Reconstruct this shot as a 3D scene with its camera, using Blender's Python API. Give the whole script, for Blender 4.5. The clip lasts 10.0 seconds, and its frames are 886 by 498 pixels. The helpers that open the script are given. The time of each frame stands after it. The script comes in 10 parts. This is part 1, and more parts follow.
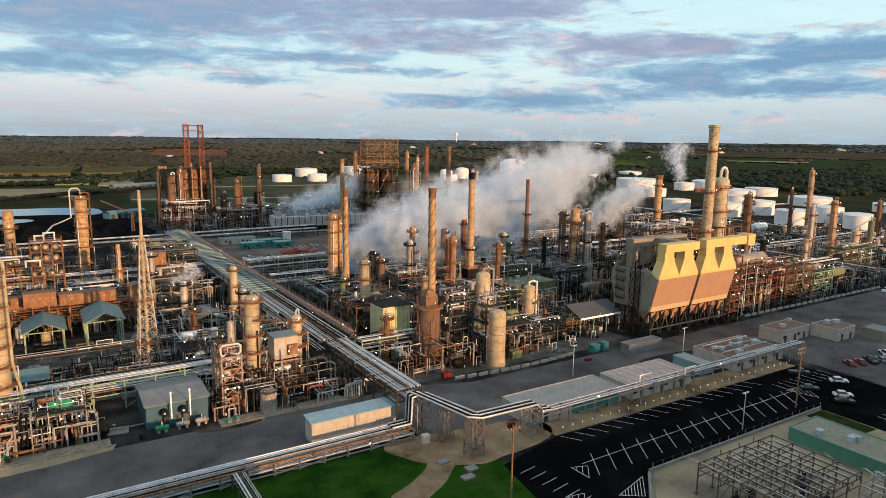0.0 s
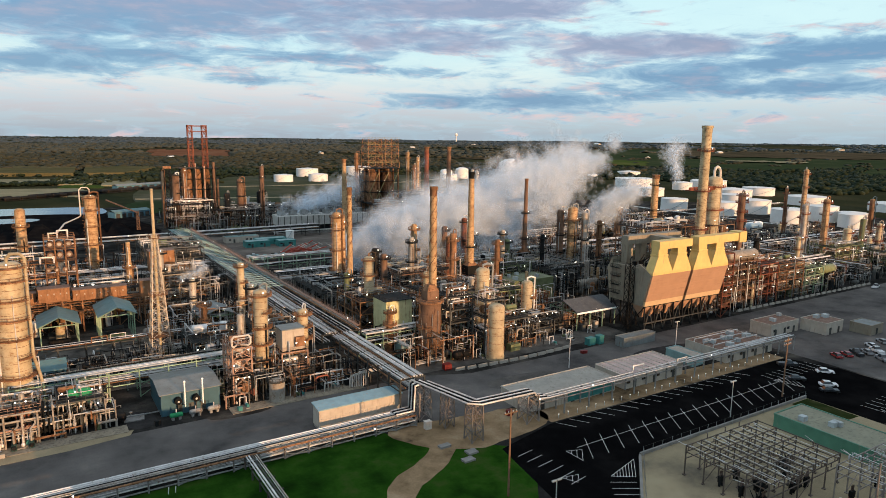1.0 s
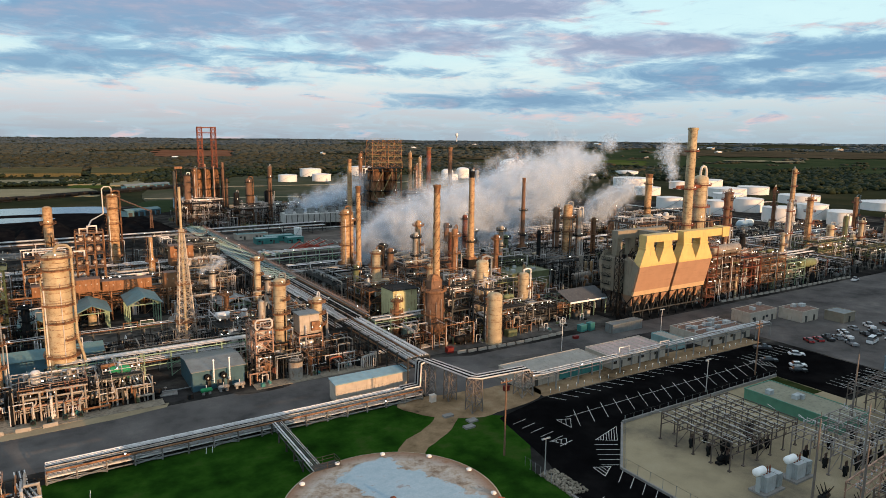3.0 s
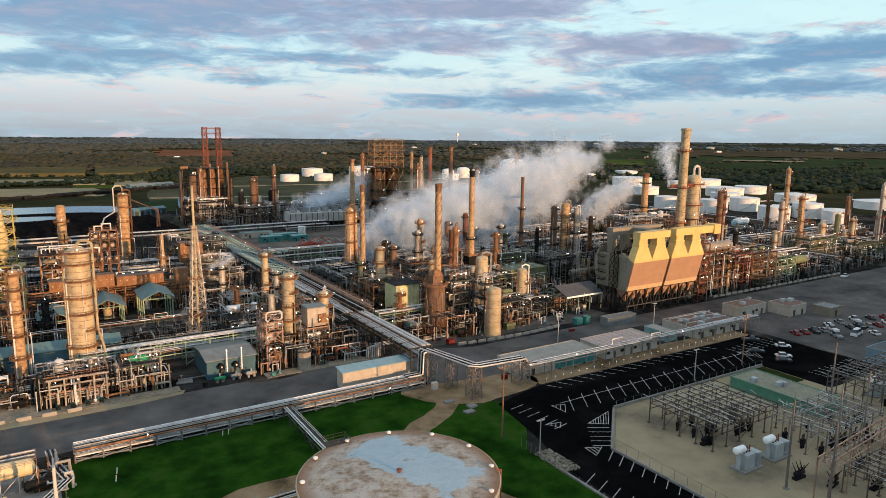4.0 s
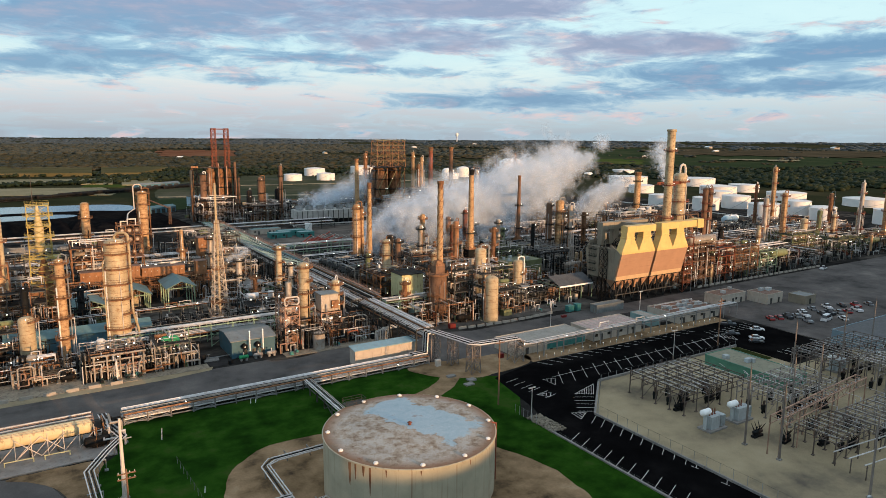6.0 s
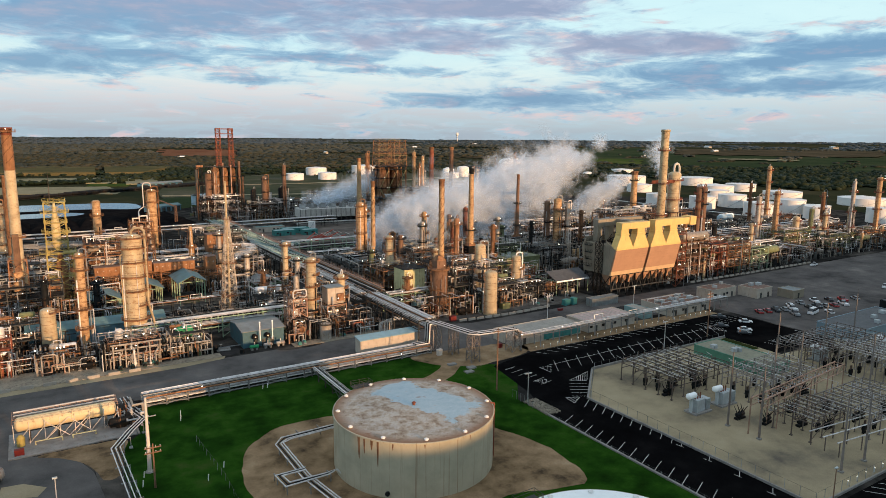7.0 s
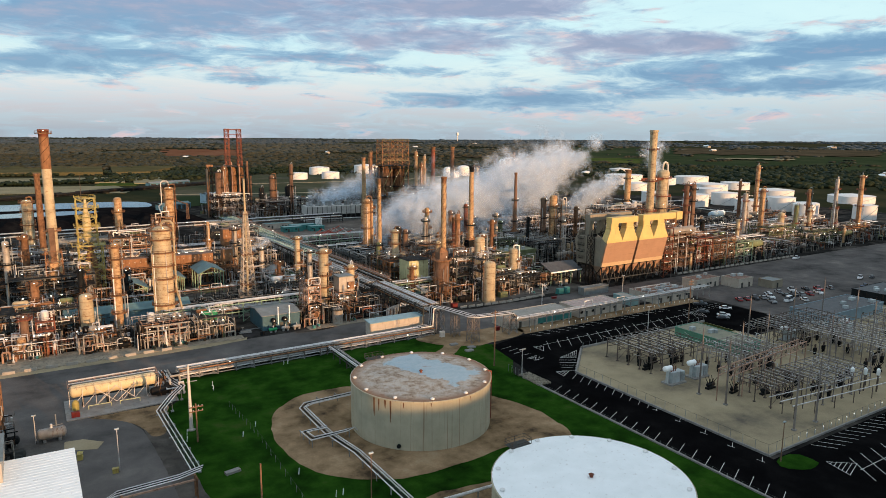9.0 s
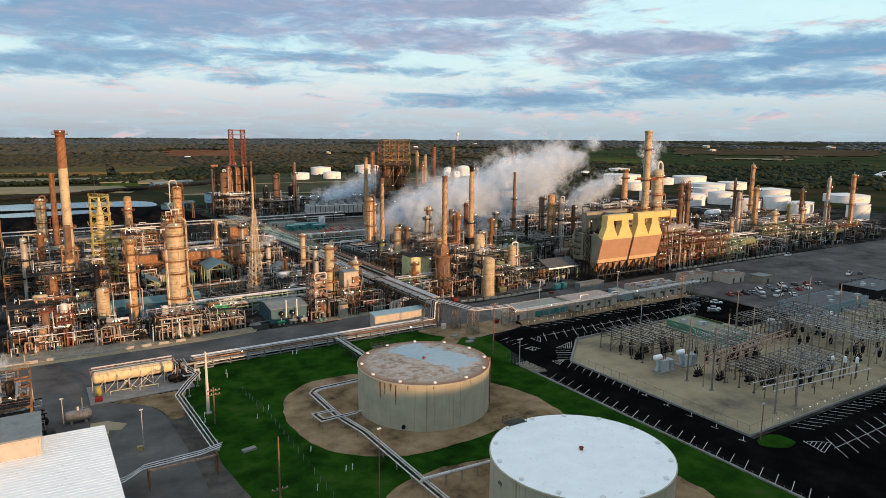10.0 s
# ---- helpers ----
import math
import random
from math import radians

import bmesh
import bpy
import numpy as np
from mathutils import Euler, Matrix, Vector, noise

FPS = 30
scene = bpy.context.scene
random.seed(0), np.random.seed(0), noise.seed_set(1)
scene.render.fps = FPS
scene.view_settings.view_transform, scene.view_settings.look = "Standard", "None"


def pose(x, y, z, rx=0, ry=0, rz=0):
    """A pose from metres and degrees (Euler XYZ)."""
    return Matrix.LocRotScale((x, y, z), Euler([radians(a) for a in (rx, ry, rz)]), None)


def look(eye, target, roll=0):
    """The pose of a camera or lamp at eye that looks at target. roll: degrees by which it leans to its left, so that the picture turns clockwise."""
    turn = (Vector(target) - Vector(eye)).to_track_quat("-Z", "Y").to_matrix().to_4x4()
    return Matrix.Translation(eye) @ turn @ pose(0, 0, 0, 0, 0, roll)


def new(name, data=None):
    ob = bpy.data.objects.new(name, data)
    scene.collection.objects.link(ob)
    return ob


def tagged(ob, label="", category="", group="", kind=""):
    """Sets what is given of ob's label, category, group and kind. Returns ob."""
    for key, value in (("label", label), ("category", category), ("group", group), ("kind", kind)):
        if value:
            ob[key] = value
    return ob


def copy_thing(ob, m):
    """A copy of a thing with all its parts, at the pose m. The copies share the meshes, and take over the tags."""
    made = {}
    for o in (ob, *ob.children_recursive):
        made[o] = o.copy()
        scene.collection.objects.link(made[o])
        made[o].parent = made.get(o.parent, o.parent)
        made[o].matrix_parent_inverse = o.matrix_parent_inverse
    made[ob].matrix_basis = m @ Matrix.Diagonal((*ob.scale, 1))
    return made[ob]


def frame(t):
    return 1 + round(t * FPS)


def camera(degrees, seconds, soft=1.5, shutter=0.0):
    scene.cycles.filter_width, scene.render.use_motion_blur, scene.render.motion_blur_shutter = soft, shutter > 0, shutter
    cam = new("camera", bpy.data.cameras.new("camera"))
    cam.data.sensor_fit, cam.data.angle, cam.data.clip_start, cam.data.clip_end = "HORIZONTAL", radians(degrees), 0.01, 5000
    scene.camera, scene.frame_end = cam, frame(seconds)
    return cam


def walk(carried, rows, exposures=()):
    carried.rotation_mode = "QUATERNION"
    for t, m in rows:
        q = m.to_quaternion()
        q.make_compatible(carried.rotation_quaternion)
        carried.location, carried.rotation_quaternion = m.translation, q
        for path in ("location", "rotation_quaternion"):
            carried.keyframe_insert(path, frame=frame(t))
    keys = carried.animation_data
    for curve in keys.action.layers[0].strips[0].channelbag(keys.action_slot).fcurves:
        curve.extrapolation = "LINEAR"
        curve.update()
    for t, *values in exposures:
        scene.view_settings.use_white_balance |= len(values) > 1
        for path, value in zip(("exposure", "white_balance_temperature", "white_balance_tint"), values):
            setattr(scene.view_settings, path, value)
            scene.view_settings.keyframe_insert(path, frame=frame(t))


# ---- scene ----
# camera: a drone that backs away from the plant, t, x, y, z, yaw, pitch, roll
cam = camera(67.3, 10.0, soft=0.35)
ROWS = [
    (0.0, 2.82, 2.86, 65.17, -32.05, -9.69, -0.76),
    (0.5, 0.87, 0.08, 65.19, -32.07, -9.69, -0.75),
    (1.0, -1.24, -3.05, 65.26, -32.07, -9.68, -0.72),
    (1.5, -3.51, -6.37, 65.42, -32.05, -9.68, -0.70),
    (2.0, -5.87, -9.90, 65.58, -32.04, -9.67, -0.67),
    (2.5, -8.37, -13.52, 65.77, -32.04, -9.67, -0.65),
    (4.0, -15.95, -24.97, 66.30, -31.97, -9.69, -0.61),
    (4.5, -18.60, -28.88, 66.49, -31.99, -9.70, -0.59),
    (5.0, -21.27, -32.90, 66.59, -32.01, -9.71, -0.54),
    (5.5, -24.03, -36.91, 66.76, -32.02, -9.71, -0.51),
    (7.0, -32.26, -48.98, 66.98, -32.00, -9.75, -0.53),
    (7.5, -35.05, -53.15, 67.10, -32.00, -9.75, -0.53),
    (8.0, -37.84, -57.28, 67.19, -31.97, -9.75, -0.50),
    (8.5, -40.62, -61.41, 67.28, -31.96, -9.77, -0.48),
    (9.0, -43.40, -65.55, 67.37, -31.97, -9.77, -0.46),
    (9.5, -46.19, -69.69, 67.45, -31.96, -9.76, -0.44),
    (10.0, -48.97, -73.85, 67.52, -31.95, -9.75, -0.43),
]
walk(cam, [(t, pose(x, y, z, 90 + pitch, roll, yaw)) for t, x, y, z, yaw, pitch, roll in ROWS])

# ---- world: evening sky with broken cloud, low warm sun behind the camera ----
SUN_DIR = Vector((-0.22, 0.967, -0.124)).normalized()      # the way the light travels
scene.view_settings.exposure = 0.0


def shade(tree, kind, **inputs):
    n = tree.nodes.new(kind)
    for key, value in inputs.items():
        n.inputs[key.replace("_", " ")].default_value = value
    return n


def ramp(tree, stops, fac=None):
    n = tree.nodes.new("ShaderNodeValToRGB")
    while len(n.color_ramp.elements) < len(stops):
        n.color_ramp.elements.new(0.5)
    for e, (p, c) in zip(n.color_ramp.elements, stops):
        e.position, e.color = p, (*c, 1) if len(c) == 3 else c
    if fac is not None:
        tree.links.new(fac, n.inputs[0])
    return n


def maths(tree, op, a, b=None, c=None):
    n = tree.nodes.new("ShaderNodeMath")
    n.operation = op
    for i, v in enumerate((a, b, c)):
        if v is None:
            continue
        if isinstance(v, (int, float)):
            n.inputs[i].default_value = v
        else:
            tree.links.new(v, n.inputs[i])
    return n.outputs[0]


def blend(tree, fac, a, b, mode="MIX"):
    n = tree.nodes.new("ShaderNodeMix")
    n.data_type, n.blend_type = "RGBA", mode
    for sock, v in ((n.inputs[0], fac), (n.inputs[6], a), (n.inputs[7], b)):
        if isinstance(v, (int, float)):
            sock.default_value = v
        elif isinstance(v, tuple):
            sock.default_value = (*v, 1) if len(v) == 3 else v
        else:
            tree.links.new(v, sock)
    return n.outputs[2]


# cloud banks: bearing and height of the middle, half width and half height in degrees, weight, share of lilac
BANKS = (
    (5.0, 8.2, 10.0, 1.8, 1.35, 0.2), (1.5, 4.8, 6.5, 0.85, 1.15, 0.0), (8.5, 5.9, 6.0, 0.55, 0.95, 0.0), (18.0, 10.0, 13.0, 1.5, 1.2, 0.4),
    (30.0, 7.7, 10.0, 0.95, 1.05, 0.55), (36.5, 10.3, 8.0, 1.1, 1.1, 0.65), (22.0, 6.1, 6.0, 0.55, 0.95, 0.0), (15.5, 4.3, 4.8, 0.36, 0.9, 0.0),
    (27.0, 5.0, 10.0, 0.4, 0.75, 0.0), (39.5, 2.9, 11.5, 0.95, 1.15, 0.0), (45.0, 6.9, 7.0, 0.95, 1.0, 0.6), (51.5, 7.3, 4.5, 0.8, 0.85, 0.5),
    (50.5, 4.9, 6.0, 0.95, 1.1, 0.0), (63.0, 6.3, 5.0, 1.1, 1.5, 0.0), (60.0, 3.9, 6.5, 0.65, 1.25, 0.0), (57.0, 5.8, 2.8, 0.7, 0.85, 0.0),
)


def make_world():
    w = bpy.data.worlds.new("evening_sky")
    scene.world = w
    w.use_nodes = True
    t = w.node_tree
    t.nodes.clear()
    co = t.nodes.new("ShaderNodeTexCoord").outputs["Generated"]
    sep = t.nodes.new("ShaderNodeSeparateXYZ")
    t.links.new(co, sep.inputs[0])
    up = maths(t, "MAXIMUM", sep.outputs[2], 0.0)
    bearing = maths(t, "MULTIPLY", maths(t, "ARCTAN2", sep.outputs[0], sep.outputs[1]), 57.2958)
    height = maths(t, "MULTIPLY", maths(t, "ARCSINE", sep.outputs[2]), 57.2958)
    # clouds lie on a sheet overhead, so that they crowd towards the horizon
    hgt = maths(t, "ADD", up, 0.11)
    uv = t.nodes.new("ShaderNodeCombineXYZ")
    t.links.new(maths(t, "DIVIDE", sep.outputs[0], hgt), uv.inputs[0])
    t.links.new(maths(t, "DIVIDE", sep.outputs[1], hgt), uv.inputs[1])
    mp = shade(t, "ShaderNodeMapping", Location=(1.6, 0.3, 0.0), Rotation=(0, 0, radians(32)), Scale=(0.50, 0.62, 1))
    t.links.new(uv.outputs[0], mp.inputs[0])
    n1 = shade(t, "ShaderNodeTexNoise", Scale=1.0, Detail=10.0, Roughness=0.6, Distortion=0.35)
    n2 = shade(t, "ShaderNodeTexNoise", Scale=2.6, Detail=7.0, Roughness=0.62, Distortion=0.3)
    for n in (n1, n2):
        t.links.new(mp.outputs[0], n.inputs["Vector"])
    # ragged wisps, drawn out sideways
    flat = t.nodes.new("ShaderNodeCombineXYZ")
    t.links.new(maths(t, "MULTIPLY", bearing, 0.20), flat.inputs[0])
    t.links.new(maths(t, "MULTIPLY", height, 0.85), flat.inputs[1])
    wisp = shade(t, "ShaderNodeTexNoise", Scale=1.1, Detail=10.0, Roughness=0.62, Distortion=0.5)
    push = shade(t, "ShaderNodeTexNoise", Scale=0.55, Detail=5.0, Roughness=0.6)
    hue = shade(t, "ShaderNodeTexNoise", Scale=1.1, Detail=5.0, Roughness=0.6)
    for n in (wisp, push, hue):
        t.links.new(flat.outputs[0], n.inputs["Vector"])
    pc = t.nodes.new("ShaderNodeSeparateColor")
    t.links.new(push.outputs["Color"], pc.inputs[0])
    a = maths(t, "ADD", bearing, maths(t, "MULTIPLY_ADD", pc.outputs[0], 10.0, -5.0))
    h = maths(t, "ADD", height, maths(t, "MULTIPLY_ADD", pc.outputs[1], 1.7, -0.85))
    mass, lilac = 0.0, 0.0
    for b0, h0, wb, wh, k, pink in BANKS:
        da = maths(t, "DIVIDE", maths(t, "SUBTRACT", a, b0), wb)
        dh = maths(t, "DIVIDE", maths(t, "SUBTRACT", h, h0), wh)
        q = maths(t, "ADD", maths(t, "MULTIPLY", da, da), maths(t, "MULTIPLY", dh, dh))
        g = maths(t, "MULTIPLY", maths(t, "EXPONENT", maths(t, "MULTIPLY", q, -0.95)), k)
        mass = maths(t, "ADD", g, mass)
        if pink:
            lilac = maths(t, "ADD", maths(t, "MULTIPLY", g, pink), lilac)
    # beyond the broken bank ahead the cloud cover goes on as loose noise
    off = maths(t, "MULTIPLY", maths(t, "ABSOLUTE", maths(t, "SUBTRACT", bearing, 31.5)), 1 / 90.0)
    side = ramp(t, [(0.42, (0, 0, 0)), (0.55, (1, 1, 1))], off).outputs[0]
    top = ramp(t, [(0.19, (0, 0, 0)), (0.27, (1, 1, 1))], up).outputs[0]
    loose = maths(t, "MULTIPLY", maths(t, "MAXIMUM", side, top), maths(t, "MULTIPLY_ADD", n1.outputs["Fac"], 4.0, -1.5))
    mass = maths(t, "ADD", mass, maths(t, "MAXIMUM", loose, 0.0))
    dens = maths(t, "ADD", mass, maths(t, "MULTIPLY_ADD", wisp.outputs["Fac"], 2.8, -1.42))
    cover = ramp(t, [(0.06, (0, 0, 0)), (0.32, (0.45, 0.45, 0.45)), (0.52, (0.82, 0.82, 0.82)), (0.9, (1, 1, 1))], dens).outputs[0]
    share = ramp(t, [(0.05, (0, 0, 0)), (0.6, (1, 1, 1))], maths(t, "ADD", lilac, maths(t, "MULTIPLY_ADD", hue.outputs["Fac"], 1.5, -0.75))).outputs[0]
    low = maths(t, "DIVIDE", height, 12.0)
    clear = ramp(t, [(0.0, (0.36, 0.43, 0.52)), (0.06, (0.42, 0.48, 0.56)), (0.17, (0.53, 0.54, 0.62)), (0.27, (0.66, 0.66, 0.71)), (0.42, (0.70, 0.81, 0.82)), (0.62, (0.58, 0.82, 0.88)), (1.0, (0.60, 0.86, 0.91))], low).outputs[0]
    veil = ramp(t, [(0.42, (0, 0, 0)), (0.62, (1, 1, 1))], n2.outputs["Fac"]).outputs[0]
    clear = blend(t, maths(t, "MULTIPLY", veil, 0.30), clear, (0.40, 0.66, 0.80))
    # towards the west the low air is bluer and paler
    east = ramp(t, [(0.25, (0, 0, 0)), (0.7, (1, 1, 1))], maths(t, "DIVIDE", bearing, 70.0)).outputs[0]
    clear = blend(t, maths(t, "MULTIPLY", east, 0.4), clear, blend(t, ramp(t, [(0.0, (0, 0, 0)), (0.5, (1, 1, 1))], low).outputs[0], (0.42, 0.55, 0.62), (0.72, 0.95, 0.96)))
    blue = ramp(t, [(0.15, (0.46, 0.66, 0.79)), (0.42, (0.25, 0.44, 0.63)), (0.75, (0.16, 0.32, 0.52))], maths(t, "DIVIDE", dens, 1.5)).outputs[0]
    grey = ramp(t, [(0.15, (0.66, 0.62, 0.69)), (0.5, (0.40, 0.44, 0.59)), (0.8, (0.28, 0.34, 0.50))], maths(t, "DIVIDE", dens, 1.5)).outputs[0]
    sky = blend(t, cover, clear, blend(t, share, blue, grey))
    # pink light on the cloud edges
    edge = ramp(t, [(0.54, (0, 0, 0)), (0.66, (1, 1, 1))], hue.outputs["Fac"]).outputs[0]
    rim = ramp(t, [(0.12, (0, 0, 0)), (0.4, (1, 1, 1)), (0.8, (0.15, 0.15, 0.15))], dens).outputs[0]
    sky = blend(t, maths(t, "MULTIPLY", maths(t, "MULTIPLY", edge, rim), 0.7), sky, (0.78, 0.56, 0.57))
    # heavier cloud overhead
    over = ramp(t, [(0.24, (0, 0, 0)), (0.55, (1, 1, 1))], up)
    sky = blend(t, over.outputs[0], sky, (0.56, 0.63, 0.71))
    # a clear-air sky under the cloud colours carries the sun's glow
    nish = t.nodes.new("ShaderNodeTexSky")
    nish.sky_type, nish.sun_disc = "NISHITA", False
    nish.sun_elevation, nish.sun_rotation = radians(7.1), radians(167)
    bg1 = shade(t, "ShaderNodeBackground", Strength=1.0)
    t.links.new(sky, bg1.inputs[0])
    bg2 = shade(t, "ShaderNodeBackground", Strength=0.02)
    t.links.new(nish.outputs[0], bg2.inputs[0])
    add = t.nodes.new("ShaderNodeAddShader")
    out = t.nodes.new("ShaderNodeOutputWorld")
    t.links.new(bg1.outputs[0], add.inputs[0])
    t.links.new(bg2.outputs[0], add.inputs[1])
    t.links.new(add.outputs[0], out.inputs[0])


make_world()
sun = new("sun", bpy.data.lights.new("sun", "SUN"))
sun.data.energy, sun.data.angle, sun.data.color = 5.5, radians(0.6), (1.0, 0.57, 0.29)
sun.matrix_world = look((0, 0, 100), Vector((0, 0, 100)) + SUN_DIR)


# ---- materials ----
def material(name, base, rough=0.6, metal=0.0, var=0.25, scale=0.5, stain=None, amount=0.0, stretch=(1, 1, 0.12), bump=0.15, fine=6.0, tint=0.0, spec=0.22):
    """A worn surface: two scales of mottling, streaks of a second colour, fine relief."""
    m = bpy.data.materials.new(name)
    m.use_nodes = True
    t = m.node_tree
    b = t.nodes["Principled BSDF"]
    co = t.nodes.new("ShaderNodeTexCoord").outputs["Object"]
    big = shade(t, "ShaderNodeTexNoise", Scale=scale, Detail=5.0, Roughness=0.6)
    small = shade(t, "ShaderNodeTexNoise", Scale=fine, Detail=4.0, Roughness=0.65)
    for n in (big, small):
        t.links.new(co, n.inputs["Vector"])
    lo, hi = tuple(c * (1 - var) for c in base), tuple(min(1, c * (1 + var)) for c in base)
    c1 = ramp(t, [(0.3, lo), (0.7, hi)], big.outputs["Fac"]).outputs[0]
    g = ramp(t, [(0.3, (1 - var * 0.5,) * 3), (0.7, (1, 1, 1))], small.outputs["Fac"]).outputs[0]
    col = blend(t, 1.0, c1, g, "MULTIPLY")
    if stain:
        mp = shade(t, "ShaderNodeMapping", Scale=stretch)
        t.links.new(co, mp.inputs[0])
        sn = shade(t, "ShaderNodeTexNoise", Scale=1.3, Detail=6.0, Roughness=0.7)
        t.links.new(mp.outputs[0], sn.inputs["Vector"])
        k = ramp(t, [(0.62 - amount * 0.4, (0, 0, 0)), (0.74 - amount * 0.25, (1, 1, 1))], sn.outputs["Fac"]).outputs[0]
        col = blend(t, k, col, stain)
    if tint:
        info = t.nodes.new("ShaderNodeObjectInfo")
        r = maths(t, "MULTIPLY_ADD", info.outputs["Random"], 2 * tint, 1 - tint)
        hs = t.nodes.new("ShaderNodeHueSaturation")
        t.links.new(r, hs.inputs["Value"])
        t.links.new(col, hs.inputs["Color"])
        col = hs.outputs[0]
    t.links.new(col, b.inputs["Base Color"])
    rr = maths(t, "MULTIPLY_ADD", small.outputs["Fac"], 0.25, rough - 0.12)
    t.links.new(rr, b.inputs["Roughness"])
    b.inputs["Metallic"].default_value = metal
    b.inputs["Specular IOR Level"].default_value = spec
    if bump:
        bn = shade(t, "ShaderNodeBump", Strength=bump, Distance=0.05)
        t.links.new(small.outputs["Fac"], bn.inputs["Height"])
        t.links.new(bn.outputs[0], b.inputs["Normal"])
    return m


def glow(name, colour, strength):
    m = bpy.data.materials.new(name)
    m.use_nodes = True
    b = m.node_tree.nodes["Principled BSDF"]
    b.inputs["Base Color"].default_value = (*colour, 1)
    b.inputs["Emission Color"].default_value = (*colour, 1)
    b.inputs["Emission Strength"].default_value = strength
    return m


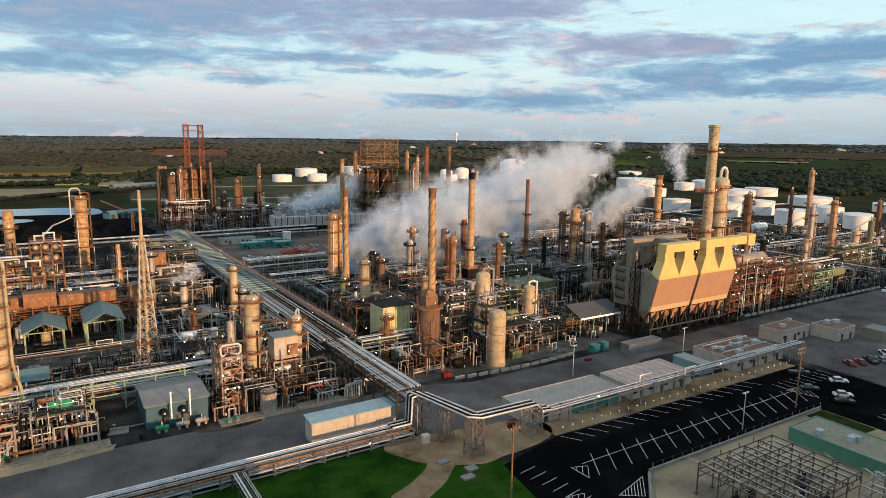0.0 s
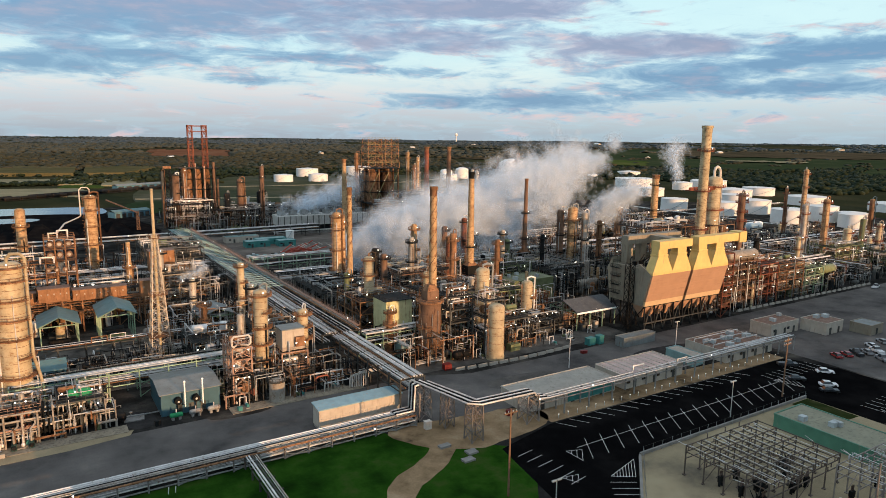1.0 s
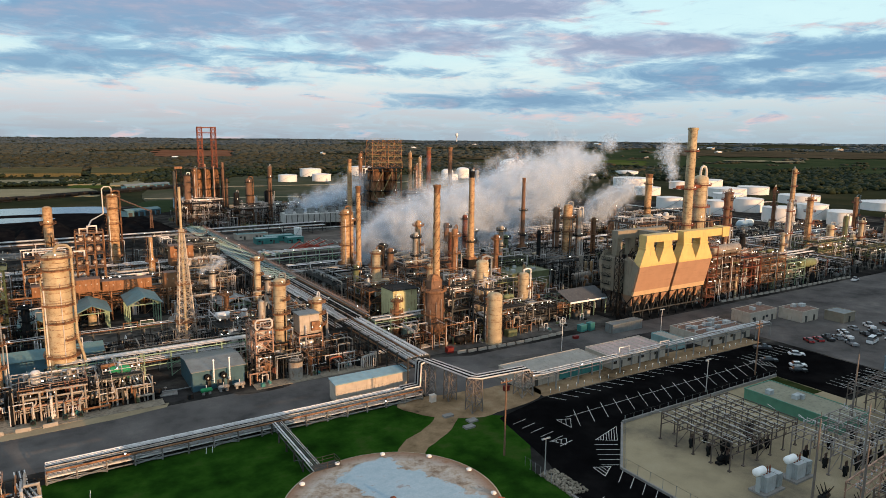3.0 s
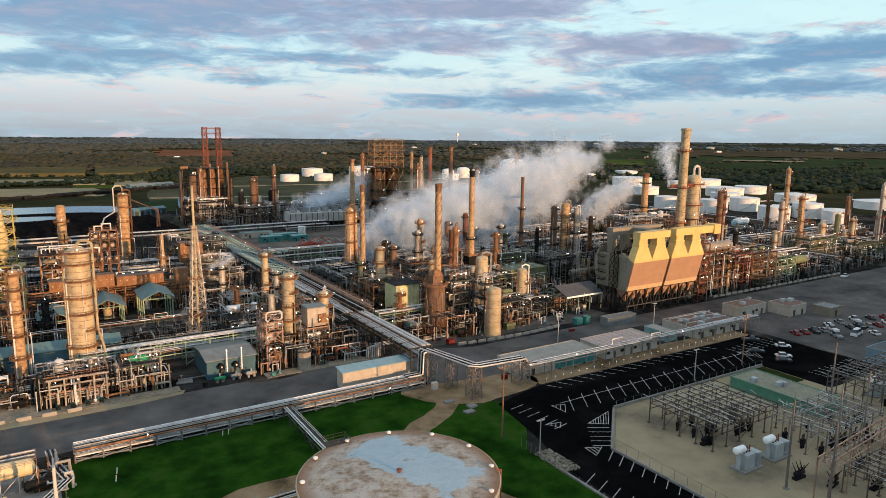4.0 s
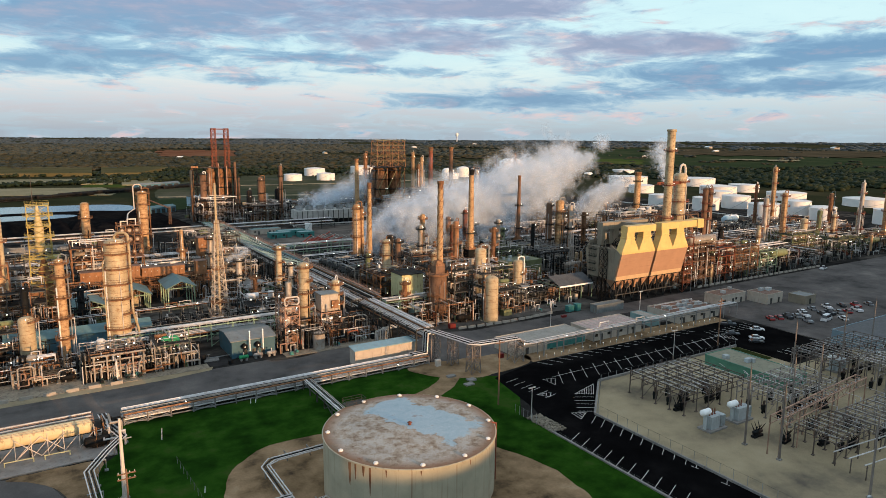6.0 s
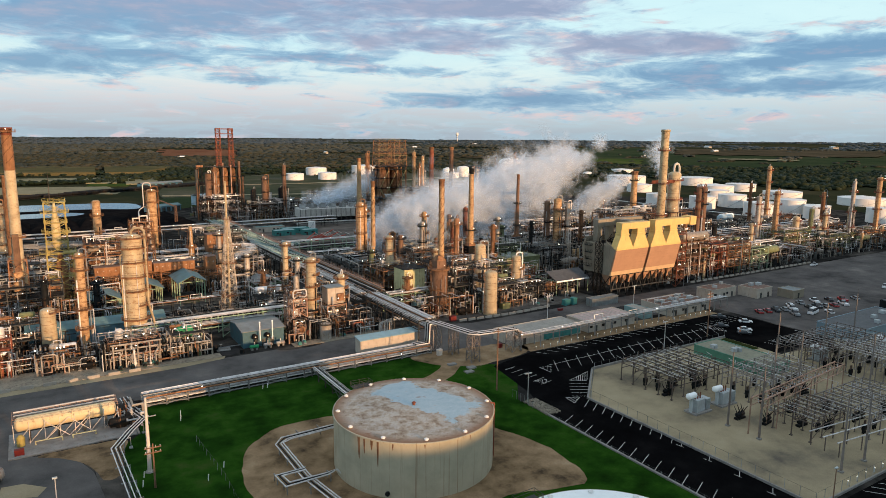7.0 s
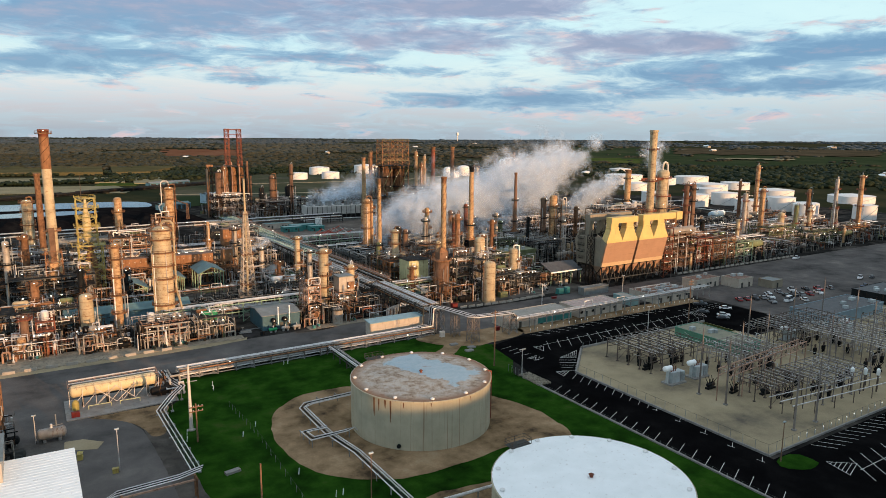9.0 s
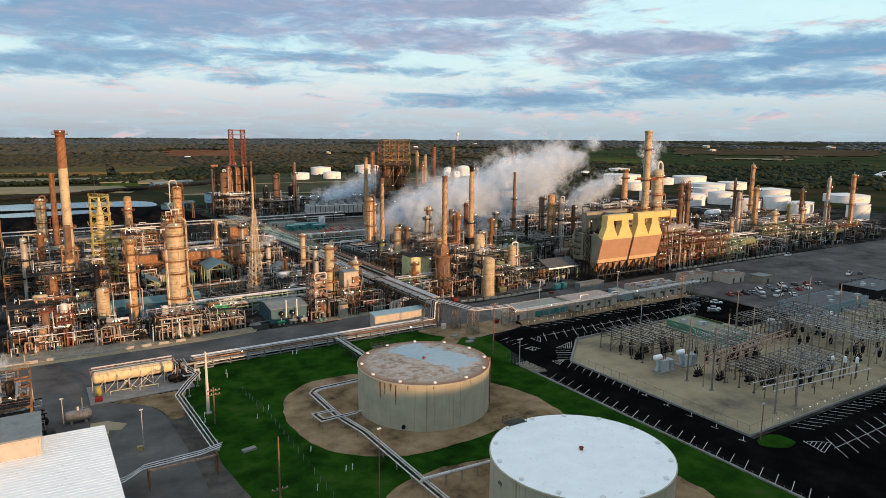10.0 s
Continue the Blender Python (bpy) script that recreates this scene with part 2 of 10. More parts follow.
RUST = (0.12, 0.065, 0.035)
M = dict(
    jacket=material("insulation_jacket", (0.38, 0.35, 0.30), 0.5, 0.15, 0.3, 0.3, (0.19, 0.10, 0.05), 0.20, stretch=(1, 1, 0.6), tint=0.2),
    cream=material("cream_shell", (0.47, 0.39, 0.25), 0.5, 0.0, 0.26, 0.35, (0.26, 0.15, 0.065), 0.20, stretch=(0.5, 0.5, 0.9), tint=0.12),
    silver=material("galvanised_pipe", (0.64, 0.64, 0.63), 0.42, 0.2, 0.2, 0.4, (0.2, 0.13, 0.08), 0.1, tint=0.25),
    dullpipe=material("dull_grey_pipe", (0.28, 0.30, 0.30), 0.5, 0.15, 0.25, 0.5, RUST, 0.2, tint=0.3),
    steel=material("grey_steel", (0.066, 0.070, 0.066), 0.65, 0.0, 0.4, 0.4, RUST, 0.14, tint=0.4, spec=0.15),
    dark=material("sooty_steel", (0.012, 0.014, 0.015), 0.7, 0.0, 0.4, 0.4, RUST, 0.12, tint=0.35, spec=0.12),
    rust=material("rusted_steel", (0.26, 0.14, 0.075), 0.75, 0.0, 0.45, 0.5, (0.07, 0.032, 0.018), 0.3, tint=0.3, spec=0.12),
    redsteel=material("red_lead_steel", (0.22, 0.075, 0.045), 0.65, 0.0, 0.35, 0.5, (0.09, 0.03, 0.02), 0.25, tint=0.2, spec=0.15),
    brown=material("brown_furnace_plate", (0.19, 0.115, 0.075), 0.65, 0.0, 0.35, 0.25, (0.085, 0.045, 0.03), 0.25, stretch=(1, 1, 0.2), spec=0.15),
    scorched=material("scorched_stack", (0.49, 0.33, 0.175), 0.55, 0.0, 0.34, 0.2, (0.22, 0.10, 0.04), 0.36, stretch=(0.5, 0.5, 0.8)),
    olive=material("olive_paint", (0.1600, 0.1920, 0.0960), 0.6, 0.0, 0.25, 0.5, RUST, 0.2, tint=0.2),
    green=material("pale_green_steel", (0.26, 0.38, 0.26), 0.55, 0.0, 0.25, 0.5, RUST, 0.12, tint=0.2),
    yellow=material("yellow_steel", (0.40, 0.33, 0.10), 0.55, 0.0, 0.2, 0.5, RUST, 0.15, tint=0.15),
    tan=material("tan_cladding", (0.26, 0.23, 0.175), 0.65, 0.0, 0.15, 0.25, (0.16, 0.125, 0.09), 0.2),
    hood=material("yellow_cream_cladding", (0.70, 0.50, 0.19), 0.5, 0.0, 0.10, 0.3, (0.36, 0.28, 0.17), 0.10),
    panel=material("copper_brown_cladding", (0.40, 0.245, 0.155), 0.6, 0.0, 0.08, 0.25, (0.31, 0.19, 0.12), 0.16, stretch=(0.1, 0.1, 1)),
    white=material("white_tank_paint", (0.78, 0.78, 0.76), 0.5, 0.0, 0.06, 0.2, (0.45, 0.38, 0.30), 0.05),
    roofwhite=material("white_roof_sheet", (0.92, 0.96, 0.95), 0.45, 0.0, 0.05, 0.3, (0.6, 0.58, 0.55), 0.05),
    tealroof=material("teal_sheet_roof", (0.115, 0.215, 0.230), 0.5, 0.1, 0.2, 0.4, (0.2125, 0.1700, 0.1190), 0.1),
    greyroof=material("grey_sheet_roof", (0.2000, 0.2240, 0.2240), 0.5, 0.1, 0.2, 0.4, (0.1440, 0.1120, 0.0800), 0.15),
    paleroof=material("pale_flat_roof", (0.3570, 0.3400, 0.2975), 0.8, 0.0, 0.15, 0.3, (0.2125, 0.1870, 0.1530), 0.2, stretch=(1, 1, 1)),
    pinkroof=material("weathered_pink_roof", (0.55, 0.42, 0.38), 0.8, 0.0, 0.2, 0.4, (0.36, 0.30, 0.27), 0.25, stretch=(1, 1, 1)),
    brownroof=material("brown_gravel_roof", (0.20, 0.13, 0.10), 0.9, 0.0, 0.25, 0.5, (0.33, 0.26, 0.22), 0.2, stretch=(1, 1, 1)),
    blue=material("blue_grey_cladding", (0.09, 0.21, 0.28), 0.5, 0.0, 0.15, 0.4, (0.12, 0.1, 0.09), 0.1),
    teal=material("teal_paint", (0.05, 0.22, 0.21), 0.5, 0.0, 0.2, 0.5, RUST, 0.1),
    stucco=material("cream_wall", (0.4675, 0.4250, 0.3570), 0.8, 0.0, 0.12, 0.5, (0.3060, 0.2550, 0.2040), 0.15),
    concrete=material("concrete", (0.27, 0.265, 0.25), 0.85, 0.0, 0.2, 0.4, (0.1600, 0.1440, 0.1280), 0.2, stretch=(1, 1, 1)),
    glass=material("dark_glass", (0.02, 0.025, 0.03), 0.12, 0.0, 0.1, 0.5, bump=0.0, spec=0.8),
    rubber=material("black_rubber", (0.02, 0.02, 0.02), 0.8, 0.0, 0.2, 1.0),
    wood=material("weathered_pole_wood", (0.22, 0.13, 0.08), 0.8, 0.0, 0.3, 1.0, (0.1, 0.06, 0.04), 0.2),
    greenpaint=material("bright_green_paint", (0.03, 0.30, 0.12), 0.45, 0.0, 0.2, 0.8),
    redpaint=material("red_paint", (0.17, 0.02, 0.018), 0.5, 0.0, 0.2, 0.8),
    porcelain=material("pale_insulator", (0.45, 0.47, 0.48), 0.4, 0.0, 0.15, 1.0),
    subgrey=material("pale_grey_enamel", (0.42, 0.47, 0.48), 0.5, 0.0, 0.15, 0.6, (0.25, 0.22, 0.18), 0.1, tint=0.1),
    subgreen=material("sea_green_cladding", (0.09, 0.24, 0.165), 0.5, 0.0, 0.12, 0.5, (0.2, 0.25, 0.2), 0.1),
    lamp=glow("lamp_glass", (1.0, 0.93, 0.80), 6.0),
    lowlamp=glow("bollard_glass", (1.0, 0.93, 0.80), 1.6),
    line=material("white_road_paint", (0.62, 0.62, 0.60), 0.7, 0.0, 0.2, 0.8, (0.2, 0.2, 0.2), 0.15, stretch=(1, 1, 1)),
)

M["slateblue"] = material("slate_blue_cladding", (0.05, 0.12, 0.155), 0.5, 0.0, 0.15, 0.4, (0.1, 0.09, 0.08), 0.1)
M["boomred"] = material("faded_red_boom_paint", (0.42, 0.085, 0.055), 0.5, 0.0, 0.2, 0.8, (0.2, 0.1, 0.07), 0.15)
M["blueroof"] = material("dull_blue_sheet_roof", (0.22, 0.36, 0.42), 0.5, 0.0, 0.15, 0.4, (0.3, 0.27, 0.22), 0.12)
M["olivepale"] = material("pale_olive_flat_roof", (0.26, 0.26, 0.19), 0.8, 0.0, 0.15, 0.3, (0.16, 0.16, 0.12), 0.25, stretch=(1, 1, 1))
M["buffrock"] = material("pale_broken_stone", (0.30, 0.27, 0.21), 0.85, 0.0, 0.3, 0.6, (0.12, 0.11, 0.09), 0.25, stretch=(1, 1, 1))
M["brownglaze"] = material("brown_glazed_porcelain", (0.09, 0.055, 0.042), 0.35, 0.0, 0.25, 1.0, spec=0.4)
M["palegalv"] = material("pale_galvanised_steel", (0.25, 0.222, 0.20), 0.5, 0.2, 0.25, 0.5, RUST, 0.12, tint=0.2)
M["orangeclad"] = material("rusty_orange_cladding", (0.30, 0.155, 0.078), 0.7, 0.0, 0.3, 0.4, (0.15, 0.07, 0.035), 0.25, spec=0.12)
M["darkteal"] = material("dark_teal_casing", (0.02, 0.06, 0.055), 0.5, 0.0, 0.25, 0.8)
M["palecrete"] = material("pale_concrete_block", (0.37, 0.34, 0.29), 0.85, 0.0, 0.2, 0.6, (0.25, 0.22, 0.18), 0.2, stretch=(1, 1, 1))
M["darkroof"] = material("dark_grey_sheet_roof", (0.085, 0.09, 0.095), 0.6, 0.0, 0.2, 0.4, (0.16, 0.15, 0.13), 0.15)
M["subwhite"] = material("weathered_white_paint", (0.62, 0.58, 0.52), 0.6, 0.0, 0.12, 0.4, (0.3, 0.22, 0.15), 0.12)
M["subblue"] = material("pale_blue_cladding", (0.20, 0.29, 0.34), 0.5, 0.0, 0.12, 0.4)
M["paleyellowdrum"] = material("pale_yellow_drum_paint", (0.66, 0.56, 0.34), 0.5, 0.0, 0.12, 0.4, (0.3, 0.18, 0.08), 0.08)
M["galv"] = material("galvanised_switchyard_steel", (0.12, 0.098, 0.083), 0.55, 0.1, 0.25, 0.5, RUST, 0.15, tint=0.2)

M["banded"] = material("banded_pale_stack", (0.50, 0.40, 0.24), 0.6, 0.0, 0.3, 0.25, (0.17, 0.10, 0.055), 0.33, stretch=(0.5, 0.5, 0.9))
M["buffcrete"] = material("buff_stained_concrete", (0.30, 0.265, 0.20), 0.85, 0.0, 0.3, 0.3, (0.12, 0.10, 0.08), 0.3, stretch=(1, 1, 1))
M["pinksteel"] = material("pinkish_weathered_steel", (0.39, 0.25, 0.18), 0.65, 0.0, 0.35, 0.5, (0.09, 0.05, 0.035), 0.22, tint=0.25, spec=0.15)

M["strake"] = material("dark_rusted_strake", (0.085, 0.04, 0.022), 0.8, 0.0, 0.4, 0.6, (0.03, 0.018, 0.012), 0.3, spec=0.1)
M["derrickyellow"] = material("weathered_yellow_green_steel", (0.27, 0.23, 0.11), 0.6, 0.0, 0.25, 0.4, RUST, 0.22, tint=0.15)
M["paleblue"] = material("pale_blue_sheet", (0.38, 0.52, 0.60), 0.5, 0.0, 0.12, 0.4, (0.3, 0.28, 0.25), 0.1)
M["paleyellow"] = material("pale_yellow_panel", (0.58, 0.57, 0.32), 0.6, 0.0, 0.15, 0.4, (0.2, 0.12, 0.06), 0.15)
M["hoodlow"] = material("pale_copper_cladding", (0.60, 0.44, 0.26), 0.5, 0.1, 0.1, 0.3)
M["tealpale"] = material("pale_teal_sheet", (0.22, 0.36, 0.36), 0.6, 0.0, 0.15, 0.4)
M["subgreenroof"] = material("olive_roof", (0.20, 0.22, 0.14), 0.75, 0.0, 0.2, 0.4, (0.12, 0.1, 0.07), 0.2, stretch=(1, 1, 1))
M["coolpale"] = material("pale_weathered_boards", (0.50, 0.50, 0.47), 0.75, 0.0, 0.18, 0.3, (0.22, 0.2, 0.17), 0.18)


def tank_roof_material():
    """Tan weathered plate, a broad patch of pale blue paint, rust round the rim."""
    m = bpy.data.materials.new("rusting_tank_roof")
    m.use_nodes = True
    t = m.node_tree
    b = t.nodes["Principled BSDF"]
    co = t.nodes.new("ShaderNodeTexCoord").outputs["Object"]
    sep = t.nodes.new("ShaderNodeSeparateXYZ")
    t.links.new(co, sep.inputs[0])
    big = shade(t, "ShaderNodeTexNoise", Scale=0.16, Detail=6.0, Roughness=0.62)
    mid = shade(t, "ShaderNodeTexNoise", Scale=0.55, Detail=7.0, Roughness=0.7)
    fine = shade(t, "ShaderNodeTexNoise", Scale=4.0, Detail=4.0, Roughness=0.7)
    for n in (big, mid, fine):
        t.links.new(co, n.inputs["Vector"])
    tan_ = ramp(t, [(0.32, (0.17, 0.115, 0.075)), (0.46, (0.36, 0.31, 0.25)), (0.56, (0.45, 0.43, 0.39)), (0.7, (0.50, 0.50, 0.48))], mid.outputs["Fac"]).outputs[0]
    blue_ = ramp(t, [(0.3, (0.30, 0.43, 0.50)), (0.7, (0.43, 0.55, 0.62))], mid.outputs["Fac"]).outputs[0]
    # lapped plates, each a little different
    turn = shade(t, "ShaderNodeMapping", Rotation=(0, 0, radians(32)))
    t.links.new(co, turn.inputs[0])
    plate = shade(t, "ShaderNodeTexBrick", Scale=1.0, Mortar_Size=0.06, Brick_Width=5.6, Row_Height=1.9, Color1=(0.62, 0.62, 0.62, 1), Color2=(1.25, 1.22, 1.15, 1), Mortar=(0.45, 0.38, 0.32, 1))
    t.links.new(turn.outputs[0], plate.inputs["Vector"])
    tan_ = blend(t, 0.26, tan_, plate.outputs["Color"], "MULTIPLY")
    # the painted patch: a broad diagonal band with ragged ends
    wob = shade(t, "ShaderNodeTexNoise", Scale=0.3, Detail=6.0, Roughness=0.65)
    t.links.new(co, wob.inputs["Vector"])
    w3 = maths(t, "MULTIPLY_ADD", wob.outputs["Fac"], 9.0, -4.5)
    u = maths(t, "ADD", maths(t, "MULTIPLY", sep.outputs[0], 0.93), maths(t, "MULTIPLY", sep.outputs[1], 0.37))
    v = maths(t, "ADD", maths(t, "MULTIPLY", sep.outputs[0], -0.37), maths(t, "MULTIPLY", sep.outputs[1], 0.93))
    across = maths(t, "DIVIDE", maths(t, "ABSOLUTE", maths(t, "ADD", maths(t, "SUBTRACT", u, 4.6), w3)), 5.6)
    along = maths(t, "DIVIDE", maths(t, "ABSOLUTE", maths(t, "ADD", maths(t, "SUBTRACT", v, 0.4), w3)), 11.5)
    k = maths(t, "MAXIMUM", across, along)
    mask = ramp(t, [(0.93, (1, 1, 1)), (1.0, (0, 0, 0))], k).outputs[0]
    col = blend(t, mask, tan_, blue_)
    rad = maths(t, "SQRT", maths(t, "ADD", maths(t, "MULTIPLY", sep.outputs[0], sep.outputs[0]), maths(t, "MULTIPLY", sep.outputs[1], sep.outputs[1])))
    edge = maths(t, "ADD", maths(t, "MULTIPLY", rad, 0.0606), maths(t, "MULTIPLY", mid.outputs["Fac"], 0.35))
    rim = ramp(t, [(1.02 / 1.4, (0, 0, 0)), (1.16 / 1.4, (1, 1, 1))], maths(t, "DIVIDE", edge, 1.4)).outputs[0]
    spots = ramp(t, [(0.60, (0, 0, 0)), (0.68, (1, 1, 1))], mid.outputs["Fac"]).outputs[0]
    col = blend(t, maths(t, "MULTIPLY", spots, 0.5), col, (0.22, 0.115, 0.06))
    col = blend(t, maths(t, "MULTIPLY", rim, 0.85), col, (0.23, 0.115, 0.055))
    g = ramp(t, [(0.3, (0.82, 0.82, 0.82)), (0.7, (1, 1, 1))], fine.outputs["Fac"]).outputs[0]
    t.links.new(blend(t, 1.0, col, g, "MULTIPLY"), b.inputs["Base Color"])
    b.inputs["Roughness"].default_value = 0.75
    b.inputs["Specular IOR Level"].default_value = 0.2
    return m


M["tankroof"] = tank_roof_material()
M["tankwall"] = material("streaked_tank_wall", (0.45, 0.42, 0.31), 0.65, 0.0, 0.14, 0.25, (0.21, 0.13, 0.075), 0.17, stretch=(1.5, 1.5, 0.02))


# ---- mesh building ----
class Shape:
    """Vertices and faces gathered for one mesh."""

    def __init__(self):
        self.v, self.f = [], []

    def add(self, verts, faces):
        k = len(self.v)
        self.v.extend(tuple(p) for p in verts)
        self.f.extend(tuple(i + k for i in f) for f in faces)
        return self

    def box(self, c, s, rz=0.0):
        x, y, z = c
        a, b, h = s[0] / 2, s[1] / 2, s[2] / 2
        ca, sa = math.cos(radians(rz)), math.sin(radians(rz))
        pts = [(x + ca * i - sa * j, y + sa * i + ca * j, z + k) for k in (-h, h) for i, j in ((-a, -b), (a, -b), (a, b), (-a, b))]
        return self.add(pts, [(3, 2, 1, 0), (4, 5, 6, 7), (0, 1, 5, 4), (1, 2, 6, 5), (2, 3, 7, 6), (3, 0, 4, 7)])

    def slab(self, x0, y0, x1, y1, z0, z1):
        return self.box(((x0 + x1) / 2, (y0 + y1) / 2, (z0 + z1) / 2), (abs(x1 - x0), abs(y1 - y0), z1 - z0))

    def beam(self, p, q, w, h=None):
        return self.cyl(p, q, (w if h is None else (w + h) / 2) * 0.7071, n=4)

    def frame_at(self, p, q):
        d = (Vector(q) - Vector(p)).normalized()
        a = Vector((0, 0, 1)) if abs(d.z) < 0.9 else Vector((1, 0, 0))
        u = d.cross(a).normalized()
        return d, u, d.cross(u)

    def cyl(self, p, q, r, r2=None, n=8, caps=True):
        r2 = r if r2 is None else r2
        d, u, w = self.frame_at(p, q)
        off = math.pi / 4 if n == 4 else 0.0
        pts = []
        for c, rad in ((Vector(p), r), (Vector(q), r2)):
            for i in range(n):
                a = 2 * math.pi * i / n + off
                pts.append(c + u * (rad * math.cos(a)) + w * (rad * math.sin(a)))
        fs = [(i, (i + 1) % n, n + (i + 1) % n, n + i) for i in range(n)]
        if caps:
            fs += [tuple(range(n - 1, -1, -1)), tuple(range(n, 2 * n))]
        return self.add(pts, fs)

    def pipe(self, pts, r, n=6):
        """A round bar along a line of points, mitred at the bends."""
        pts = [Vector(p) for p in pts]
        rings = []
        for i, p in enumerate(pts):
            d0 = (p - pts[i - 1]).normalized() if i else (pts[1] - p).normalized()
            d1 = (pts[i + 1] - p).normalized() if i + 1 < len(pts) else d0
            t = (d0 + d1).normalized()
            if i == 0:
                a = Vector((0, 0, 1)) if abs(t.z) < 0.9 else Vector((1, 0, 0))
                u = t.cross(a).normalized()
            else:
                u = (u - d0 * u.dot(d0)).normalized()
            w = d0.cross(u).normalized()
            side = (d1 - d0)
            side = side.normalized() if side.length > 1e-5 else None
            ring = []
            for j in range(n):
                a = 2 * math.pi * j / n
                o = u * math.cos(a) + w * math.sin(a)
                if side is not None:
                    o = o - d0 * (o.dot(t) / max(0.35, t.dot(d0)))
                ring.append(p + o * r)
            if side is not None:
                u = u - d0 * (u.dot(t) / max(0.35, t.dot(d0)))
                u = (u - d1 * u.dot(d1)).normalized()
            rings.append(ring)
        verts = [v for ring in rings for v in ring]
        fs = []
        for i in range(len(rings) - 1):
            for j in range(n):
                a, b = i * n + j, i * n + (j + 1) % n
                fs.append((a, b, b + n, a + n))
        m = len(verts)
        fs += [tuple(range(n - 1, -1, -1)), tuple(range(m - n, m))]
        return self.add(verts, fs)

    def lathe(self, prof, n=20, x=0.0, y=0.0):
        """A body of revolution round a vertical axis from (radius, height) pairs."""
        verts, fs = [], []
        for r, z in prof:
            verts += [(x + r * math.cos(2 * math.pi * i / n), y + r * math.sin(2 * math.pi * i / n), z) for i in range(n)]
        for k in range(len(prof) - 1):
            for i in range(n):
                a, b = k * n + i, k * n + (i + 1) % n
                fs.append((a, b, b + n, a + n))
        fs += [tuple(range(n - 1, -1, -1)), tuple(range((len(prof) - 1) * n, len(prof) * n))]
        return self.add(verts, fs)

    def drum(self, p, q, r, n=16):
        """A lying or standing drum with dished ends."""
        d, u, w = self.frame_at(p, q)
        p, q = Vector(p), Vector(q)
        verts, rows = [], [(p - d * r * 0.5, 0.02), (p - d * r * 0.42, r * 0.5), (p - d * r * 0.22, r * 0.85), (p, r), (q, r), (q + d * r * 0.22, r * 0.85), (q + d * r * 0.42, r * 0.5), (q + d * r * 0.5, 0.02)]
        for c, rad in rows:
            verts += [c + u * rad * math.cos(2 * math.pi * i / n) + w * rad * math.sin(2 * math.pi * i / n) for i in range(n)]
        fs = [(k * n + i, k * n + (i + 1) % n, (k + 1) * n + (i + 1) % n, (k + 1) * n + i) for k in range(len(rows) - 1) for i in range(n)]
        fs += [tuple(range(n - 1, -1, -1)), tuple(range(len(verts) - n, len(verts)))]
        return self.add(verts, fs)

    def loft(self, a, b):
        """A body between two rings of the same number of corners."""
        n = len(a)
        fs = [(i, (i + 1) % n, n + (i + 1) % n, n + i) for i in range(n)]
        return self.add(list(a) + list(b), fs + [tuple(range(n - 1, -1, -1)), tuple(range(n, 2 * n))])

    def gable(self, x0, y0, x1, y1, z, rise, over=0.4, thick=0.18, axis="x"):
        """Two sloping roof slabs with the ridge along x or y."""
        if axis == "x":
            ym = (y0 + y1) / 2
            for ya in (y0 - over, y1 + over):
                self.loft([(x0 - over, ya, z), (x1 + over, ya, z), (x1 + over, ym, z + rise), (x0 - over, ym, z + rise)],
                          [(x0 - over, ya, z + thick), (x1 + over, ya, z + thick), (x1 + over, ym, z + rise + thick), (x0 - over, ym, z + rise + thick)])
        else:
            xm = (x0 + x1) / 2
            for xa in (x0 - over, x1 + over):
                self.loft([(xa, y0 - over, z), (xa, y1 + over, z), (xm, y1 + over, z + rise), (xm, y0 - over, z + rise)],
                          [(xa, y0 - over, z + thick), (xa, y1 + over, z + thick), (xm, y1 + over, z + rise + thick), (xm, y0 - over, z + rise + thick)])
        return self

    def mesh(self, name, mat, smooth=True):
        me = bpy.data.meshes.new(name)
        me.from_pydata(self.v, [], self.f)
        me.materials.append(mat)
        if smooth:
            me.polygons.foreach_set("use_smooth", [True] * len(me.polygons))
            me.set_sharp_from_angle(angle=radians(38))
        me.update()
        return me


def part(name, shape, mat, parent, label="", smooth=True, at=None):
    """One mesh under a thing or under a part."""
    me = shape if isinstance(shape, bpy.types.Mesh) else shape.mesh(name, mat, smooth)
    ob = new(name, me)
    ob.parent = parent
    if at is not None:
        ob.matrix_basis = at
    return tagged(ob, label)


def thing(name, x, y, z=0.0, rz=0.0, label="", category="", group="", kind=""):
    if label and len(label.split()) < 4:
        label += " at the refinery"
    ob = new(name)
    ob.empty_display_size = 0.5
    ob.matrix_basis = pose(x, y, z, 0, 0, rz)
    return tagged(ob, label, category, group, kind)


def setting(name, shape, mat, label="", category="", kind="structure", smooth=False):
    me = shape.mesh(name, mat, smooth)
    return tagged(new(name, me), label, category, "", kind)


R = random.Random(7)


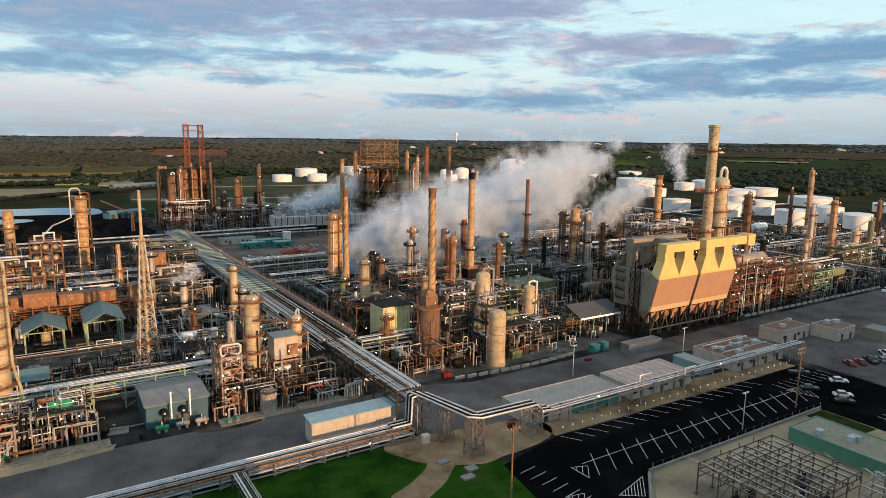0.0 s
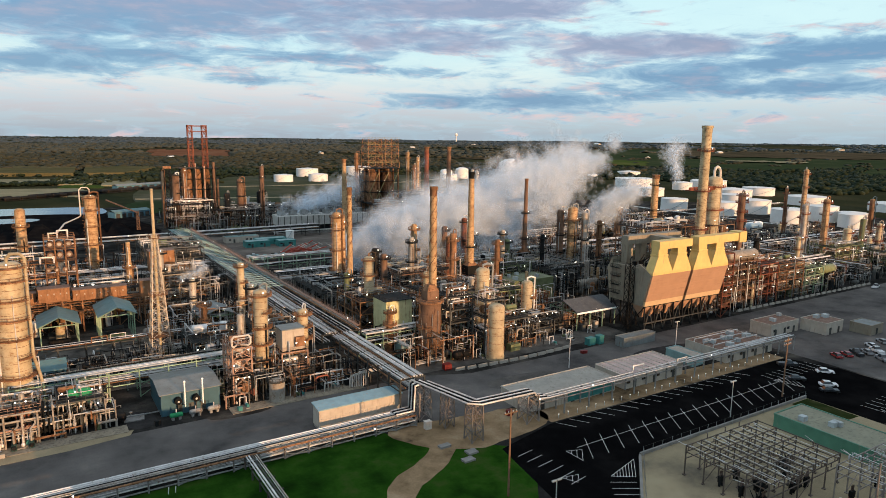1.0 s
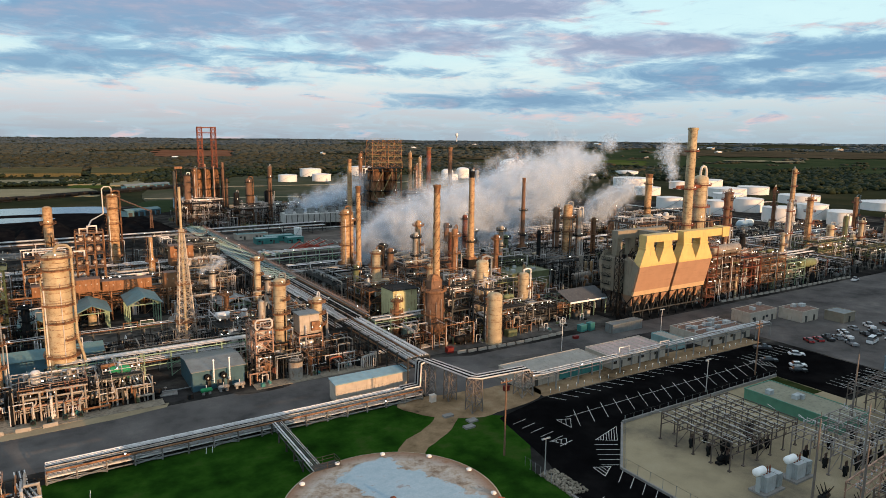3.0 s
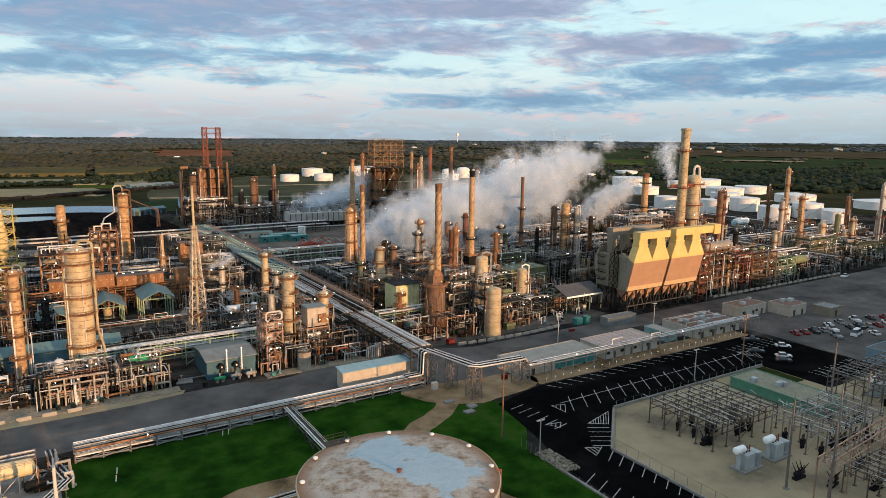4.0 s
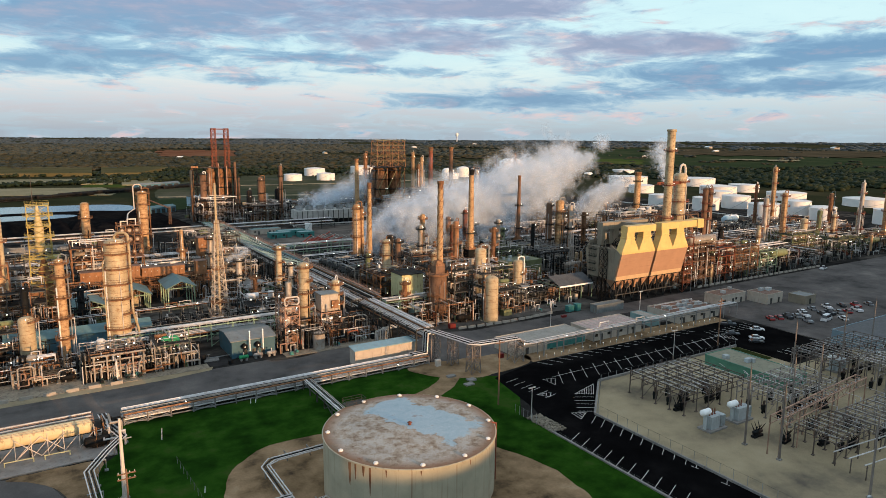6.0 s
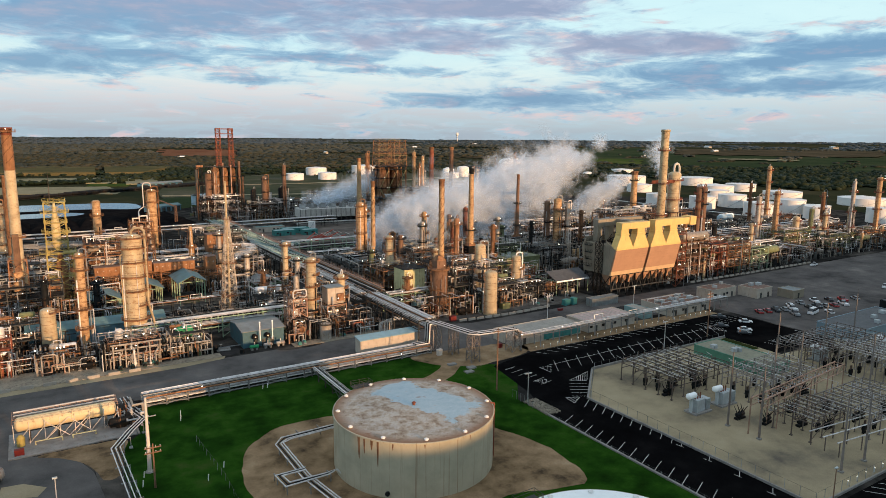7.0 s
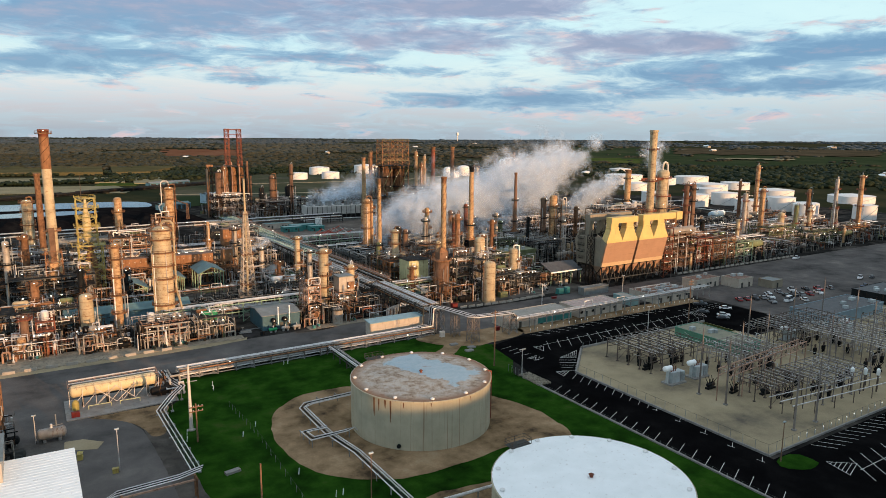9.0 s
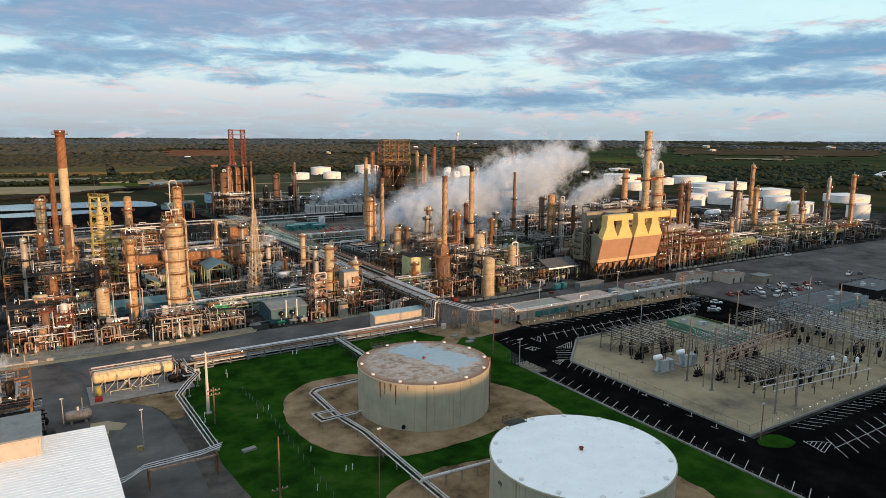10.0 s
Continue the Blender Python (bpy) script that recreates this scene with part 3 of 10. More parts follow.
# ---- ground ----
def ground_material(name, stops, scale, fine, rough=0.9, bump=0.3, patch=0.02):
    m = bpy.data.materials.new(name)
    m.use_nodes = True
    t = m.node_tree
    b = t.nodes["Principled BSDF"]
    co = t.nodes.new("ShaderNodeTexCoord").outputs["Object"]
    n1 = shade(t, "ShaderNodeTexNoise", Scale=scale, Detail=8.0, Roughness=0.62)
    n2 = shade(t, "ShaderNodeTexNoise", Scale=fine, Detail=5.0, Roughness=0.7)
    n3 = shade(t, "ShaderNodeTexNoise", Scale=patch, Detail=3.0, Roughness=0.5)
    for n in (n1, n2, n3):
        t.links.new(co, n.inputs["Vector"])
    f = maths(t, "ADD", maths(t, "MULTIPLY", n1.outputs["Fac"], 0.6), maths(t, "MULTIPLY", n3.outputs["Fac"], 0.4))
    c = ramp(t, stops, f).outputs[0]
    g = ramp(t, [(0.25, (0.72, 0.72, 0.72)), (0.7, (1, 1, 1))], n2.outputs["Fac"]).outputs[0]
    t.links.new(blend(t, 1.0, c, g, "MULTIPLY"), b.inputs["Base Color"])
    b.inputs["Roughness"].default_value = rough
    b.inputs["Specular IOR Level"].default_value = 0.0
    if bump:
        bn = shade(t, "ShaderNodeBump", Strength=bump, Distance=0.08)
        t.links.new(n2.outputs["Fac"], bn.inputs["Height"])
        t.links.new(bn.outputs[0], b.inputs["Normal"])
    return m


G = dict(
    paving=ground_material("stained_paving", [(0.36, (0.05, 0.048, 0.044)), (0.5, (0.12, 0.112, 0.10)), (0.65, (0.20, 0.185, 0.16))], 0.2, 4.0, patch=0.05),
    dusty=ground_material("dusty_brown_yard", [(0.36, (0.10, 0.088, 0.078)), (0.5, (0.16, 0.142, 0.125)), (0.65, (0.24, 0.215, 0.19))], 0.1, 3.0, patch=0.04),
    fallow=ground_material("fallow_brown_field", [(0.36, (0.055, 0.050, 0.032)), (0.5, (0.085, 0.070, 0.045)), (0.65, (0.12, 0.096, 0.062))], 0.02, 0.4, patch=0.006),
    plain=ground_material("far_country", [(0.36, (0.026, 0.032, 0.018)), (0.5, (0.040, 0.044, 0.024)), (0.62, (0.066, 0.060, 0.034))], 0.012, 0.3, patch=0.003),
    yard=ground_material("plant_hardstanding", [(0.35, (0.010, 0.010, 0.010)), (0.5, (0.036, 0.035, 0.033)), (0.65, (0.115, 0.106, 0.092))], 0.12, 3.0, patch=0.03),
    road=ground_material("grey_asphalt", [(0.36, (0.070, 0.068, 0.067)), (0.47, (0.120, 0.115, 0.110)), (0.56, (0.152, 0.144, 0.137)), (0.67, (0.22, 0.205, 0.188))], 0.10, 4.0, patch=0.035),
    lot=ground_material("fresh_black_asphalt", [(0.35, (0.0035, 0.0035, 0.0038)), (0.5, (0.0056, 0.0056, 0.0060)), (0.68, (0.0126, 0.0123, 0.0123))], 0.15, 4.0, 0.75, patch=0.05),
    pad=ground_material("buff_crushed_stone", [(0.37, (0.14, 0.125, 0.10)), (0.46, (0.30, 0.255, 0.17)), (0.54, (0.385, 0.325, 0.21)), (0.66, (0.46, 0.395, 0.27))], 0.07, 5.0, patch=0.025),
    sand=ground_material("sandy_earth", [(0.37, (0.075, 0.055, 0.036)), (0.45, (0.23, 0.16, 0.092)), (0.55, (0.35, 0.245, 0.145)), (0.66, (0.45, 0.345, 0.22))], 0.16, 3.0, patch=0.05),
    turf=ground_material("turf", [(0.36, (0.007, 0.022, 0.004)), (0.46, (0.013, 0.048, 0.006)), (0.55, (0.024, 0.076, 0.009)), (0.68, (0.056, 0.080, 0.022))], 0.16, 4.0, patch=0.045),
    crop=ground_material("pale_stubble_field", [(0.35, (0.20, 0.19, 0.12)), (0.5, (0.27, 0.25, 0.16)), (0.65, (0.33, 0.30, 0.2))], 0.03, 0.5, patch=0.008),
    meadow=ground_material("meadow", [(0.35, (0.045, 0.075, 0.018)), (0.5, (0.07, 0.10, 0.028)), (0.65, (0.12, 0.125, 0.045))], 0.02, 0.4, patch=0.006),
    clay=ground_material("red_earth_cut", [(0.35, (0.15, 0.065, 0.038)), (0.5, (0.20, 0.095, 0.055)), (0.65, (0.24, 0.135, 0.085))], 0.02, 0.4, patch=0.006),
    olivefield=ground_material("olive_pasture", [(0.35, (0.075, 0.078, 0.036)), (0.5, (0.11, 0.10, 0.05)), (0.65, (0.15, 0.13, 0.07))], 0.02, 0.4, patch=0.006),
    dullturf=ground_material("dull_olive_grass", [(0.34, (0.016, 0.024, 0.009)), (0.5, (0.028, 0.040, 0.013)), (0.68, (0.060, 0.062, 0.026))], 0.3, 5.0, patch=0.05),
    gravel=ground_material("grey_gravel_strip", [(0.36, (0.06, 0.056, 0.05)), (0.5, (0.10, 0.093, 0.083)), (0.66, (0.16, 0.145, 0.125))], 0.3, 5.0, patch=0.06),
    coal=ground_material("black_coke", [(0.35, (0.006, 0.006, 0.007)), (0.5, (0.010, 0.010, 0.011)), (0.65, (0.02, 0.019, 0.018))], 0.2, 2.0, patch=0.05),
)

G["sward"] = ground_material("green_hill_pasture", [(0.36, (0.030, 0.048, 0.024)), (0.5, (0.042, 0.060, 0.030)), (0.65, (0.072, 0.080, 0.044))], 0.012, 0.3, patch=0.004)
G["greyland"] = ground_material("grey_green_flats", [(0.36, (0.050, 0.062, 0.036)), (0.5, (0.075, 0.082, 0.052)), (0.65, (0.125, 0.120, 0.090))], 0.02, 0.4, patch=0.008)


def rise(x, y):
    """The land lies flat under the plant and swells gently far off."""
    d = math.hypot(x - 60, y - 60)
    k = max(0.0, (d - 900) / 4000)
    k = k * k * (3 - 2 * k) if k < 1 else 1.0
    a = math.degrees(math.atan2(x, y))
    top = 24 + 0.22 * max(0, min(90, a))
    return k * (top + 7 * noise.noise((x / 900, y / 900, 0.3)) + 4 * noise.noise((x / 300, y / 300, 1.7))) - 0.06


def make_ground():
    s = Shape()
    rings = [0, 250, 500, 800, 1000] + [1000 + 120 * i for i in range(1, 34)]
    n = 120
    s.v.append((60.0, 60.0, -0.06))
    for r in rings[1:]:
        for i in range(n):
            a = 2 * math.pi * i / n
            x, y = 60 + r * math.cos(a), 60 + r * math.sin(a)
            s.v.append((x, y, rise(x, y)))
    s.f += [(0, 1 + i, 1 + (i + 1) % n) for i in range(n)]
    for k in range(len(rings) - 2):
        for i in range(n):
            a, b = 1 + k * n + i, 1 + k * n + (i + 1) % n
            s.f.append((a, a + n, b + n, b))
    ob = setting("ground", s, G["plain"], "flat open country rising to low wooded hills", "ground", smooth=True)
    return ob


def sheet(name, pts, z, mat, label, category="ground", t=0.02):
    s = Shape()
    s.loft([(x, y, z - t) for x, y in pts], [(x, y, z) for x, y in pts])
    return setting(name, s, mat, label, category)


def rounded(pts, times=2):
    for _ in range(times):
        out = []
        for i, (x, y) in enumerate(pts):
            u, v = pts[(i + 1) % len(pts)]
            out += [(x * 0.75 + u * 0.25, y * 0.75 + v * 0.25), (x * 0.25 + u * 0.75, y * 0.25 + v * 0.75)]
        pts = out
    return pts


def ragged(pts, amp=0.9, step=1.6):
    """Worn, uneven edge: the outline cut into short steps and nudged."""
    pts, out = rounded(pts, 2), []
    for i, (x, y) in enumerate(pts):
        u, v = pts[(i + 1) % len(pts)]
        n = max(1, int(math.hypot(u - x, v - y) / step))
        for k in range(n):
            a, b = x + (u - x) * k / n, y + (v - y) * k / n
            out.append((a + amp * noise.noise((a / 5, b / 5, 1.0)) + 0.4 * amp * noise.noise((a, b, 9.0)), b + amp * noise.noise((a / 5, b / 5, 6.0)) + 0.4 * amp * noise.noise((a, b, 4.0))))
    return out


make_ground()
sheet("plant_ground", [(-150, -60), (620, -60), (620, 420), (330, 640), (60, 640), (-150, 440)], 0.0, G["yard"], "grey-brown hardstanding of the refinery")
sheet("road", [(-150, 127), (72, 127), (72, 118), (98, 118), (98, 117), (620, 112), (620, 146), (100, 142.5), (86, 148), (-150, 150)], 0.02, G["road"], "worn grey asphalt road along the units", "road")
sheet("road_west", [(-75, 30), (-23.6, 30), (-23.9, 47), (-24.1, 71), (-24.6, 82), (-25.4, 92), (-27.5, 98.5), (-32, 103.5), (-36, 106), (-36, 127), (-75, 127)], 0.035, G["road"], "worn asphalt yard by the white-roofed building", "road")
sheet("lawn_1", [(-17.5, 20), (-18.4, 43), (-20, 65), (-20.5, 86), (-20.3, 100), (-15, 106), (-13, 121), (62, 121), (66, 112), (76, 107), (83, 101), (79, 89), (70.6, 78), (70.6, -40), (20, -40)], 0.02, G["turf"], "dark green mown grass", "grass")
sheet("sand_ring", ragged([(2, 84), (-1.2, 74), (-1.4, 62), (2, 52), (8, 46), (16, 41.5), (30, 41), (42, 43), (50, 39), (59, 38), (60, 55), (56, 67), (46, 84), (30, 92), (17, 94.5), (7, 91)], 0.6), 0.04, G["sand"], "bare sandy earth round the rusty tank", "ground")
sheet("sand_ring_2", ragged([(2, 29), (8, 33), (20, 34.5), (34, 31), (52, 24), (60, 4), (50, -22), (22, -26), (6, -10), (0, 14)], 0.6), 0.045, G["sand"], "bare earth round the white-roofed tank", "ground")
sheet("sand_forecourt", ragged([(60, 121), (66, 111), (72, 105), (80, 104), (100, 106), (100, 117), (78, 120), (72, 122)]), 0.04, G["sand"], "trodden sandy ground below the pipe bridge", "ground")
sheet("dirt_track", ragged([(69, 113), (64, 106), (54, 102), (50, 97), (46, 90), (50, 88), (57, 97), (66, 101), (74, 109)]), 0.05, G["sand"], "pale dirt track worn across the grass", "ground")
sheet("verge", [(98, 106.3), (190, 105.6), (190, 112), (98, 117)], 0.04, G["sand"], "sandy verge below the low pipe rack", "ground")
sheet("parking_lot", [(80, 101.5), (97, 105.8), (190, 105.2), (195, 92), (195, 66), (164, 66), (164, 84.5), (102.5, 84.5), (86.2, 69.5), (86.2, 8.6), (250, 8.6), (250, -60), (71.0, -60), (71.0, 66), (76, 80)], 0.03, G["lot"], "fresh black asphalt car park with white stall lines", "parking lot")
sheet("car_park_east", [(196, 66), (420, 66), (420, 118), (196, 118)], 0.025, G["road"], "grey asphalt car park", "parking lot")
pad = Shape()
pad.loft([(86.5, 10, 0.0), (250, 10, 0.0), (250, 64, 0.0), (164, 64, 0.0), (164, 84, 0.0), (102.7, 84, 0.0), (86.5, 69, 0.0)],
         [(86.5, 10, 0.22), (250, 10, 0.22), (250, 64, 0.22), (164, 64, 0.22), (164, 84, 0.22), (102.7, 84, 0.22), (86.5, 69, 0.22)])
setting("substation_pad", pad, G["pad"], "buff crushed-stone pad of the electrical substation", "pavement")
sheet("lawn_2", [(155.5, 71.5), (163.6, 71), (163.8, 83.6), (156.8, 83.6)], 0.26, G["dullturf"], "small patch of grass beside the car park", "grass")
sheet("lawn_3", rounded([(86.2, 8.4), (93, 8.2), (93.4, 3), (91.6, 2.2), (88, 2.0), (84, 5.4)], 1), 0.06, G["turf"], "small grass island at the car park corner", "grass")
sheet("verge_west", [(-64, 146.6), (-20, 146.2), (2, 146.4), (14, 148.0), (15, 150.5), (4, 152), (-64, 152.5)], 0.045, G["pad"], "pale buff earth strip beside the western units", "ground")
sheet("verge_tank", ragged([(-37, 105.7), (-24, 105.8), (-17, 105), (-19.5, 98), (-20.5, 88), (-24, 86), (-25.2, 94), (-30, 102)], 0.6), 0.05, G["sand"], "bare earth below the drum slab", "ground")
sheet("gravel_strip", ragged([(-24.6, 25), (-17, 25), (-19.8, 65), (-20.4, 86), (-22.5, 97), (-25.6, 96), (-24.4, 80), (-24.0, 60)], 0.4), 0.045, G["gravel"], "grey gravel strip between yard and grass", "ground")
sheet("plot_paving", [(-18, 178), (20, 178), (20, 176.5), (37, 176.5), (37, 236), (-18, 236)], 0.03, G["paving"], "pale stained paving round the shelters", "pavement")
sheet("plot_paving_3", [(82, 338), (196, 338), (196, 414), (136, 416), (82, 430)], 0.03, G["dusty"], "pale dusty yard of trailers and booms", "pavement")
sheet("plot_paving_2", [(84, 149), (168, 147), (168, 158), (84, 160)], 0.03, G["paving"], "pale stained paving along the units", "pavement")
for k, (pts_, m_) in enumerate(([[(30, 146), (45, 145.5), (46, 151), (31, 152)], "yard"], [[(24, 127.6), (31, 127.4), (32, 129.4), (25, 129.6)], "lot2"], [[(98, 128), (120, 127), (122, 134), (99, 136)], "yard2"], [[(150, 126), (176, 125), (178, 131), (152, 133)], "lot2"], [[(-60, 84), (-40, 82), (-38, 96), (-58, 98)], "yard2"], [[(196, 130), (230, 129), (232, 133), (197, 135)], "yard2"], [[(14, 150.5), (20, 150), (20.4, 160), (13, 161)], "lot2"])):
    if m_ not in G:
        G[m_] = ground_material("dark_road_patch" if m_ == "lot2" else "pale_road_patch", [(0.38, (0.03, 0.03, 0.031)), (0.6, (0.06, 0.058, 0.056))] if m_ == "lot2" else [(0.38, (0.09, 0.087, 0.083)), (0.6, (0.16, 0.15, 0.135))], 0.3, 4.0)
    sheet("road_patch", rounded(pts_, 2), 0.05 + 0.004 * (k % 3), G[m_], "worn patch in the asphalt", "road")
sheet("concrete_pad", [(-41, 94.4), (-37.4, 93.9), (-33.6, 90.2), (-35.2, 87.1), (-41.3, 89.7)], 0.06, G["pad"], "pale concrete pad beside the grey tank", "pavement")
# far fields, water and the black coke yard
sheet("coke_yard", [(-90, 436), (60, 440), (74, 470), (66, 560), (40, 602), (-90, 600)], 0.3, G["coal"], "black coke storage yard", "ground", 0.3)
sheet("meadow_1", rounded([(62, 575), (96, 572), (122, 640), (112, 690), (75, 668)], 2), 0.45, G["sward"], "green meadow behind the plant", "field", 0.3)
sheet("open_flats", rounded([(80, 560), (330, 515), (530, 640), (620, 900), (380, 1080), (180, 960), (92, 800)], 2), 0.3, G["greyland"], "grey-green open ground round the far tanks", "ground", 0.3)
sheet("far_road", [(88, 700), (300, 640), (520, 760), (516, 768), (298, 650), (90, 710)], 0.42, G["pad"], "pale gravel road across the flats", "road", 0.1)
sheet("far_road_2", [(120, 830), (420, 800), (590, 880), (588, 890), (418, 810), (122, 841)], 0.42, G["pad"], "pale gravel road beside the far tanks", "road", 0.1)
sheet("field_1", [(-300, 800), (-42, 789), (50, 752), (62, 790), (52, 867), (-44, 893), (-300, 930)], 0.25, G["crop"], "pale tan settling field", "field", 0.3)
sheet("field_2", [(-300, 975), (-46, 960), (68, 909), (80, 1022), (-48, 1051), (-300, 1090)], 1.4, G["crop"], "pale dry stubble strip", "field", 1.4)
sheet("field_3", [(-300, 1150), (-50, 1130), (60, 1105), (75, 1290), (-55, 1360), (-300, 1380)], 5.2, G["olivefield"], "olive-brown pasture between hedges", "field", 5.0)
sheet("field_4", [(72, 1095), (125, 1087), (206, 1272), (90, 1300)], 5.4, G["olivefield"], "olive-brown pasture between hedges", "field", 5.0)
sheet("field_5", [(76, 886), (115, 889), (130, 1000), (90, 1017)], 1.4, G["crop"], "small pale bare field", "field", 1.4)
sheet("field_6", [(30, 880), (75, 860), (85, 900), (40, 925)], 0.5, G["meadow"], "green strip of grass", "field", 0.5)
for k, (x, y, w, d, m) in enumerate(((1650, 380, 420, 200, "meadow"), (2700, 900, 600, 300, "crop"), (900, 2500, 380, 200, "fallow"), (420, 2060, 250, 560, "clay"), (1180, 1300, 420, 200, "meadow"))):
    s = Shape()
    nx = 10
    ang = math.atan2(x, y)
    ux, uy = math.cos(ang), -math.sin(ang)
    for j in range(nx + 1):
        for i in range(nx + 1):
            a, b = (i / nx - 0.5) * w, (j / nx - 0.5) * d
            px, py = x + ux * a + uy * -b * -1 * 0 + math.sin(ang) * b, y + uy * a + math.cos(ang) * b
            s.v.append((px, py, rise(px, py) + 1.6))
    s.f += [(j * (nx + 1) + i, j * (nx + 1) + i + 1, (j + 1) * (nx + 1) + i + 1, (j + 1) * (nx + 1) + i) for j in range(nx) for i in range(nx) if 0 < i < nx - 1 and 0 < j < nx - 1 or noise.noise((i * 0.7 + k * 9, j * 0.7, 3.0)) > 0.0]
    setting(f"far_field_{k + 1}", s, G[m], "open field among far woods", "field", smooth=True)


def hill_field(name, a0, a1, d0, d1, lift, mat, label, wave=60.0):
    """A field laid over the swelling land, between two bearings and two distances, with wandering edges."""
    s, nx, ny = Shape(), 26, 12
    for j in range(ny + 1):
        for i in range(nx + 1):
            a = radians(a0 + (a1 - a0) * i / nx)
            d = d0 + (d1 - d0) * j / ny + wave * noise.noise((i * 0.35, j * 0.2 + d0, 2.0))
            a += 0.01 * noise.noise((j * 0.6, i * 0.1, d0))
            px, py = d * math.sin(a), d * math.cos(a)
            s.v.append((px, py, rise(px, py) + lift))
    s.f += [(j * (nx + 1) + i, j * (nx + 1) + i + 1, (j + 1) * (nx + 1) + i + 1, (j + 1) * (nx + 1) + i) for j in range(ny) for i in range(nx)]
    setting(name, s, mat, label, "field", smooth=True)


hill_field("far_field_20", 42, 70, 1420, 2950, 1.0, G["sward"], "long green pasture on the far hillside", 90)
hill_field("far_field_21", 51.5, 66, 2250, 2900, 3.0, G["fallow"], "brown ploughed field on the far hillside", 120)
hill_field("far_field_22", 55, 60.5, 1900, 1935, 4.0, G["crop"], "pale dirt track across the pasture", 70)
hill_field("far_field_23", 33, 38, 1800, 2400, 2.0, G["fallow"], "brown clearing among the far woods", 100)
hill_field("far_field_24", 45, 49, 1560, 1800, 2.4, G["meadow"], "paler green field on the far hillside", 60)

water = bpy.data.materials.new("pond_water")
water.use_nodes = True
wb = water.node_tree.nodes["Principled BSDF"]
wb.inputs["Base Color"].default_value = (0.03, 0.045, 0.06, 1)
wb.inputs["Roughness"].default_value = 0.08
sheet("water_1", rounded([(-90, 600), (14, 604), (46, 582), (56, 600), (52, 646), (-14, 656), (-90, 665)], 2), 0.36, water, "still settling pond", "water", 0.05)
sheet("water_2", rounded([(-80, 548), (-20, 549), (4, 556), (8, 574), (-20, 584), (-80, 580)], 2), 0.34, water, "shallow pool in the coke yard", "water", 0.02)


# ---- wooded country ----
def leaf_material(name, a, b, c):
    m = bpy.data.materials.new(name)
    m.use_nodes = True
    t = m.node_tree
    bs = t.nodes["Principled BSDF"]
    geo = t.nodes.new("ShaderNodeNewGeometry")
    co = t.nodes.new("ShaderNodeTexCoord").outputs["Object"]
    n1 = shade(t, "ShaderNodeTexNoise", Scale=0.006, Detail=5.0, Roughness=0.6)
    n2 = shade(t, "ShaderNodeTexNoise", Scale=0.5, Detail=3.0, Roughness=0.7)
    for n in (n1, n2):
        t.links.new(co, n.inputs["Vector"])
    stand = ramp(t, [(0.35, (0, 0, 0)), (0.65, (1, 1, 1))], n1.outputs["Fac"]).outputs[0]
    f = maths(t, "ADD", maths(t, "MULTIPLY", stand, 0.6), maths(t, "MULTIPLY", geo.outputs["Random Per Island"], 0.4))
    col = ramp(t, [(0.1, a), (0.5, b), (0.95, c)], f).outputs[0]
    leaf = ramp(t, [(0.3, (0.8, 0.8, 0.8)), (0.65, (1, 1, 1))], n2.outputs["Fac"]).outputs[0]
    col = blend(t, 1.0, col, leaf, "MULTIPLY")
    t.links.new(col, bs.inputs["Base Color"])
    bs.inputs["Roughness"].default_value = 0.85
    bs.inputs["Specular IOR Level"].default_value = 0.15
    return m


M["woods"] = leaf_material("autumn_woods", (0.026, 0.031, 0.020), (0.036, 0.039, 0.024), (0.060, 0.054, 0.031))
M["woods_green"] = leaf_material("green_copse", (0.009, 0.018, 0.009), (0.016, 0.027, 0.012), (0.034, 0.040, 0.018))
# woods_2 and woods_3 carry distance haze in their leaf colours
M["woods_2"] = leaf_material("hazed_green_woods", (0.042, 0.050, 0.040), (0.050, 0.058, 0.047), (0.066, 0.069, 0.053))
M["woods_3"] = leaf_material("haze_blue_woods", (0.046, 0.064, 0.075), (0.052, 0.072, 0.084), (0.060, 0.080, 0.092))
PHI = (1 + 5 ** 0.5) / 2
ICO = np.array([(-1, PHI, 0), (1, PHI, 0), (-1, -PHI, 0), (1, -PHI, 0), (0, -1, PHI), (0, 1, PHI), (0, -1, -PHI), (0, 1, -PHI), (PHI, 0, -1), (PHI, 0, 1), (-PHI, 0, -1), (-PHI, 0, 1)]) / 1.9
ICF = np.array([(0, 11, 5), (0, 5, 1), (0, 1, 7), (0, 7, 10), (0, 10, 11), (1, 5, 9), (5, 11, 4), (11, 10, 2), (10, 7, 6), (7, 1, 8), (3, 9, 4), (3, 4, 2), (3, 2, 6), (3, 6, 8), (3, 8, 9), (4, 9, 5), (2, 4, 11), (6, 2, 10), (8, 6, 7), (9, 8, 1)])


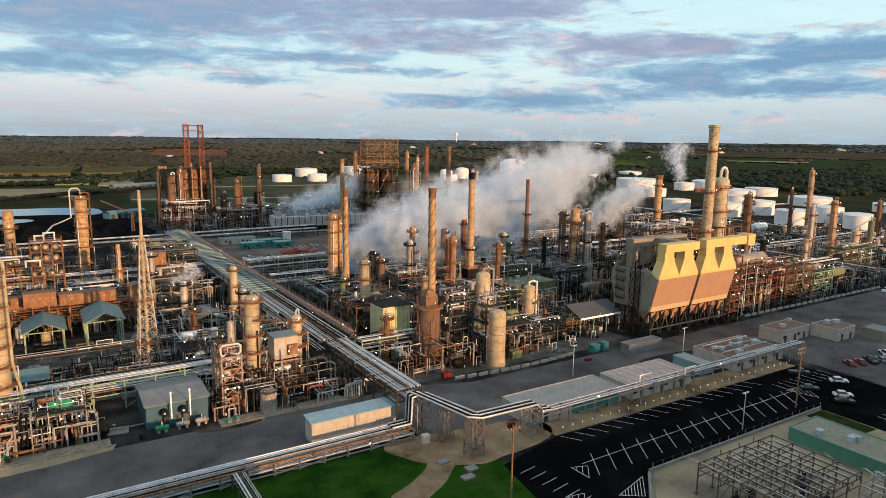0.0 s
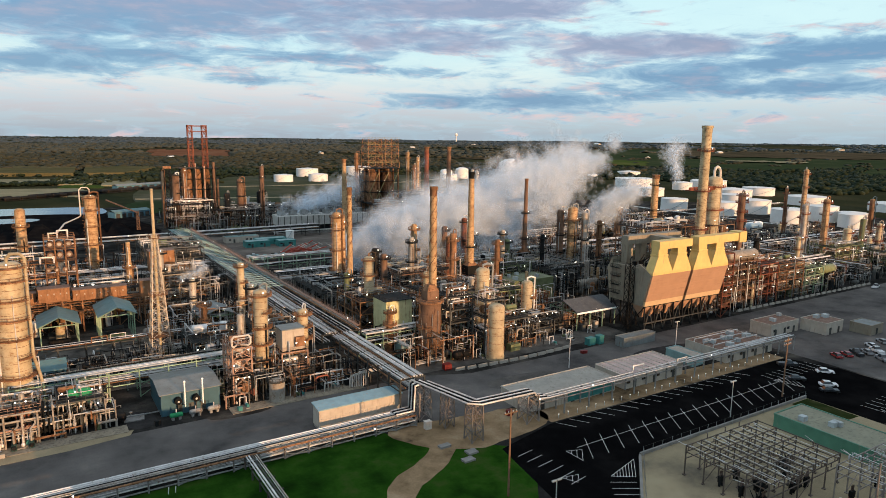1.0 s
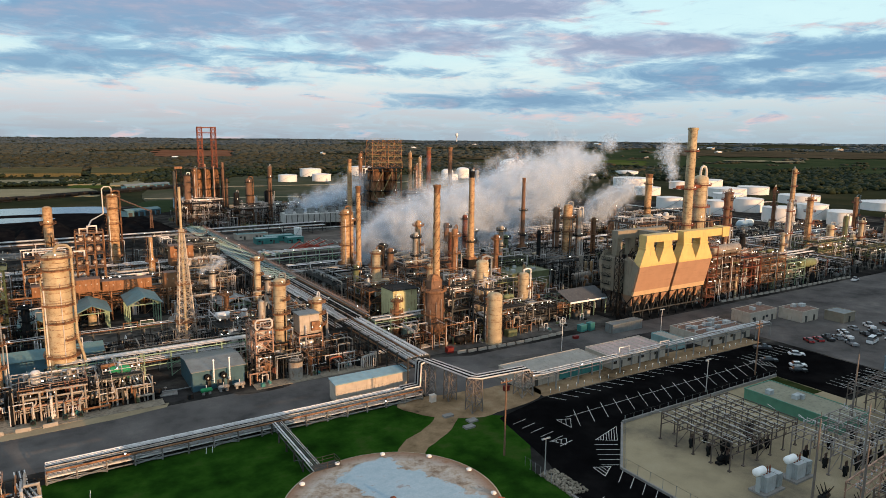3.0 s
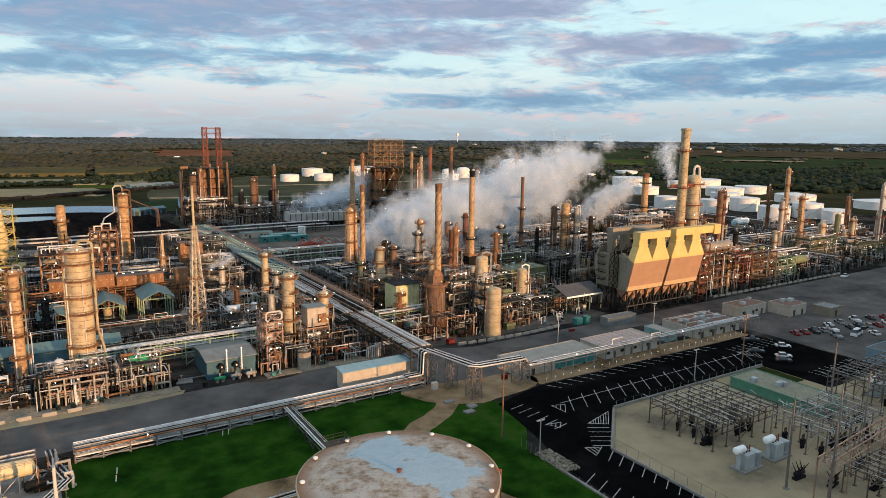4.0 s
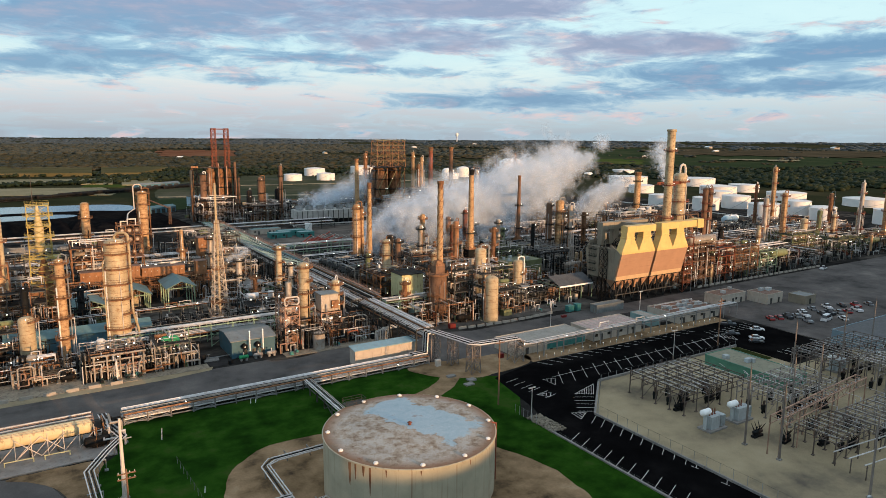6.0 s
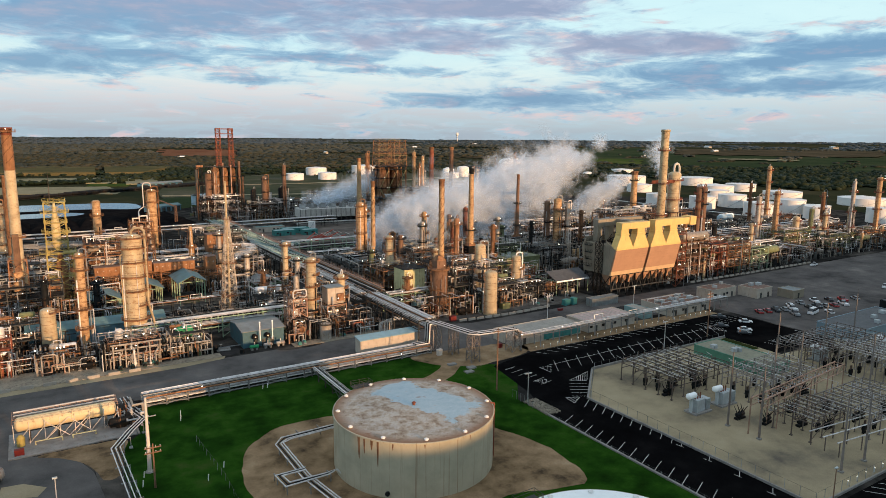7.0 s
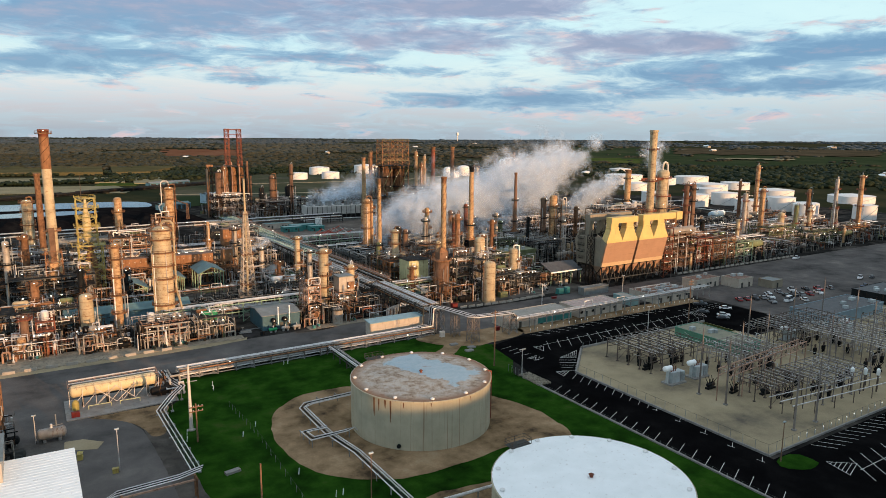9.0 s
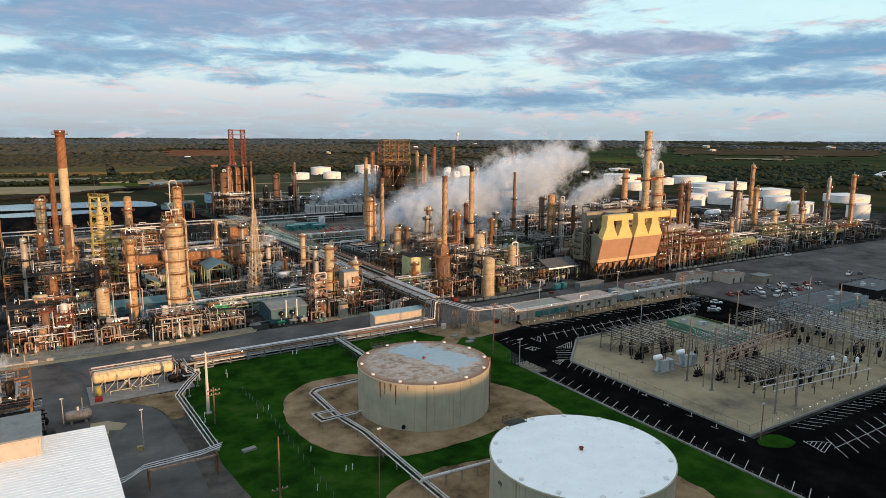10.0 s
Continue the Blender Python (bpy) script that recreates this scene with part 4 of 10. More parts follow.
def clumps(name, centres, radii, mat, label, category, rng, squash=0.7, rough=0.34):
    """Many uneven little crowns in one mesh."""
    n = len(centres)
    v = ICO[None] * (1 + rough * rng.uniform(-1, 1, (n, 12, 1))) * radii[:, None, None]
    v[:, :, 2] *= squash
    a = rng.uniform(0, 6.28, n)
    x = v[:, :, 0] * np.cos(a)[:, None] - v[:, :, 1] * np.sin(a)[:, None]
    y = v[:, :, 0] * np.sin(a)[:, None] + v[:, :, 1] * np.cos(a)[:, None]
    v = np.stack([x, y, v[:, :, 2]], -1) + centres[:, None, :]
    f = (ICF[None] + 12 * np.arange(n)[:, None, None]).reshape(-1, 3)
    me = bpy.data.meshes.new(name)
    me.vertices.add(n * 12)
    me.vertices.foreach_set("co", v.reshape(-1))
    me.loops.add(len(f) * 3)
    me.loops.foreach_set("vertex_index", f.reshape(-1))
    me.polygons.add(len(f))
    me.polygons.foreach_set("loop_start", np.arange(len(f)) * 3)
    me.update()
    me.validate()
    me.polygons.foreach_set("use_smooth", [True] * len(me.polygons))
    me.materials.append(mat)
    return tagged(new(name, me), label, category, "", "stuff")


def open_land(x, y):
    """Clearings among the woods: large soft patches, and the flats behind the plant."""
    if noise.noise((x / 420 + 3, y / 420, 4.2)) > (0.26 if x < y else 0.12):
        return True
    a, d = math.degrees(math.atan2(x, y)), math.hypot(x, y)
    wob = 120 * noise.noise((x / 200, y / 200, 8.0))
    if 43 < a and 1450 + wob < d < 2900 + wob:
        return noise.noise((x / 90, y / 90, 2.0)) < 0.42
    if 33 < a < 47 and 1500 + wob < d < 1900 + wob:
        return noise.noise((x / 90, y / 90, 6.0)) < 0.28
    if 8.5 < a < 14.5 and 1800 < d < 2320:
        return True
    return False


def make_woods():
    rng = np.random.default_rng(5)
    pts, rad = [], []
    # each farther ring takes a paler, bluer leaf colour in place of haze
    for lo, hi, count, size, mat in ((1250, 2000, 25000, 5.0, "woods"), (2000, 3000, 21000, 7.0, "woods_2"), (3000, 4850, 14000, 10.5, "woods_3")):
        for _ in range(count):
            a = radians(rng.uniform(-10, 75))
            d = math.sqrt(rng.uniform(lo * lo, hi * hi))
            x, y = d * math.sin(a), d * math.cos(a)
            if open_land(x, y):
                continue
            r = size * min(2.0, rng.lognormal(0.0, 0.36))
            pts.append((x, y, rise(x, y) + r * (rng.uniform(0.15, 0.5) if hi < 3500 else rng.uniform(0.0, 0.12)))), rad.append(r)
        clumps("far_woods", np.array(pts), np.array(rad), M[mat], "mixed woods, autumn brown and dark green, farther rings tinted as haze", "trees", rng, 0.34 if hi < 3500 else 0.2)
        pts, rad = [], []
    # nearer copses and hedges
    pts, rad = [], []
    for x0, y0, x1, y1, w, count in ((-200, 915, 70, 940, 14, 420), (100, 985, 320, 1180, 60, 900), (-250, 1120, 90, 1140, 20, 380), (640, 620, 1150, 820, 0, 0), (420, 1020, 900, 1180, 60, 900), (200, 1250, 700, 1350, 80, 1300), (850, 240, 1500, 260, 45, 900), (1000, 620, 1500, 760, 40, 700)):
        for _ in range(count):
            k = rng.uniform()
            r = rng.uniform(1.8, 4.2)
            x, y = x0 + (x1 - x0) * k + rng.normal(0, w), y0 + (y1 - y0) * k + rng.normal(0, w * 0.6)
            pts.append((x, y, max(0, rise(x, y)) + r * 0.7)), rad.append(r)
    # the thick belt of trees east of the tank farm
    for _ in range(9500):
        a, d = radians(rng.uniform(37, 68)), rng.uniform(900, 1480)
        x, y = d * math.sin(a), d * math.cos(a)
        if noise.noise((x / 110, y / 110, 5.0)) > 0.30 or x < 830 and y < 700:
            continue
        r = 3.4 * min(2.0, rng.lognormal(0.0, 0.4))
        pts.append((x, y, max(0, rise(x, y)) + r * rng.uniform(0.3, 0.8))), rad.append(r)
    clumps("copses", np.array(pts), np.array(rad), M["woods_green"], "dark hedges and copses round the far fields", "trees", rng, 0.6, 0.45)
    # unseen wooded ridge, added behind the camera to keep low sun off the ground
    CX, CY, ux, uy, crest = 105.0, -255.0, 0.975, 0.222, 48.9
    pts, rad = [], []
    for _ in range(1500):
        k, j = rng.uniform(-900, 900), rng.uniform(-1, 1)
        r = rng.uniform(4, 7)
        h = (crest - 14) * (1 - abs(j)) * rng.uniform(0.7, 1.0)
        pts.append((CX + ux * k - uy * 60 * j, CY + uy * k + ux * 60 * j, 2 + h)), rad.append(r)
    ridge = Shape()
    ends = []
    for k in (-900, 900):
        x, y = CX + ux * k, CY + uy * k
        ends.append([(x + uy * 70, y - ux * 70, 0), (x - uy * 70, y + ux * 70, 0), (x - uy * 2, y + ux * 2, crest), (x + uy * 2, y - ux * 2, crest)])
    ridge.loft(*ends)
    setting("bluff", ridge, G["plain"], "added ridge behind the viewpoint that blocks the low sun", "hill")
    clumps("bluff_woods", np.array(pts), np.array(rad), M["woods"], "added trees on the sun-blocking ridge behind the viewpoint", "trees", rng)


make_woods()


# ---- kinds of things ----
def ring_deck(z, r, width=1.1, rail=1.1, n=16, arc=1.0):
    """A walkway round a column, with its rail."""
    s = Shape()
    m = max(5, int(n * arc))
    pts = [(2 * math.pi * arc * i / m) for i in range(m + (0 if arc >= 1 else 1))]
    k = len(pts)
    vs = []
    for rr, zz in ((r, z), (r + width, z), (r + width, z + 0.3), (r, z + 0.3)):
        vs += [(rr * math.cos(a), rr * math.sin(a), zz) for a in pts]
    fs = []
    last = k if arc >= 1 else k - 1
    for i in range(last):
        j = (i + 1) % k
        for q in range(4):
            a, b = q * k, ((q + 1) % 4) * k
            fs.append((a + i, a + j, b + j, b + i))
    s.add(vs, fs)
    for i in range(last):
        a, b = pts[i], pts[(i + 1) % k]
        pa, pb = ((r + width) * math.cos(a), (r + width) * math.sin(a)), ((r + width) * math.cos(b), (r + width) * math.sin(b))
        for h in (0.55, rail):
            s.beam((*pa, z + h), (*pb, z + h), 0.1)
        s.beam((*pa, z), (*pa, z + rail), 0.1)
    return s


def ladder(x, y, z0, z1, ang=0.0):
    s = Shape()
    ux, uy = -math.sin(ang), math.cos(ang)
    for k in (-0.25, 0.25):
        s.beam((x + ux * k, y + uy * k, z0), (x + ux * k, y + uy * k, z1), 0.07)
    z = z0 + 0.3
    while z < z1:
        s.beam((x - ux * 0.25, y - uy * 0.25, z), (x + ux * 0.25, y + uy * 0.25, z), 0.05)
        z += 0.6
    z = z0 + 2.5
    while z < z1:
        c, q = math.cos(ang), math.sin(ang)
        s.pipe([(x + ux * 0.35, y + uy * 0.35, z), (x + ux * 0.3 + c * 0.7, y + uy * 0.3 + q * 0.7, z), (x - ux * 0.3 + c * 0.7, y - uy * 0.3 + q * 0.7, z), (x - ux * 0.35, y - uy * 0.35, z)], 0.035, 4)
        z += 1.5
    return s


def lamps(parent, spots):
    s = Shape()
    for p in spots:
        s.lathe([(0.04, p[2] - 0.16), (0.15, p[2] - 0.07), (0.15, p[2] + 0.07), (0.04, p[2] + 0.14)], 6, p[0], p[1])
    if spots:
        tagged(part("lamp", s, M["lamp"], parent), kind="stuff")


def column(x, y, h, r, mat="jacket", decks=(), label="", group="process columns", skirt=3.0, over=True, name="process_column", z=0.0, neck=None, trim=None):
    """A tall pressure column on a skirt, with walkways, ladder and overhead line."""
    e = thing(name, x, y, z, R.uniform(0, 360) * 0, label or "tall insulated distillation column with steel walkways", "column", group)
    trim = trim or ("redsteel" if x > 330 else "rust" if mat in ("scorched", "cream", "rust") else "dark")
    top = h - r * 0.5
    prof = [(r * 1.12, 0), (r * 1.02, skirt), (r, skirt + 0.05)]
    if neck:
        prof += [(r, neck), (r * 0.72, neck + r * 1.2), (r * 0.72, top)]
        rt = r * 0.72
    else:
        prof += [(r, top)]
        rt = r
    prof += [(rt * 0.92, top + rt * 0.22), (rt * 0.62, top + rt * 0.42), (rt * 0.2, top + rt * 0.5)]
    part("shell", Shape().lathe(prof, 24), M[mat], e)
    s = Shape()
    zz = skirt + 2.0
    while zz < top:
        rr = rt if neck and zz > neck + r * 1.2 else r
        s.lathe([(rr + 0.0, zz), (rr + 0.05, zz + 0.04), (rr + 0.0, zz + 0.10)], 20)
        zz += 1.9 if h > 22 else 2.4
    part("band", s, M["rust" if mat in ("cream", "scorched", "banded") else mat], e)
    for d in decks:
        rr = rt if neck and d > neck + r * 1.2 else r
        w = part("walkway", ring_deck(d, rr, 1.25, n=14, arc=R.choice((0.6, 0.75, 1.0))), M[trim], e)
        w.rotation_euler[2] = R.uniform(2.4, 5.0)
    if h > 12:
        part("ladder", ladder(-r - 0.35, 0, 0.5, top, math.pi), M[trim], e)
    if over:
        a = R.uniform(-0.6, 0.9)
        c, q = math.cos(a), math.sin(a)
        p = max(0.16, r * 0.2)
        d = r + p + 0.5
        part("overhead_line", Shape().pipe([(0, 0, top + rt * 0.4), (0, 0, h + 0.8), (c * d * 0.5, q * d * 0.5, h + 1.3), (c * d, q * d, h + 0.8), (c * d, q * d, 1.0)], p * 0.75, 8), M[R.choice(("jacket", "dullpipe", "silver", "rust"))], e)
    for k in range(R.randint(1, 2) if h > 18 else 0):
        a = R.uniform(3.4, 6.2)
        q = r + 0.22
        part("riser", Shape().cyl((q * math.cos(a), q * math.sin(a), 0.5), (q * math.cos(a), q * math.sin(a), h * R.uniform(0.5, 0.92)), R.choice((0.1, 0.16, 0.22)), n=7), M[R.choice(("dark", "silver", "rust"))], e)
    if decks:
        s = Shape()
        for k, d in enumerate(decks[:2]):
            s.pipe([(r * 0.8, -r * 0.5, d), (r + 0.9 + 0.5 * k, -r * 0.7, d), (r + 0.9 + 0.5 * k, -r * 0.7, 0.5)], 0.15, 6)
        part("side_pipe", s, M["silver"], e)
    lamps(e, [(0.0, -(r + 1.0), d + 1.3) for d in decks[-1:]])
    return e


def stack(x, y, h, r0, r1, mat="scorched", spiral=False, decks=(), label="", z=0.0, base=None, tip="rust", name="stack", trim="dark"):
    """A furnace stack: tapered shaft, lip, walkways, ladder, and helical fins where it has them."""
    e = thing(name, x, y, z, 0, label or "tall scorched steel furnace stack", "stack", "furnace stacks")
    k = h * 0.32
    prof = [(r0 * 1.25, 0), (r0 * 1.25, h * 0.24), (r0, h * 0.29)] + [(r0 + (r1 - r0) * q, h * q) for q in (0.34, 0.5, 0.66, 0.82)] + [(r1, h - 0.6), (r1 * 1.12, h - 0.5), (r1 * 1.12, h), (r1 * 0.8, h), (r1 * 0.8, h - 0.8)]
    part("shaft", Shape().lathe(prof, 22), M[mat], e)
    part("tip", Shape().lathe([(r1 * 1.04, h - 2.6), (r1 * 1.06, h - 1.0), (r1 * 1.2, h - 0.8), (r1 * 1.2, h + 0.05), (r1 * 1.0, h + 0.08)], 22), M[tip], e)
    if spiral:
        spiral = 0.5 if spiral is True else spiral
        for j in range(3):
            s = Shape()
            n = 60
            z0, z1 = h * spiral, h - 1.0
            vs = []
            for i in range(n + 1):
                q = i / n
                a = 2 * math.pi * (q * (z1 - z0) / 11.0 + j / 3)
                zz = z0 + (z1 - z0) * q
                rr = r0 + (r1 - r0) * zz / h
                for ro, dz in ((0.97, 0.0), (1.0, 0.0), (1.0, 0.2), (0.97, 0.2)):
                    rad = rr * ro + (0.1 if ro == 1.0 else 0)
                    vs.append((rad * math.cos(a), rad * math.sin(a), zz + dz))
            fs = [(i * 4 + q, i * 4 + (q + 1) % 4, i * 4 + 4 + (q + 1) % 4, i * 4 + 4 + q) for i in range(n) for q in range(4)]
            part("strake", s.add(vs, fs), M["strake"], e)
    for d in decks:
        part("walkway", ring_deck(d, r0 + (r1 - r0) * d / h, 1.2, n=14), M[trim], e)
    s = Shape()
    for q in range(int(h * 0.3), int(h) - 2, 3):
        rr = r0 + (r1 - r0) * q / h
        s.lathe([(rr, q), (rr + 0.07, q + 0.06), (rr + 0.07, q + 0.16), (rr, q + 0.22)], 20)
    if not spiral and mat not in ("scorched", "banded"):
        tagged(part("band", s, M["rust"], e), kind="stuff")
    part("ladder", ladder(-(r0 + 0.4), 0, 0.5, h * 0.6, math.pi), M["rust"], e)
    if decks:
        lamps(e, [(0, -(r0 + 1), d + 1.2) for d in decks])
    return e


def rails(s, x0, y0, x1, y1, z, h=1.1, step=1.8):
    for a, b in (((x0, y0), (x1, y0)), ((x1, y0), (x1, y1)), ((x1, y1), (x0, y1)), ((x0, y1), (x0, y0))):
        n = max(1, int(math.dist(a, b) / step))
        for k in (0.5, 1.0):
            s.beam((*a, z + h * k), (*b, z + h * k), 0.06)
        for i in range(n):
            q = i / n
            px, py = a[0] + (b[0] - a[0]) * q, a[1] + (b[1] - a[1]) * q
            s.beam((px, py, z), (px, py, z + h), 0.06)


def steel_frame(x, y, w, d, levels, mat="steel", label="", nx=None, ny=None, equip=0.7, name="steel_structure", post=0.32, lit=2, brace=True, deck="dark"):
    """An open frame of posts and beams with grated floors, rails and vessels on them. (x, y): its low corner."""
    e = thing(name, x, y, 0, 0, label or "open steel process structure with grated floors and piping", "steel structure", "process structures")
    nx, ny = nx or max(1, round(w / 6)), ny or max(1, round(d / 6))
    top = levels[-1]
    me = Shape().box((0, 0, top / 2), (post, post, top)).mesh("post", M[mat], False)
    far = Shape() if y > 295 or x > 300 else False
    for i in range(nx + 1):
        for j in range(ny + 1):
            if 0 < i < nx and 0 < j < ny:
                continue
            if far is not False:
                far.box((w * i / nx, d * j / ny, top / 2), (post, post, top))
            else:
                part("post", me, None, e, at=Matrix.Translation((w * i / nx, d * j / ny, 0)))
    if far is not False:
        tagged(part("post", far, M[mat], e, smooth=False), kind="stuff")
    for li, z in enumerate(levels):
        s = Shape()
        for j in range(ny + 1):
            s.box((w / 2, d * j / ny, z - 0.18), (w, 0.22, 0.34))
        for i in range(nx + 1):
            s.box((w * i / nx, d / 2, z - 0.2), (0.22, d, 0.34))
        tagged(part("floor_beam", s, M[mat], e, smooth=False), kind="stuff")
        g = Shape()
        cut = R.uniform(0.25, 0.5) if z < top else R.uniform(0.12, 0.3)
        g.slab(0.1, 0.1, w - 0.1, d * cut, z, z + 0.06)
        g.slab(0.1, d * cut + 0.02, w * R.uniform(0.15, 0.45), d - 0.1, z + 0.002, z + 0.062)
        part("grating", g, M[deck], e, smooth=False)
        s = Shape()
        rails(s, 0, 0, w, d, z + 0.06)
        part("handrail", s, M[mat], e, smooth=False)
    if brace:
        s = Shape()
        zs = [0] + list(levels)
        for a, b in zip(zs, zs[1:]):
            for i in range(nx):
                if R.random() < 0.5:
                    s.beam((w * i / nx, 0, a), (w * (i + 1) / nx, 0, b), 0.16)
            if R.random() < 0.7:
                s.beam((0, 0, a), (0, d / ny, b), 0.16)
        if s.v:
            tagged(part("brace", s, M[mat], e, smooth=False), kind="stuff")
    zs = [0] + list(levels)
    if far is not False:
        equip *= 0.55
    for li, z in enumerate(zs):
        room = (zs[li + 1] - z - 0.6) if li + 1 < len(zs) else 3.5
        for i in range(nx):
            if R.random() > equip:
                continue
            cx = w * (i + 0.5) / nx
            kind = R.random()
            rr = min(room * 0.42, R.uniform(0.5, 1.2), d * 0.4)
            if kind < 0.45:
                L = min(w / nx, 5) * 0.36
                s = Shape().drum((cx - L, d * 0.5, z + rr + 0.5), (cx + L, d * 0.5, z + rr + 0.5), rr, 12)
                for q in (-0.6, 0.6):
                    s.box((cx + L * q, d * 0.5, z + rr * 0.4 + 0.05), (0.3, rr * 1.5, rr * 0.8))
                part("drum", s, M[R.choice(("jacket", "silver", "rust", "cream", "olive"))], e)
            elif kind < 0.75:
                hh = min(room * 0.9, R.uniform(2, 4))
                part("vessel", Shape().lathe([(rr, z + 0.06), (rr, z + hh * 0.85), (rr * 0.7, z + hh * 0.95), (rr * 0.15, z + hh)], 14, cx, d * R.uniform(0.3, 0.7)), M[R.choice(("jacket", "silver", "rust", "dark"))], e)
            else:
                s = Shape()
                for q in range(R.randint(2, 4)):
                    yy = d * R.uniform(0.1, 0.9)
                    s.pipe([(cx - 2, yy, z + 0.1), (cx - 2, yy, z + room * 0.6), (cx + 2, yy, z + room * 0.6), (cx + 2, yy, z + 0.1)], R.uniform(0.1, 0.22), 6)
                tagged(part("pipe", s, M["silver"], e), kind="stuff")
    # lines running along each floor and up through the frame
    lines, lines2 = Shape(), Shape()
    for z in zs:
        for _ in range(int(3 + w * d * 0.05)):
            s = R.choice((lines, lines2, lines))
            zz, r = z + R.uniform(0.4, 2.6), R.choice((0.08, 0.12, 0.16, 0.22))
            if R.random() < 0.6:
                yy, a, c = R.uniform(0, d), R.uniform(-0.5, w * 0.5), R.uniform(w * 0.4, w + 0.5)
                s.pipe([(a, yy, max(0.05, zz - R.uniform(0, 3))), (a, yy, zz), (max(c, a + 1), yy, zz), (max(c, a + 1), yy, max(0.05, zz + R.uniform(-2.5, 2)))] if zz > 3 else [(a, yy, zz), (max(c, a + 1), yy, zz)], r, 5)
            else:
                xx, a, c = R.uniform(0, w), R.uniform(-0.5, d * 0.5), R.uniform(d * 0.4, d + 0.5)
                s.pipe([(xx, a, zz), (xx, max(c, a + 1), zz), (xx, max(c, a + 1), 0.05)], r, 5)
    for _ in range(int(w * d * 0.03)):
        xx, yy = R.uniform(0, w), R.choice((-0.35, d + 0.3, R.uniform(0, d)))
        lines.cyl((xx, yy, 0), (xx, yy, top * R.uniform(0.4, 1.15)), R.choice((0.1, 0.16, 0.22)), n=6)
    tagged(part("frame_pipework", lines, M[R.choice(("silver", "dullpipe", "dullpipe"))], e), kind="stuff")
    if lines2.v:
        tagged(part("frame_pipework", lines2, M[R.choice(("rust", "jacket", "dark"))], e), kind="stuff")
    lamps(e, [(w * R.random(), -0.1, R.choice(levels) + 2.2) for _ in range(lit + 2)])
    return e


def pipe_rack(x0, y0, x1, y1, width, levels, per=6, bay=6.0, mat="steel", label="", brace=0.35, pipes="silver", big=0.3, name="pipe_rack", both=False, end_drop=False):
    """A pipe rack along x or y between two middle points: bents, stringers, and each pipe."""
    L = math.hypot(x1 - x0, y1 - y0)
    ang = math.degrees(math.atan2(y1 - y0, x1 - x0))
    e = thing(name, x0, y0, 0, ang, label or "long steel pipe rack carrying rows of silver pipes", "pipe rack", "pipe racks")
    n = max(1, round(L / bay))
    top = levels[-1]
    b = Shape()
    for q in (-width / 2, width / 2):
        b.box((0, q, top / 2), (0.3, 0.3, top))
    for z in levels:
        b.box((0, 0, z - 0.17), (0.24, width + 0.5, 0.32))
    if y0 >= 255 or x0 >= 225:
        rest = Shape()
        for i in range(n + 1):
            rest.add([(x + L * i / n, y, z) for x, y, z in b.v], b.f)
        tagged(part("bent", rest, M[mat], e, smooth=False), kind="stuff")
    else:
        bm = b.mesh("bent", M[mat], False)
        for i in range(n + 1):
            part("bent", bm, None, e, at=Matrix.Translation((L * i / n, 0, 0)))
    s = Shape()
    for z in levels:
        for q in (-width / 2, width / 2):
            s.box((L / 2, q, z - 0.55), (L, 0.16, 0.24))
    part("stringer", s, M[mat], e, smooth=False)
    s = Shape()
    for i in range(n):
        if R.random() < brace:
            for q in ((-width / 2, width / 2) if both else (-width / 2,)):
                s.beam((L * i / n, q, 0.2), (L * (i + 1) / n, q, levels[0]), 0.15)
                s.beam((L * (i + 1) / n, q, 0.2), (L * i / n, q, levels[0]), 0.15)
    if s.v:
        tagged(part("brace", s, M[mat], e, smooth=False), kind="stuff")
    for z in levels:
        for k in range(per):
            r = R.uniform(0.3, 0.85) * big
            yy = -width / 2 + width * (k + 0.5) / per + R.uniform(-0.1, 0.1)
            a, c = (0.0, L) if R.random() < 0.75 else sorted((R.uniform(0, L), R.uniform(0, L)))
            if c - a < 8:
                a, c = 0.0, L
            pts = [(a, yy, z + r), (c, yy, z + r)]
            if L > 90 and R.random() < 0.3:
                m = R.uniform(0.3, 0.7) * L
                pts = [(a if a < m else 0, yy, z + r), (m, yy, z + r), (m, yy, z + r + 1.6), (m + 4, yy, z + r + 1.6), (m + 4, yy, z + r), (L, yy, z + r)]
            part("pipe", Shape().pipe(pts, r, 7), M[pipes if R.random() < 0.62 else R.choice(("jacket", "rust", "dark", "dark", "steel"))], e)
    lamps(e, [(L * R.random(), -width / 2 - 0.3, R.choice(levels) + 0.8) for _ in range(max(1, int(L / 30)))])
    return e


